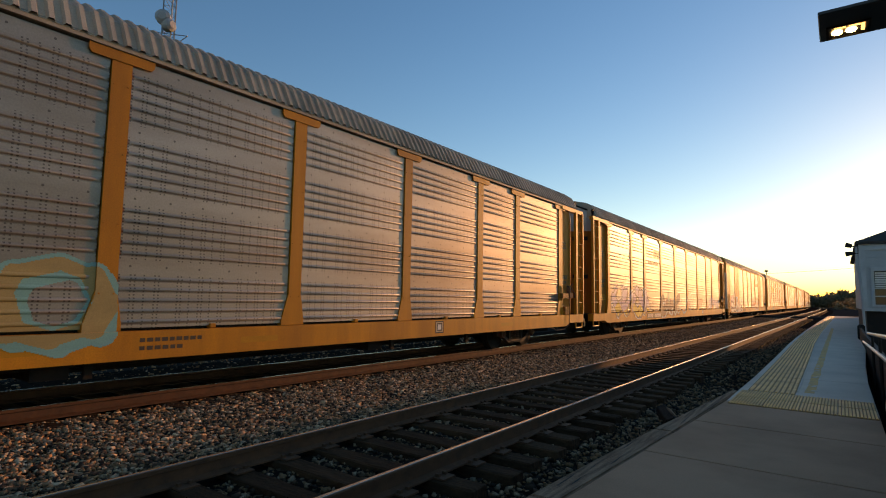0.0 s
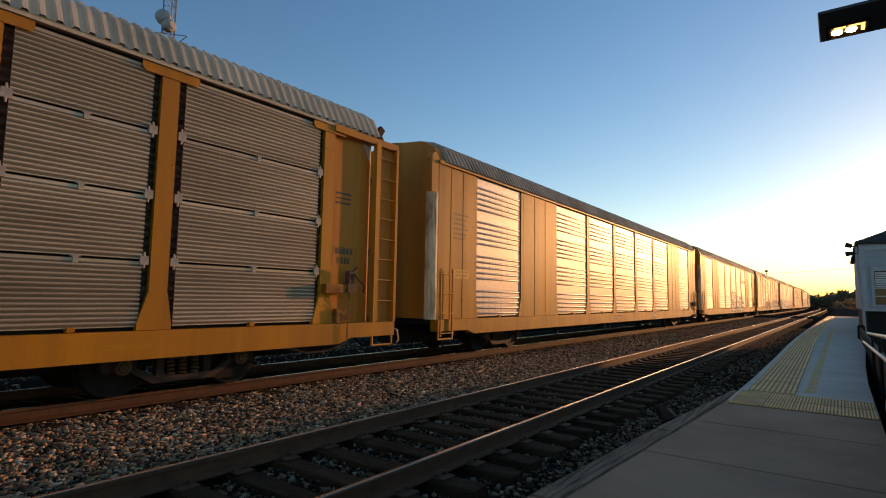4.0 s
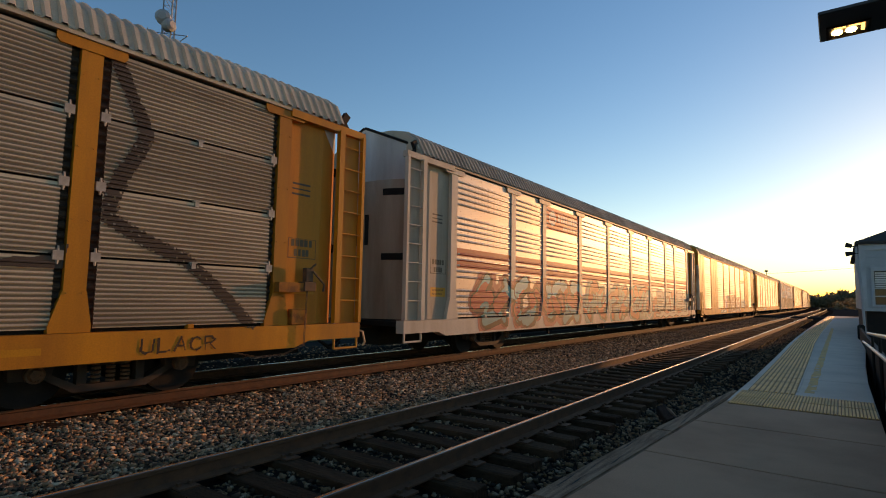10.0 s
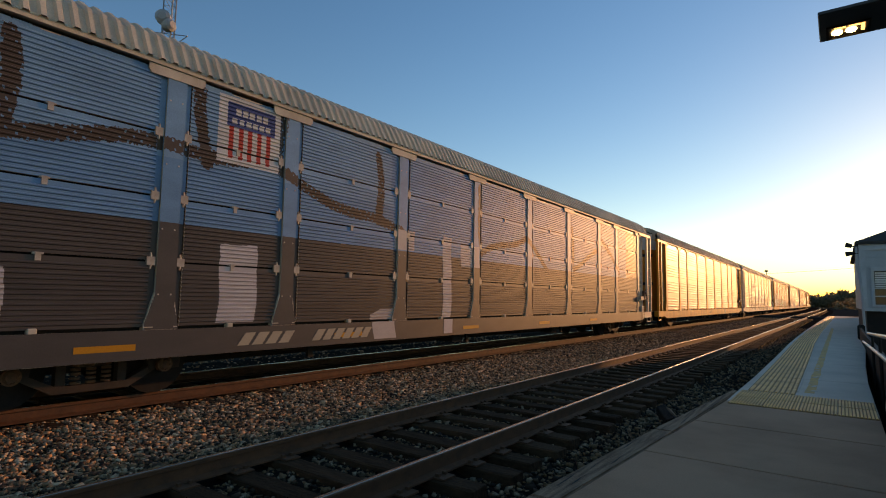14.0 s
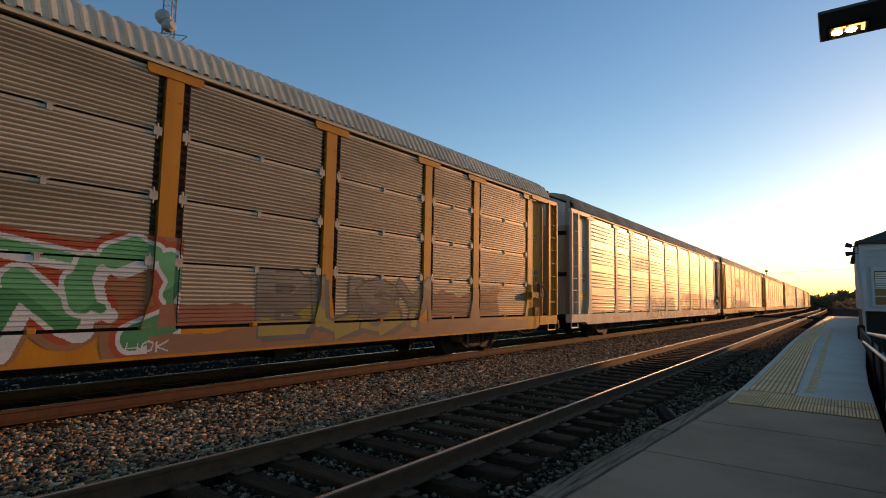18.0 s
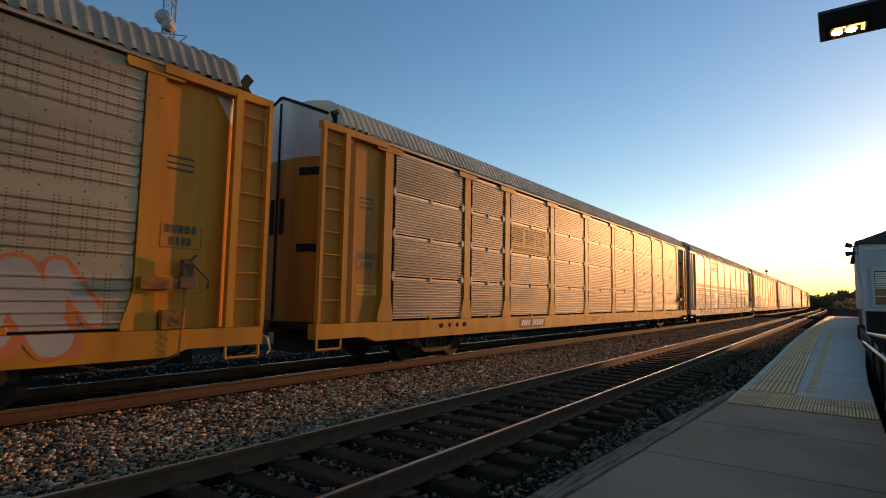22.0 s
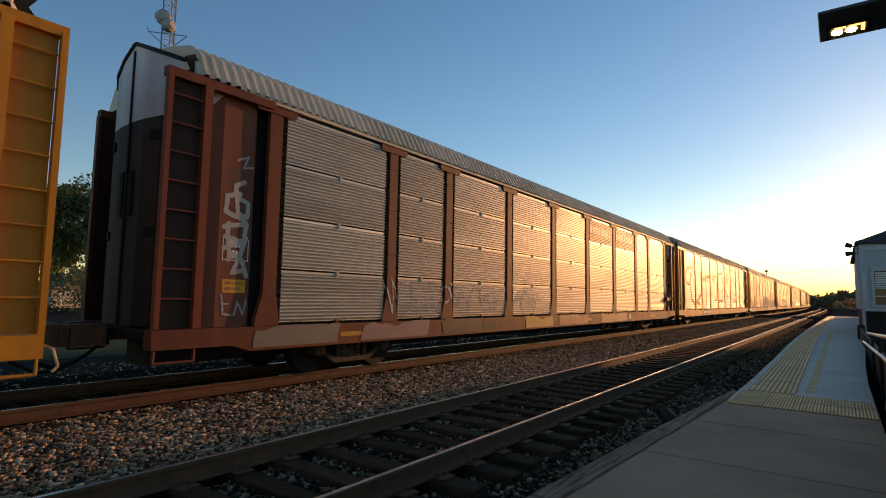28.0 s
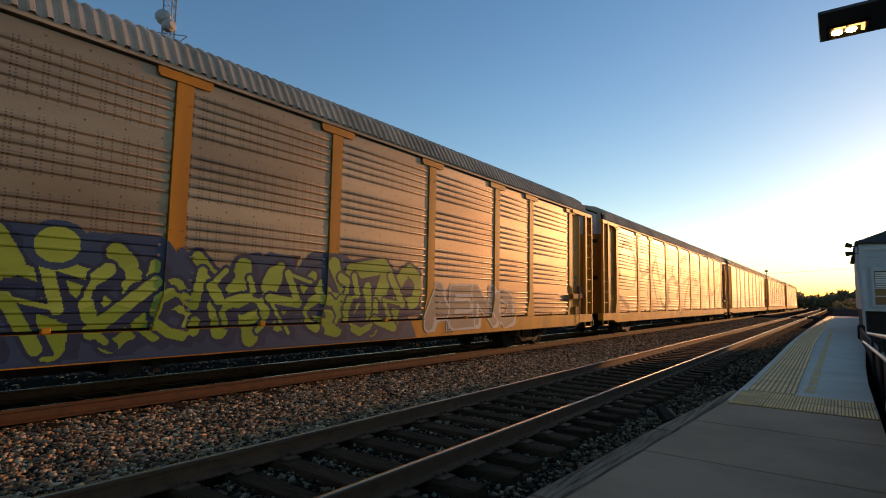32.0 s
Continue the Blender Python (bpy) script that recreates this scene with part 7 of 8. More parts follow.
stroke(26, [[(5.60, 1.63), (5.64, 1.39)], [(5.92, 1.84), (5.93, 1.51), (6.06, 1.18), (6.18, 1.02)], [(7.07, 2.17), (7.16, 1.63), (7.3, 1.49), (7.05, 1.0)], [(7.3, 1.49), (7.59, 1.22), (7.32, 0.95)], [(7.49, 1.87), (8.01, 1.75), (8.41, 1.46), (8.26, 1.31), (7.73, 1.22)], [(8.48, 1.76), (9.08, 1.68), (9.09, 1.11), (8.35, 1.02), (7.81, 1.22)],
            [(9.28, 2.26), (9.34, 1.68), (9.54, 1.32), (9.19, 0.96)], [(9.52, 1.95), (10.01, 1.59), (9.63, 1.16)], [(10.11, 1.48), (10.72, 1.72), (11.28, 1.56), (11.17, 1.21), (10.22, 1.10)], [(11.99, 2.0), (12.12, 0.96)], [(4.94, 0.95), (5.34, 1.58), (4.95, 1.68), (5.13, 1.85), (5.69, 1.95), (5.91, 2.13)]], 0.032, INK, "black letter outlines")
number_board(26, -7.0, -4.6, False)
piece(27, -11.9, -4.1, 0.98, 1.85, 271, [(0.44, 0.40, 0.34), (0.50, 0.44, 0.30)], (0.42, 0.30, 0.22), None, (0.34, 0.28, 0.16), label="faded pastel block letters", thick=0.24)
patch(27, -4.0, 3.9, 0.58, 1.95, (0.025, 0.05, 0.10), 39, 0.10, label="dark blue painted ground")
for a, b, c in ((-2.6, -2.0, 2.2), (0.3, 0.8, 2.1), (3.1, 3.8, 1.75)):
    patch(27, a, b, c - 0.55, c, (0.05, 0.028, 0.02), 40, 0.08, label="dark brown shape")
piece(27, -4.0, 4.0, 0.6, 2.2, 272, [(0.22, 0.30, 0.03), (0.32, 0.40, 0.06), (0.28, 0.35, 0.05)], (0.02, 0.03, 0.07), None, (0.03, 0.055, 0.11), label="lime green interlocking forms on dark blue", thick=0.15, aspect=0.72)
piece(27, -3.6, 3.6, 0.66, 1.95, 277, [(0.24, 0.33, 0.04), (0.34, 0.42, 0.07)], (0.02, 0.03, 0.07), label="lime green blades over the forms", thick=0.10, aspect=0.8)
rings(27, -2.85, 1.98, [(0.34, 0.30, (0.03, 0.055, 0.11)), (0.24, 0.22, (0.32, 0.40, 0.06))], "round lime head")
piece(27, 4.05, 8.2, 0.64, 1.9, 273, [(0.36, 0.26, 0.19)], (0.60, 0.53, 0.48), label="brown letters with white outlines", thick=0.24, text="AENO", square=False, taper=0.08)
number_board(27, -6.9, -4.5, False)
tag_lines(28, -11.9, 12.0, 1.0, 4.3, 281, (0.16, 0.09, 0.06), 0.07, "huge dark letters across the panels", 0.9)
for k, y in enumerate((-10.5, -3.0, 6.0)):
    tag_lines(29, y, y + 3.0, 1.0, 1.8, 291 + k, (0.40, 0.34, 0.30), 0.08)
words(7, "TRI", 12.35, 2.58, 0.27, (0.03, 0.03, 0.03))
words(2, "TRI", 12.45, 2.42, 0.17, (0.60, 0.56, 0.50))
for y in (-11.3, -9.0):
    plate(18, y, y + 0.95, 1.10, 1.80, CLEAR, [(0.0, 1.0, 0.0, 0.8, (0.42, 0.20, 0.09), "oval"), (0.06, 0.94, 0.5, 1.0, (0.46, 0.44, 0.42), "oval"), (0.2, 0.8, 0.28, 0.48, BROWN)], "faded orange and grey oval emblem", "emblem")

# ---- ground, ballast and platform ----
bm = bmesh.new()
bm.faces.new([bm.verts.new(c) for c in ((-2500, -2500, -0.42), (2500, -2500, -0.42), (2500, 2500, -0.42), (-2500, 2500, -0.42))])
solid("ground", bm, M_GROUND, "dark gravelly ground out to the horizon", "ground", kind="structure")
bm = bmesh.new()
prism(bm, [(-300, -100), (-17, -100), (-17, 150), (-40, 400), (-300, 400)], 2, -0.43, -0.40)
solid("grass_verge", bm, M_GRASS, "rough grass beyond the tracks", "grass", kind="structure")
bm = bmesh.new()
prism(bm, [(-80, 18.6), (-28, 10.5), (-28, 13.0), (-80, 24.0)], 2, -0.41, -0.39)
solid("gravel_drive", bm, M_GROUND, "dark gravel drive through the grass", "drive", kind="structure")
# near-black bed: the shade between loose stones is in its colour
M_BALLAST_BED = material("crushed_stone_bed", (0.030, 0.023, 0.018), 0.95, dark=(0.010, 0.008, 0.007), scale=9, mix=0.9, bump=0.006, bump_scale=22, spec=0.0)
bm = bmesh.new()
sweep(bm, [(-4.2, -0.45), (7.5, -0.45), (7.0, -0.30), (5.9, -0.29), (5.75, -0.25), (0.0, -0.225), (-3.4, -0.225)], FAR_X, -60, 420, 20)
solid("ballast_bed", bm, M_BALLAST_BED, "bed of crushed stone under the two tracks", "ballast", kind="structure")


def stone_material(name, value):
    m = bpy.data.materials.new(name)
    m.use_nodes = True
    t = m.node_tree
    b = t.nodes["Principled BSDF"]
    b.inputs["Roughness"].default_value = 0.85
    b.inputs["Specular IOR Level"].default_value = 0.2
    g = t.nodes.new("ShaderNodeNewGeometry")
    r = t.nodes.new("ShaderNodeValToRGB")
    e = r.color_ramp.elements
    e[0].color, e[1].color = (0.03, 0.022, 0.016, 1), (0.90, 0.62, 0.37, 1)
    for p, c in ((0.25, (0.09, 0.06, 0.04, 1)), (0.5, (0.34, 0.20, 0.105, 1)), (0.70, (0.56, 0.29, 0.13, 1)), (0.85, (0.52, 0.38, 0.25, 1))):
        e.new(p).color = c
    t.links.new(g.outputs["Random Per Island"], r.inputs[0])
    n = t.nodes.new("ShaderNodeTexNoise")
    n.inputs["Scale"].default_value, n.inputs["Detail"].default_value = 45.0, 4.0
    mx = t.nodes.new("ShaderNodeMix")
    mx.data_type, mx.blend_type = "RGBA", "MULTIPLY"
    mx.inputs[0].default_value = 0.6
    t.links.new(r.outputs[0], mx.inputs[6])
    t.links.new(n.outputs[0], mx.inputs[7])
    gain = t.nodes.new("ShaderNodeHueSaturation")
    gain.inputs["Value"].default_value = value
    t.links.new(mx.outputs[2], gain.inputs["Color"])
    t.links.new(gain.outputs[0], b.inputs["Base Color"])
    bp = t.nodes.new("ShaderNodeBump")
    bp.inputs["Distance"].default_value = 0.006
    t.links.new(n.outputs[0], bp.inputs["Height"])
    t.links.new(bp.outputs[0], b.inputs["Normal"])
    return m


M_STONE = stone_material("crushed_stone", 1.3)
# the same stone at a lower value, for the shade round the near track
M_STONE_SHADED = stone_material("shaded_crushed_stone", 0.75)
# one broken stone: a block with chipped corners
bm = bmesh.new()
box(bm, -0.75, 0.75, -0.75, 0.75, -0.75, 0.75)
bmesh.ops.triangulate(bm, faces=bm.faces[:])
CHIP_V = np.array([v.co[:] for v in bm.verts])
CHIP_F = np.array([[v.index for v in f.verts] for f in bm.faces])
bm.free()


def scatter(name, label, zones, seed, mat):
    """Loose stones: zones of (x0, x1, y0, y1, per square metre, z)."""
    rng = np.random.default_rng(seed)
    P, S = [], []
    for x0, x1, y0, y1, dens, z in zones:
        n = int((x1 - x0) * (y1 - y0) * dens)
        p = np.stack([rng.uniform(x0, x1, n), rng.uniform(y0, y1, n), z + rng.uniform(-0.030, 0.020, n)], 1)
        P.append(p)
        S.append(rng.gamma(6.0, 0.0027, n) + 0.004)
    P, S = np.concatenate(P), np.concatenate(S)
    n = len(P)
    shape = np.stack([rng.uniform(0.9, 1.7, n), rng.uniform(0.6, 1.0, n), rng.uniform(0.4, 0.85, n)], 1)
    rough = rng.uniform(0.45, 1.35, (n, len(CHIP_V), 3))
    v = CHIP_V[None] * rough * shape[:, None] * S[:, None, None]
    a, b = rng.uniform(0, 2 * np.pi, n), rng.uniform(-1.2, 1.2, n)
    ca, sa, cb, sb = np.cos(a), np.sin(a), np.cos(b), np.sin(b)
    y1_, z1_ = v[..., 1] * cb[:, None] - v[..., 2] * sb[:, None], v[..., 1] * sb[:, None] + v[..., 2] * cb[:, None]
    x2_, y2_ = v[..., 0] * ca[:, None] - y1_ * sa[:, None], v[..., 0] * sa[:, None] + y1_ * ca[:, None]
    v = np.stack([x2_, y2_, z1_], -1) + P[:, None]
    f = (CHIP_F[None] + (np.arange(n) * len(CHIP_V))[:, None, None]).reshape(-1, 3)
    me = bpy.data.meshes.new(name)
    me.vertices.add(v.shape[0] * v.shape[1])
    me.vertices.foreach_set("co", v.reshape(-1).astype(np.float32))
    me.loops.add(f.size)
    me.loops.foreach_set("vertex_index", f.reshape(-1).astype(np.int32))
    me.polygons.add(len(f))
    me.polygons.foreach_set("loop_start", np.arange(0, f.size, 3, dtype=np.int32))
    me.update(calc_edges=True)
    me.materials.append(mat)
    return tagged(new(name, me), label, "ballast", kind="stuff")


scatter("ballast_stones", "loose tan and grey crushed stone between the tracks", [
    (-7.95, -4.70, 0.8, 8.0, 1800, -0.205), (-7.95, -4.70, 8.0, 14.0, 1100, -0.205), (-7.95, -4.70, 14.0, 22.0, 560, -0.205), (-7.95, -4.70, 22.0, 45.0, 260, -0.205), (-7.95, -4.70, 45.0, 71.0, 110, -0.205),
    (-7.95, -4.70, -8.0, 0.8, 130, -0.205), (-14.0, -10.2, 1.0, 22.0, 60, -0.235)], 5, M_STONE)
scatter("sooty_ballast_stones", "crushed stone darkened for shade between the ties and beside the platform", [
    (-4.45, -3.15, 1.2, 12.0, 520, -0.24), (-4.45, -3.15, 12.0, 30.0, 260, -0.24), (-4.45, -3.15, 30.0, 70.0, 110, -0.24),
    (-2.95, -1.62, 2.0, 12.0, 600, -0.285), (-2.95, -1.40, 12.0, 45.0, 240, -0.285), (-4.45, -3.15, -8.0, 1.2, 90, -0.24), (-2.95, -1.62, -8.0, 2.0, 110, -0.285)], 6, M_STONE_SHADED)
railway(NEAR_X, "empty railway track with weathered ties beside the platform", 420, 190, -14.7)
railway(FAR_X, "railway track with rusty rails under the passing train", 900, 160, -14.6)

platform = thing("platform", (0, 0, 0), "low concrete station platform in evening shade", "platform")
tagged(platform, kind="structure")


def edge_x(y):
    pts = [(-6, -1.44), (3.2, -1.44), (7.5, -1.22), (8.8, -1.20), (15, -1.27), (21, -1.36), (30, -1.38), (70, -1.14)]
    for (a, xa), (b, xb) in zip(pts, pts[1:]):
        if a <= y <= b:
            return xa + (xb - xa) * (y - a) / (b - a)
    return pts[-1][1]


def right_x(y):
    return 0.30 if y < 12 else 0.30 + (y - 12) * 0.0292


bm = bmesh.new()
out = [(-6.0, 0), (3.2, 0), (7.5, 0), (8.8, 0), (15, 0), (21, 0), (30, 0), (70, 0)]
prism(bm, [(right_x(y), y) for y in (-6, 12, 70)] + [(edge_x(y), y) for y, _ in reversed(out)], 2, -0.42, 0.170)
part("platform_base", bm, M_CONCRETE, platform, "concrete body of the platform")
y = -5.95
while y < 69:
    d = 1.52 if y < 7.4 else 3.05
    y1 = min(y + d, 70)
    bm = bmesh.new()
    prism(bm, [(edge_x(y + .01) + .002, y + 0.014), (right_x(y) - .002, y + 0.014), (right_x(y1) - .002, y1 - 0.014), (edge_x(y1 - .01) + .002, y1 - 0.014)], 2, 0.171, 0.2)
    bmesh.ops.bevel(bm, geom=[e for e in bm.edges if abs(e.verts[0].co.z - 0.2) < 1e-4 and abs(e.verts[1].co.z - 0.2) < 1e-4], offset=0.005, segments=1, affect="EDGES")
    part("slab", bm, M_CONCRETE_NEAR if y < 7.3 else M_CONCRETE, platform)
    if y < 24:
        bm = bmesh.new()
        box(bm, edge_x(y1) + 0.01, right_x(y1) - 0.01, y1 - 0.0135, y1 + 0.0135, 0.1705, 0.176)
        part("joint", bm, M_BLACK, platform, "dark joint filler")
    y += d
for a, b in ((-6.0, -2.8), (-2.78, 0.4), (0.42, 3.18), (3.2, 5.55), (5.57, 8.72)):
    bm = bmesh.new()
    wo = lambda q: edge_x(q) - (0.205 if q < 5.6 else 0.205 - 0.11 * (q - 5.6) / 3.1)
    prism(bm, [(wo(a), a), (edge_x(a) - 0.016, a), (edge_x(b) - 0.016, b), (wo(b), b)], 2, -0.12, 0.196)
    bmesh.ops.bevel(bm, geom=bm.edges[:], offset=0.012, segments=2, affect="EDGES")
    beam = part("edge_timber", bm, M_TIMBER, platform, "weathered edge timber")
    rnd = random.Random(int(a * 10))
    for k in range(5 if a > 0 else 0):
        q, r = rnd.uniform(a + 0.2, b - 0.7), rnd.uniform(0.25, 0.6)
        x, u = edge_x(q) - rnd.uniform(0.05, 0.16), rnd.uniform(0.003, 0.006)
        bm = bmesh.new()
        prism(bm, [(x, q), (x + u, q + r * 0.3), (x - 0.008 + u, q + r * 0.7), (x + 0.004, q + r), (x - u, q + r * 0.6), (x - u, q + r * 0.3)], 2, 0.194, 0.1972)
        part("crack", bm, M_BLACK, beam, "dark drying crack")


def tactile(w, d, bars):
    bm = bmesh.new()
    box(bm, -w / 2, w / 2, -d / 2, d / 2, 0.2, 0.206)
    base = len(bm.faces)
    for k in range(bars):
        x = -w / 2 + w * (k + 0.5) / bars
        b = min(0.021, 0.36 * w / bars)
        prism(bm, [(x - b, 0.206), (x + b, 0.206), (x + b * 0.7, 0.214), (x - b * 0.7, 0.214)], 1, -d / 2 + 0.012, d / 2 - 0.012)
    bm.faces.ensure_lookup_table()
    for f in bm.faces[base:]:
        f.material_index = 1
    return mesh("tactile_tile", bm, [M_GROOVE, M_TACTILE])


T_LONG, T_CROSS = tactile(0.56, 0.60, 9), tactile(0.36, 0.61, 11)
for k in range(97):
    yy = 9.10 + k * 0.61
    part("tactile_tile", T_LONG, None, platform, at=pose(edge_x(yy) + 0.375, yy, 0, 0, 0, math.degrees(math.atan(-(edge_x(yy + .5) - edge_x(yy - .5))))))
for r in range(2):
    for k in range(4):
        part("tactile_tile", T_CROSS, None, platform, at=(-0.99 + k * 0.365, 7.82 + r * 0.615, 0))
rng = random.Random(4)
M_LINE = material("worn_yellow_line", (0.86, 0.42, 0.09), 0.8, dark=(0.50, 0.30, 0.17), scale=5, mix=0.85)
yy = 9.15
while yy < 34:
    d = rng.uniform(0.22, 0.55)
    bm = bmesh.new()
    prism(bm, [(-0.45 + rng.uniform(-.01, .01), yy), (-0.34 + rng.uniform(-.01, .01), yy), (-0.34 + rng.uniform(-.01, .01), yy + d), (-0.45 + rng.uniform(-.01, .01), yy + d)], 2, 0.2, 0.2025)
    part("painted_line", bm, M_LINE, platform, "worn yellow safety line")
    if rng.random() < 0.5 and yy < 16:
        bm = bmesh.new()
        y0, x0 = yy + rng.uniform(0, .2), -0.43 + rng.uniform(-.02, .05)
        prism(bm, [(x0, y0), (x0 + rng.uniform(.05, .10), y0 + .02), (x0 + rng.uniform(.04, .09), y0 + rng.uniform(.08, .2)), (x0 + .01, y0 + rng.uniform(.08, .2))], 2, 0.2026, 0.2045)
        part("paint_flake", bm, M_CONCRETE, platform, "pale bare flake in the line")
    yy += d + (0.0 if rng.random() < 0.7 else rng.uniform(0.02, 0.12))
# pale mortar strip along the inner side of the tactile tiles
yy = 9.12
while yy < 64:
    d = 2.44
    x0, x1 = edge_x(yy) + 0.66, edge_x(yy + d) + 0.66
    bm = bmesh.new()
    prism(bm, [(x0, yy), (x0 + 0.022, yy), (x1 + 0.022, yy + d - 0.01), (x1, yy + d - 0.01)], 2, 0.2, 0.208)
    part("tile_edging", bm, M_CONCRETE, platform, "pale strip beside the tactile tiles")
    yy += d
# split wood and dry stalks among the stones beside the platform
M_LOG = material("dark_split_wood", (0.05, 0.03, 0.02), 0.9, dark=(0.016, 0.01, 0.007), scale=6, mix=0.8, bump=0.01, bump_scale=40, stretch=(6, 0.6, 6), spec=0.1)
log = thing("broken_timber", pose(-2.10, 8.35, -0.30, 2, 3, 24), "dark broken timber end lying on the ballast", "timber")
bm = bmesh.new()
prism(bm, [(-0.09, 0.0), (0.10, 0.01), (0.11, 0.11), (0.03, 0.16), (-0.08, 0.12)], 1, -0.34, 0.30)
for v in bm.verts:
    v.co.y += 0.22 * v.co.x + (0.12 if v.co.z > 0.1 else 0.0) * (1 if v.co.y > 0 else -0.5)
bmesh.ops.bevel(bm, geom=bm.edges[:], offset=0.012, segments=1, affect="EDGES")
part("log", bm, M_LOG, log, "weathered split wood")
bm = bmesh.new()
prism(bm, [(0.02, 0.162), (0.09, 0.118), (0.095, 0.135), (0.03, 0.178)], 1, -0.22, 0.16)
part("splinter", bm, M_TIMBER, log, "pale splinter")
tuft = thing("dry_stalks", (-2.02, 6.75, -0.24), "dry grass stalks beside the platform edge", "dry grass")
for k in range(14):
    bm = bmesh.new()
    w, lean = rng.uniform(0, 6.28), rng.uniform(0.08, 0.22)
    p = Vector((rng.uniform(-.06, .06), rng.uniform(-.12, .12), -0.02))
    q = p + Vector((math.cos(w) * lean, math.sin(w) * lean, rng.uniform(0.10, 0.22)))
    tube(bm, p, q, 0.005, 5, 0.002)
    part("stalk", bm, M_TIMBER, tuft)

# level crossing beyond the platform
bm = bmesh.new()
prism(bm, [(-12.5, 71.0), (4.0, 71.5), (4.0, 79.0), (-12.5, 78.5)], 2, -0.40, -0.03)
solid("crossing", bm, M_ASPHALT, "dark asphalt level crossing beyond the platform", "level crossing", kind="structure")
bm = bmesh.new()
prism(bm, [(2.2, 70.0), (90, 70.0), (90, 240), (-4.5, 215), (-1.2, 160), (-1.2, 79.5), (2.2, 79.5)], 2, -0.41, -0.39)
solid("forecourt", bm, M_ASPHALT, "dark asphalt forecourt beyond the platform", "asphalt", kind="structure")

# ---- ramp rail beside the platform ----
ramp = thing("ramp_handrail", (0.42, 0, 0), "galvanised two-pipe handrail beside the platform ramp", "handrail")
for (ya, za), (yb, zb) in (((2.0, 1.27), (14.0, 0.86)), ((2.0, 0.96), (17.6, 0.50))):
    bm = bmesh.new()
    tube(bm, (0, ya, za), (0, yb, zb), 0.026, 10)
    bmesh.ops.create_uvsphere(bm, u_segments=8, v_segments=6, radius=0.026, matrix=Matrix.Translation((0, yb, zb)))
    part("pipe", bm, M_PIPE, ramp)
for ya in (3.0, 5.4, 7.8, 10.2, 12.6):
    bm = bmesh.new()
    tube(bm, (0.02, ya, -0.42), (0.02, ya, 1.27 - (ya - 2) * 0.034), 0.022, 8)
    part("upright", bm, M_BLACK, ramp, "dark upright")
bm = bmesh.new()
box(bm, 0.50, 0.56, 1.5, 25.6, -0.42, 0.62)
solid("ramp_wall", bm, M_BLACK, "dark ramp wall beside the platform", "wall", kind="structure")
bm = bmesh.new()
pts = [(0.36, 7.2, 0.52), (0.345, 7.25, 0.40), (0.35, 7.1, 0.26), (0.36, 6.7, 0.22), (0.37, 6.4, 0.05)]
for p, q in zip(pts, pts[1:]):
    tube(bm, p, q, 0.02, 8)
solid("bent_pipe", bm, M_PIPE, "bent galvanised pipe end beside the platform", "pipe")

# ---- depot building ----
BX, BY0, BY1, BW = 0.66, 26.0, 38.3, 8.5
depot = thing("depot_building", (BX, BY0, 0), "blue-grey clapboard depot with a dark hipped roof", "building")
bm = bmesh.new()
box(bm, 0.12, BW, 0.12, BY1 - BY0, -0.42, 1.25)
part("lower_wall", bm, M_BLACK, depot, "dark lower wall")
bm = bmesh.new()
box(bm, 0.03, 0.40, 0.03, BY1 - BY0, 1.25, 3.72)
box(bm, 0.40, BW, BY1 - BY0 - 0.3, BY1 - BY0, 1.25, 3.72)
box(bm, 1.6, BW, 0.03, 0.40, 1.25, 3.72)
box(bm, 0.40, 1.6, 0.03, 0.40, 2.75, 3.72)
box(bm, 0.40, 1.6, 0.03, 0.40, 1.25, 1.45)
part("upper_wall", bm, M_CLAP, depot, "blue-grey upper wall")
bm = bmesh.new()
box(bm, 0.5, BW, 0.6, 0.7, 1.25, 3.7)
part("inner_wall", bm, M_BOX, depot, "dark interior behind the window")
bm = bmesh.new()
box(bm, 0.0, BW, -0.035, 0.02, 0, 0.125)
prism_me = mesh("clapboard", bm, M_CLAP)
for k in range(6):
    part("clapboard", prism_me, None, depot, at=pose(0, 0.03, 2.84 + k * 0.13, -3, 0, 0))
for nm, b0 in (("corner_board", (-0.02, 0.16, -0.03, 0.05, 1.25, 3.6)), ("sill_board", (-0.03, BW, -0.05, 0.05, 1.20, 1.32)), ("frieze_board", (-0.03, BW, -0.05, 0.04, 3.52, 3.74)),
               ("window_head", (0.30, 1.66, -0.06, 0.06, 2.72, 2.86)), ("window_jamb", (0.30, 0.38, -0.05, 0.06, 1.40, 2.73)), ("window_jamb", (1.58, 1.66, -0.05, 0.06, 1.40, 2.73)), ("window_sill", (0.28, 1.70, -0.09, 0.06, 1.36, 1.44))):
    bm = bmesh.new()
    box(bm, *b0)
    part(nm, bm, M_TRIM, depot, "pale blue trim")
window = part("window", bmesh.new(), M_TRIM, depot, "sash window with blinds")
bm = bmesh.new()
box(bm, 0.38, 1.58, 0.10, 0.115, 1.44, 2.72)
part("pane", bm, M_GLASS, window, "dark glass")
M_BLIND = material("white_blind_slat", (0.62, 0.62, 0.60), 0.6, scale=3, mix=0.2)
for k in range(7):
    bm = bmesh.new()
    box(bm, 0.42, 1.54, 0.062, 0.085, 2.10 + k * 0.085, 2.16 + k * 0.085)
    part("blind_slat", bm, M_BLIND, window)
for z in (2.06, 1.76):
    bm = bmesh.new()
    box(bm, 0.38, 1.58, 0.04, 0.10, z - 0.02, z + 0.02)
    part("glazing_bar", bm, M_TRIM, window)
bm = bmesh.new()
ov = 0.28
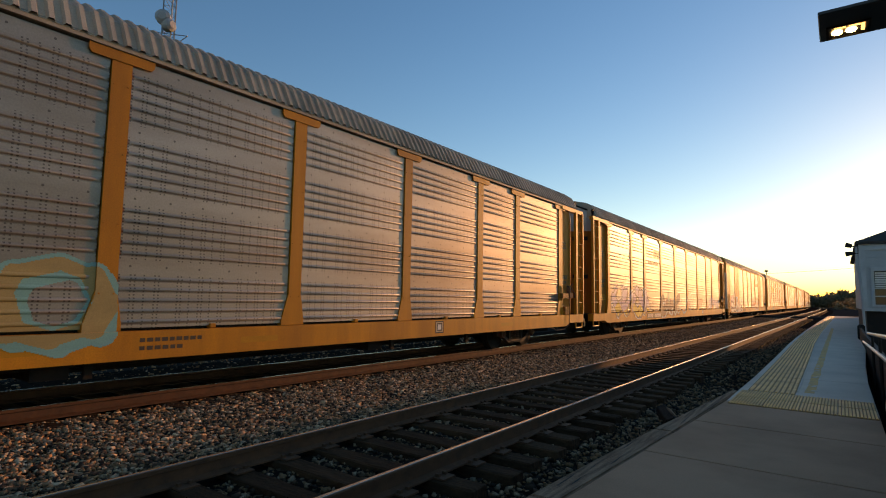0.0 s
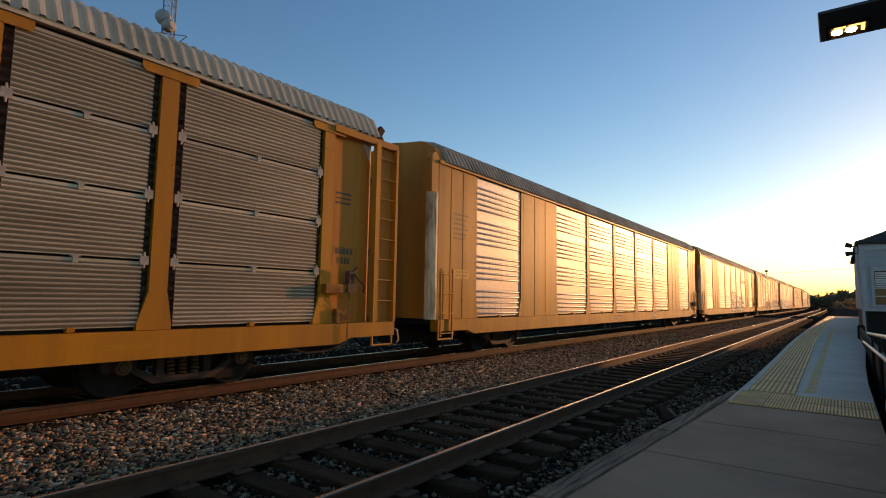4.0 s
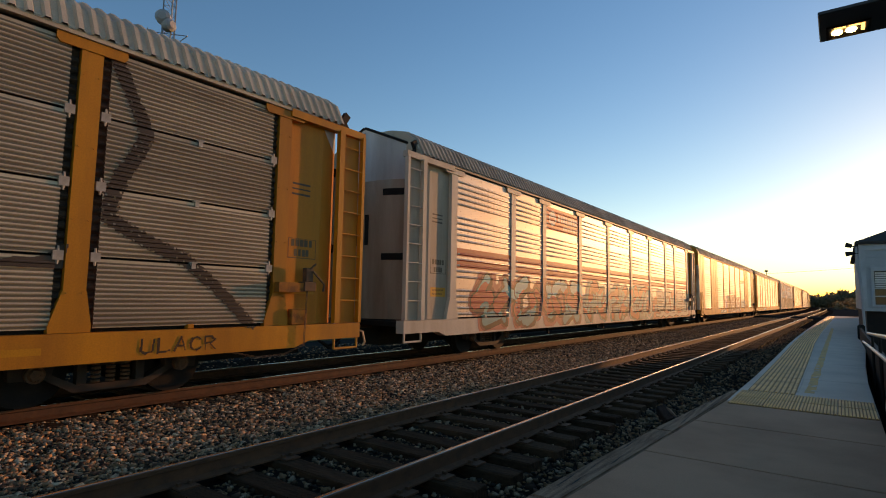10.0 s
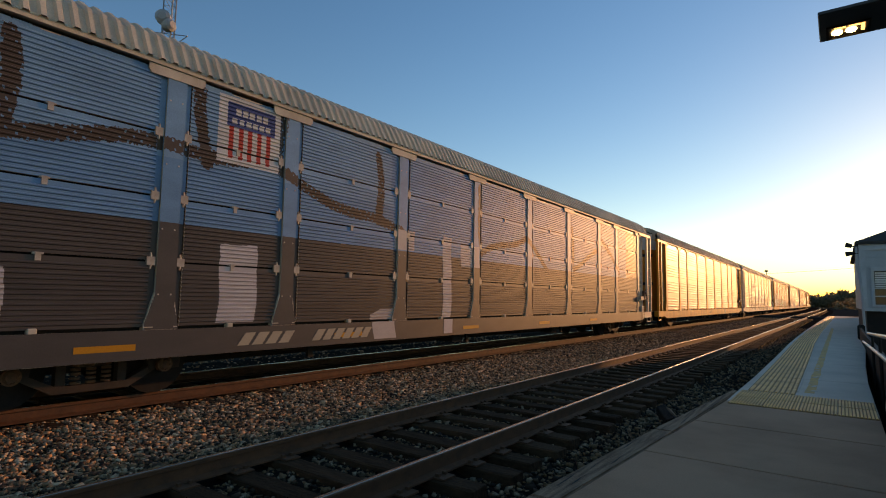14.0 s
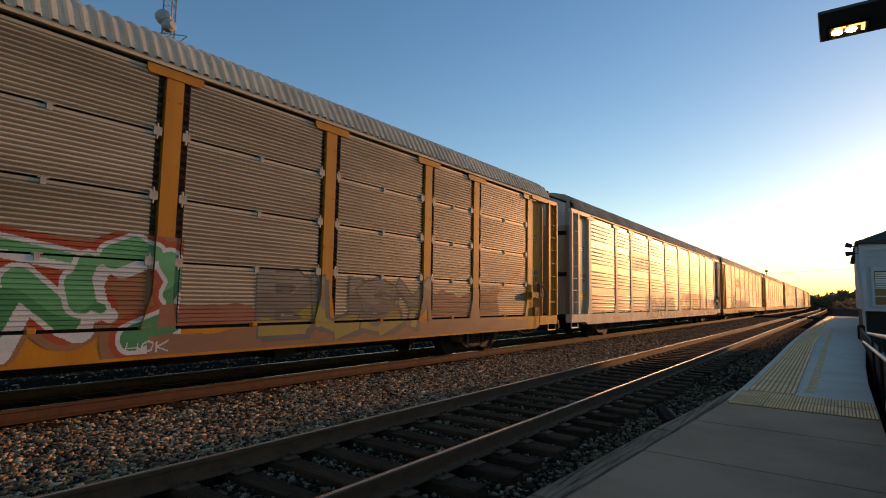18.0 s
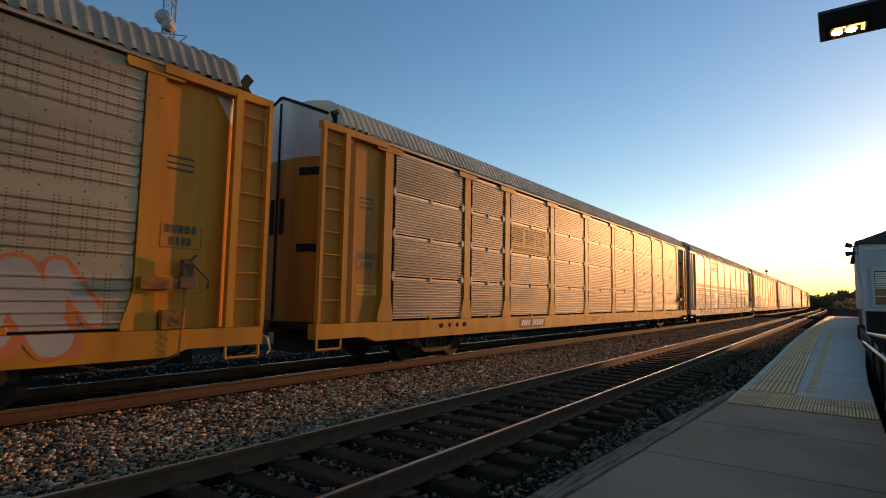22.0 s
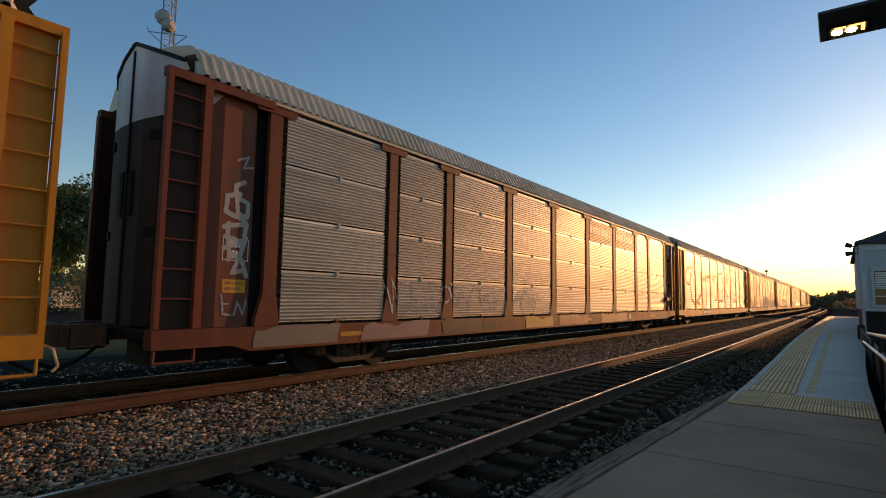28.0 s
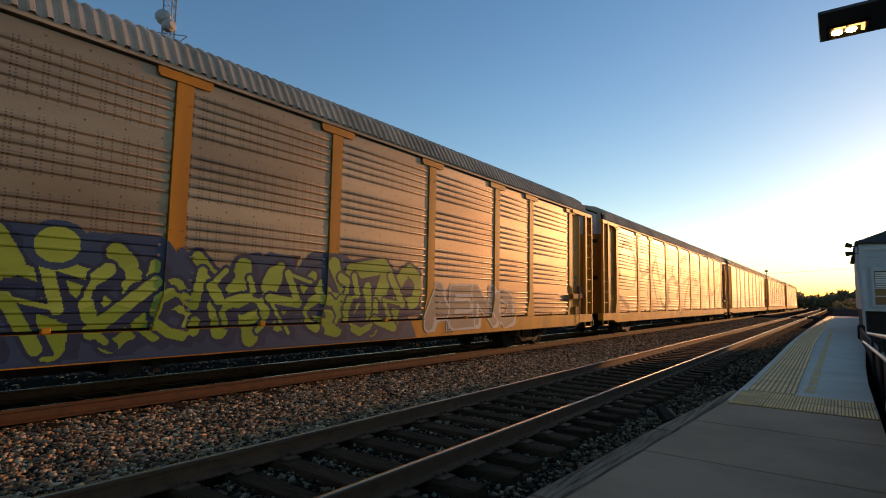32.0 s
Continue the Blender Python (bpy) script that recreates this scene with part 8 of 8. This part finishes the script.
lo = [bm.verts.new(c) for c in ((-ov * .5, -ov * .5, 3.74), (BW + ov, -ov * .5, 3.74), (BW + ov, BY1 - BY0 + ov, 3.74), (-ov * .5, BY1 - BY0 + ov, 3.74))]
lo2 = [bm.verts.new(v.co + Vector((0, 0, 0.10))) for v in lo]
hi = [bm.verts.new(c) for c in ((4.2, 4.2, 5.9), (4.2, BY1 - BY0 - 4.2, 5.9))]
for a, b in ((0, 1), (1, 2), (2, 3), (3, 0)):
    bm.faces.new((lo[a], lo[b], lo2[b], lo2[a]))
bm.faces.new(lo)
bm.faces.new((lo2[0], lo2[1], hi[0]))
bm.faces.new((lo2[1], lo2[2], hi[1], hi[0]))
bm.faces.new((lo2[2], lo2[3], hi[1]))
bm.faces.new((lo2[3], lo2[0], hi[0], hi[1]))
part("roof", bm, M_SHINGLE, depot, "dark hipped roof")
bm = bmesh.new()
for p, q in zip([(-0.10, -0.02, 3.66), (-0.10, -0.02, 2.9), (-0.04, -0.03, 2.6), (0.02, -0.04, 1.3)], [(-0.10, -0.02, 2.9), (-0.04, -0.03, 2.6), (0.02, -0.04, 1.3), (0.06, 0.02, -0.4)]):
    tube(bm, p, q, 0.045, 8)
part("downspout", bm, M_CLAP, depot, "blue-grey downspout at the corner")
for z, tilt in ((3.68, 18), (3.40, -8)):
    flood = thing("floodlight", pose(BX - 0.10, BY0 - 0.05, z), "unlit floodlight bracketed to the depot corner", "floodlight", "floodlights on the depot")
    bm = bmesh.new()
    tube(bm, (0.06, 0, 0), (-0.14, 0, 0.0), 0.02, 6)
    part("bracket", bm, M_BLACK, flood)
    bm = bmesh.new()
    prism(bm, [(-0.34, -0.08), (-0.14, -0.06), (-0.10, 0.0), (-0.14, 0.07), (-0.34, 0.09)], 1, -0.11, 0.11)
    bmesh.ops.rotate(bm, verts=bm.verts, cent=(-0.14, 0, 0), matrix=Matrix.Rotation(radians(tilt), 3, "Y"))
    part("lamp_head", bm, M_BLACK, flood)
bm = bmesh.new()
box(bm, 0.44, 0.66, 24.2, 24.5, 0.2, 0.72)
bmesh.ops.bevel(bm, geom=bm.edges[:], offset=0.03, segments=2, affect="EDGES")
solid("utility_box", bm, M_BLACK, "small dark utility box at the platform side", "utility box")

# wall hidden behind the depot, added to cast shade on the far platform
bm = bmesh.new()
prism(bm, [(1.30, 38.7), (1.42, 38.7), (2.12, 71.5), (2.0, 71.5)], 2, -0.42, 2.05)
solid("platform_wall", bm, M_TIMBER, "unseen plain wall added to shade the platform beyond the depot", "wall", kind="structure")

# ---- platform lamp ----
lamp = thing("platform_lamp", (1.25, 6.47, -0.42), "black box-shaped platform lamp, lit", "lamp post")
bm = bmesh.new()
box(bm, -0.07, 0.07, -0.07, 0.07, 0.0, 4.70)
part("pole", bm, M_BOX, lamp, "square black pole")
bm = bmesh.new()
box(bm, -0.6, -0.07, -0.05, 0.05, 4.64, 4.74)
part("arm", bm, M_BOX, lamp)
bm = bmesh.new()
o = [(-1.32, -0.335), (-0.52, -0.335), (-0.52, 0.335), (-1.32, 0.335)]
prism(bm, o, 2, 4.635, 4.675)
bmesh.ops.bevel(bm, geom=bm.edges[:], offset=0.01, segments=1, affect="EDGES")
head = part("housing", bm, M_BOX, lamp, "black box housing")
bm = bmesh.new()
for a, b, c, d in ((-1.26, -0.90, -0.01, 0.01), (-1.26, -0.90, 0.27, 0.29), (-1.26, -1.24, 0.01, 0.27), (-0.92, -0.90, 0.01, 0.27)):
    box(bm, a, b, c, d, 4.622, 4.634)
part("lens_frame", bm, M_BLACK, head)
for x in (-1.17, -1.055):
    bm = bmesh.new()
    bmesh.ops.create_uvsphere(bm, u_segments=14, v_segments=8, radius=0.05, matrix=Matrix.Translation((x, 0.15, 4.628)) @ Matrix.Diagonal((1.0, 1.35, 0.25, 1)))
    part("bulb", bm, M_BULB, head, "warm glowing bulb")
# reflectors emit by themselves in place of mirroring the bulbs
M_REFLECT_GLOW = glowing("glowing_reflector", (1.0, 0.6, 0.2), 2.0)
for x, y0, y1 in ((-1.15, 0.045, 0.056), (-1.03, 0.045, 0.056), (-0.96, 0.05, 0.20)):
    bm = bmesh.new()
    box(bm, x - (0.045 if y1 < 0.1 else 0.015), x + (0.05 if y1 < 0.1 else 0.015), y0, y1, 4.620, 4.634)
    part("reflector", bm, M_REFLECT_GLOW, head, "reflector strip, its mirrored lamp light put in as glow")

# ---- radio mast behind the train ----
mast = thing("radio_mast", (-59.67, 28.0, -0.42), "galvanised lattice radio mast with two drum antennas", "radio mast")
W = 0.74
legs = [(W * math.cos(w), W * math.sin(w)) for w in (0.4, 2.49, 4.59)]
for x, y in legs:
    bm = bmesh.new()
    tube(bm, (x, y, 0), (x, y, 46), 0.08, 6)
    part("leg", bm, M_TOWER, mast)
bm = bmesh.new()
z = 20.0
k = 0
while z < 46:
    for a in range(3):
        p, q = legs[a], legs[(a + 1) % 3]
        tube(bm, (*p, z), (*q, z), 0.022, 4)
        tube(bm, (*p, z), (*q, z + 1.0), 0.022, 4) if (k + a) % 2 else tube(bm, (*q, z), (*p, z + 1.0), 0.022, 4)
    z += 1.0
    k += 1
tagged(part("bracing", bm, M_TOWER, mast, "zigzag bracing of the mast"), kind="stuff")
bm = bmesh.new()
tube(bm, (0.2, 0.1, 6), (0.2, 0.1, 46), 0.08, 6)
part("cable_run", bm, M_WHITE, mast, "pale cable run")
for (x, y, z), (dx, dy), r in (((-0.1, -0.55, 32.0), (0.75, -0.66), 0.80), ((0.13, -0.40, 31.2), (0.95, 0.3), 0.72)):
    drum = bmesh.new()
    d = Vector((dx, dy, 0)).normalized()
    c = Vector((x, y, z + 0.42))
    tube(drum, c, c + d * 0.7, r, 24)
    tube(drum, c + d * 0.7, c + d * 0.95, r, 24, r * 0.55)
    part("drum_antenna", drum, M_DISH, mast, "pale grey drum antenna")
bm = bmesh.new()
for a, b in (((-2.2, -1.2, 31.3), (1.8, 1.2, 30.6)), ((-2.2, -1.2, 31.3), (0, 0, 29.2)), ((1.8, 1.2, 30.6), (0, 0, 29.0)), ((-2.2, -1.2, 31.3), (-1.2, -1.8, 31.2))):
    tube(bm, a, b, 0.05, 5)
part("side_arm", bm, M_TOWER, mast)


# ---- trees ----
def leaves(rng, centres, per, size, spread):
    """Small leaf blades round clump centres, as one mesh's vertices and faces."""
    c = np.repeat(centres, per, 0)
    n = len(c)
    d = rng.normal(size=(n, 3))
    d /= np.linalg.norm(d, axis=1)[:, None]
    p = c[:, :3] + d * (c[:, 3:4] * rng.uniform(0.35, 1.0, (n, 1)) ** 0.6) * spread
    u = rng.normal(size=(n, 3))
    u /= np.linalg.norm(u, axis=1)[:, None]
    w = np.cross(u, rng.normal(size=(n, 3)))
    w /= np.linalg.norm(w, axis=1)[:, None]
    s = size * rng.uniform(0.6, 1.4, (n, 1))
    v = np.stack([p - u * s, p + w * s * 0.55, p + u * s, p - w * s * 0.55], 1).reshape(-1, 3)
    f = np.arange(n * 4).reshape(-1, 4)
    return v, f


def leaf_mesh(name, v, f, mat):
    me = bpy.data.meshes.new(name)
    me.from_pydata(v.tolist(), [], f.tolist())
    me.materials.append(mat)
    return me


def leaf_material(name, c0, c1, through_light=0.3):
    m = bpy.data.materials.new(name)
    m.use_nodes = True
    t = m.node_tree
    b = t.nodes["Principled BSDF"]
    b.inputs["Roughness"].default_value = 0.6
    g = t.nodes.new("ShaderNodeNewGeometry")
    mx = t.nodes.new("ShaderNodeMix")
    mx.data_type = "RGBA"
    mx.inputs[6].default_value, mx.inputs[7].default_value = (*c0, 1), (*c1, 1)
    t.links.new(g.outputs["Random Per Island"], mx.inputs[0])
    t.links.new(mx.outputs[2], b.inputs["Base Color"])
    tr = t.nodes.new("ShaderNodeBsdfTranslucent")
    t.links.new(mx.outputs[2], tr.inputs[0])
    ad = t.nodes.new("ShaderNodeMixShader")
    ad.inputs[0].default_value = through_light
    t.links.new(b.outputs[0], ad.inputs[1])
    t.links.new(tr.outputs[0], ad.inputs[2])
    t.links.new(ad.outputs[0], t.nodes["Material Output"].inputs[0])
    return m


LEAF_A = leaf_material("mixed_green_leaves", (0.035, 0.06, 0.012), (0.11, 0.15, 0.035), 0.18)
# far leaves are paled in colour to stand for distance haze
LEAF_HAZED = leaf_material("hazed_olive_leaves", (0.21, 0.175, 0.10), (0.30, 0.25, 0.15), 0.7)
LEAF_B = leaf_material("dark_oak_leaves", (0.03, 0.055, 0.016), (0.09, 0.125, 0.035), 0.15)


def tree(x, y, h, wide, seed, mat, label, bare=0.35):
    rng = np.random.default_rng(seed)
    rnd = random.Random(seed)
    t = thing("tree", (x, y, -0.42), label, "tree", "trees behind the tracks")
    bm = bmesh.new()
    p, r = Vector((0, 0, 0)), 0.035 * h * 0.55
    centres = []
    for k in range(5):
        q = p + Vector((rnd.uniform(-.03, .03) * h, rnd.uniform(-.03, .03) * h, h * 0.18))
        tube(bm, p, q, r, 8, r * 0.78)
        if q.z > bare * h:
            for _ in range(4):
                w = rnd.uniform(0, 6.28)
                e = q + Vector((math.cos(w), math.sin(w), rnd.uniform(0.2, 0.8))) * wide * rnd.uniform(0.4, 0.9)
                tube(bm, q, e, r * 0.45, 5, r * 0.12)
                for s in (0.6, 1.0):
                    c = q.lerp(e, s)
                    centres.append((c.x, c.y, c.z, wide * rnd.uniform(0.25, 0.42)))
        p, r = q, r * 0.78
    part("trunk", bm, M_TRUNK, t, "bare lower trunk with limbs")
    for _ in range(16):
        w, u = rnd.uniform(0, 6.28), rnd.uniform(0.15, 0.95) ** 0.5
        z = rnd.uniform(bare + 0.08, 1.0)
        fall = math.sin(math.pi * min(0.95, (z - bare) / (1 - bare) * 0.8 + 0.15))
        centres.append((math.cos(w) * wide * u * fall, math.sin(w) * wide * u * fall, z * h, wide * rnd.uniform(0.22, 0.40)))
    v, f = leaves(rng, np.array(centres), 130, 0.017 * h, 1.0)
    part("crown", leaf_mesh("crown", v, f, mat), mat, t, "uneven leafy crown")


for k, (x, y, h, w, m, bare) in enumerate((
        (-74, 17.5, 13, 4.2, LEAF_A, .3), (-70, 20.5, 12.5, 4.2, LEAF_A, .34), (-66.5, 24.5, 12.0, 4.0, LEAF_B, .38), (-63, 27.5, 12.5, 3.8, LEAF_B, .36),
        (-60.5, 31.5, 12.5, 4.2, LEAF_B, .36), (-78, 11, 13, 4.6, LEAF_A, .3), (-84, 26, 15, 5.0, LEAF_B, .3), (-56, 36, 12, 4.2, LEAF_A, .3), (-82, 4, 13, 4.5, LEAF_B, .3), (-75, 33, 14, 5, LEAF_B, .25))):
    tree(x, y, h, w, 60 + k, m, "tall leafy tree with a bare pale trunk" if bare > .31 else "broad leafy tree in evening light", bare)
rng = np.random.default_rng(8)
c = np.stack([rng.uniform(-90, -46, 170), np.zeros(170), rng.uniform(-0.3, 3.4, 170), rng.uniform(0.9, 2.0, 170)], 1)
c[:, 1] = 8 + (c[:, 0] + 60) * -0.45 + rng.uniform(-3, 3, 170)
c[70:, 0], c[70:, 1] = rng.uniform(-64, -46, 100), rng.uniform(14, 46, 100)
v, f = leaves(rng, c, 120, 0.13, 1.0)
tagged(new("undergrowth", leaf_mesh("undergrowth", v, f, LEAF_B)), "low scrub and brambles behind the tracks", "bushes", kind="stuff")
shed = thing("shed", pose(-71.5, 22.6, -0.42, 0, 0, 15), "small pale shed beyond the trees", "shed")
bm = bmesh.new()
box(bm, -2.6, 2.6, -1.6, 1.6, 0, 2.0)
part("wall", bm, M_WHITE, shed, "pale shed wall")
bm = bmesh.new()
prism(bm, [(-1.9, 1.95), (1.9, 1.95), (0, 2.9)], 0, -2.8, 2.8)
part("roof", bm, M_ROOF, shed, "grey pitched roof")

# far woods along the horizon
rng = np.random.default_rng(9)
n = 620
cx = rng.uniform(-150, 210, n)
cy = 318 + 0.10 * cx + rng.uniform(-14, 14, n)
cz = rng.uniform(0.0, 1.0, n) ** 0.7 * (5.4 + 1.5 * np.sin(cx * 0.11) + 1.2 * np.sin(cx * 0.31 + 1))
c = np.stack([cx, cy, cz, rng.uniform(2.0, 3.6, n)], 1)
west = np.stack([-240 + rng.uniform(-14, 14, 240), rng.uniform(-60, 280, 240), rng.uniform(0.0, 1.0, 240) ** 0.7 * 8.5, rng.uniform(2.2, 3.8, 240)], 1)
c = np.concatenate([c, west])
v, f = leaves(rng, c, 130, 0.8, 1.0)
tagged(new("far_woods", leaf_mesh("far_woods", v, f, LEAF_HAZED)), "dark wooded skyline far beyond the tracks", "woods", kind="stuff")
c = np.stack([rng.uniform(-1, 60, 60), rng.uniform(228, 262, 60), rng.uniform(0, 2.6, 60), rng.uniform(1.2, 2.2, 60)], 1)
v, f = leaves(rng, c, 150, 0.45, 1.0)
tagged(new("far_hedge", leaf_mesh("far_hedge", v, f, LEAF_HAZED)), "rounded trees beyond the forecourt", "woods", kind="stuff")

# wire and lamp above the train
post = thing("street_lamp", (-11.3, 120.0, -0.42), "dark street lamp beyond the train", "street lamp")
bm = bmesh.new()
tube(bm, (0, 0, 0), (0, 0, 7.9), 0.08, 8, 0.06)
part("pole", bm, M_BLACK, post)
bm = bmesh.new()
bmesh.ops.create_uvsphere(bm, u_segments=12, v_segments=8, radius=0.36, matrix=Matrix.Translation((0, 0, 8.0)) @ Matrix.Diagonal((0.9, 0.9, 0.6, 1)))
part("lamp_head", bm, M_BLACK, post)
bm = bmesh.new()
a, b = Vector((-11.3, 120, 7.1)), Vector((30, 146, 12.6))
prev = a
for k in range(1, 13):
    s = k / 12
    q = a.lerp(b, s) - Vector((0, 0, 1.2 * 4 * s * (1 - s) * 0.5))
    tube(bm, prev, q, 0.03, 4)
    prev = q
solid("overhead_wire", bm, M_BLACK, "thin overhead wire sagging across the line", "wire")

motions()
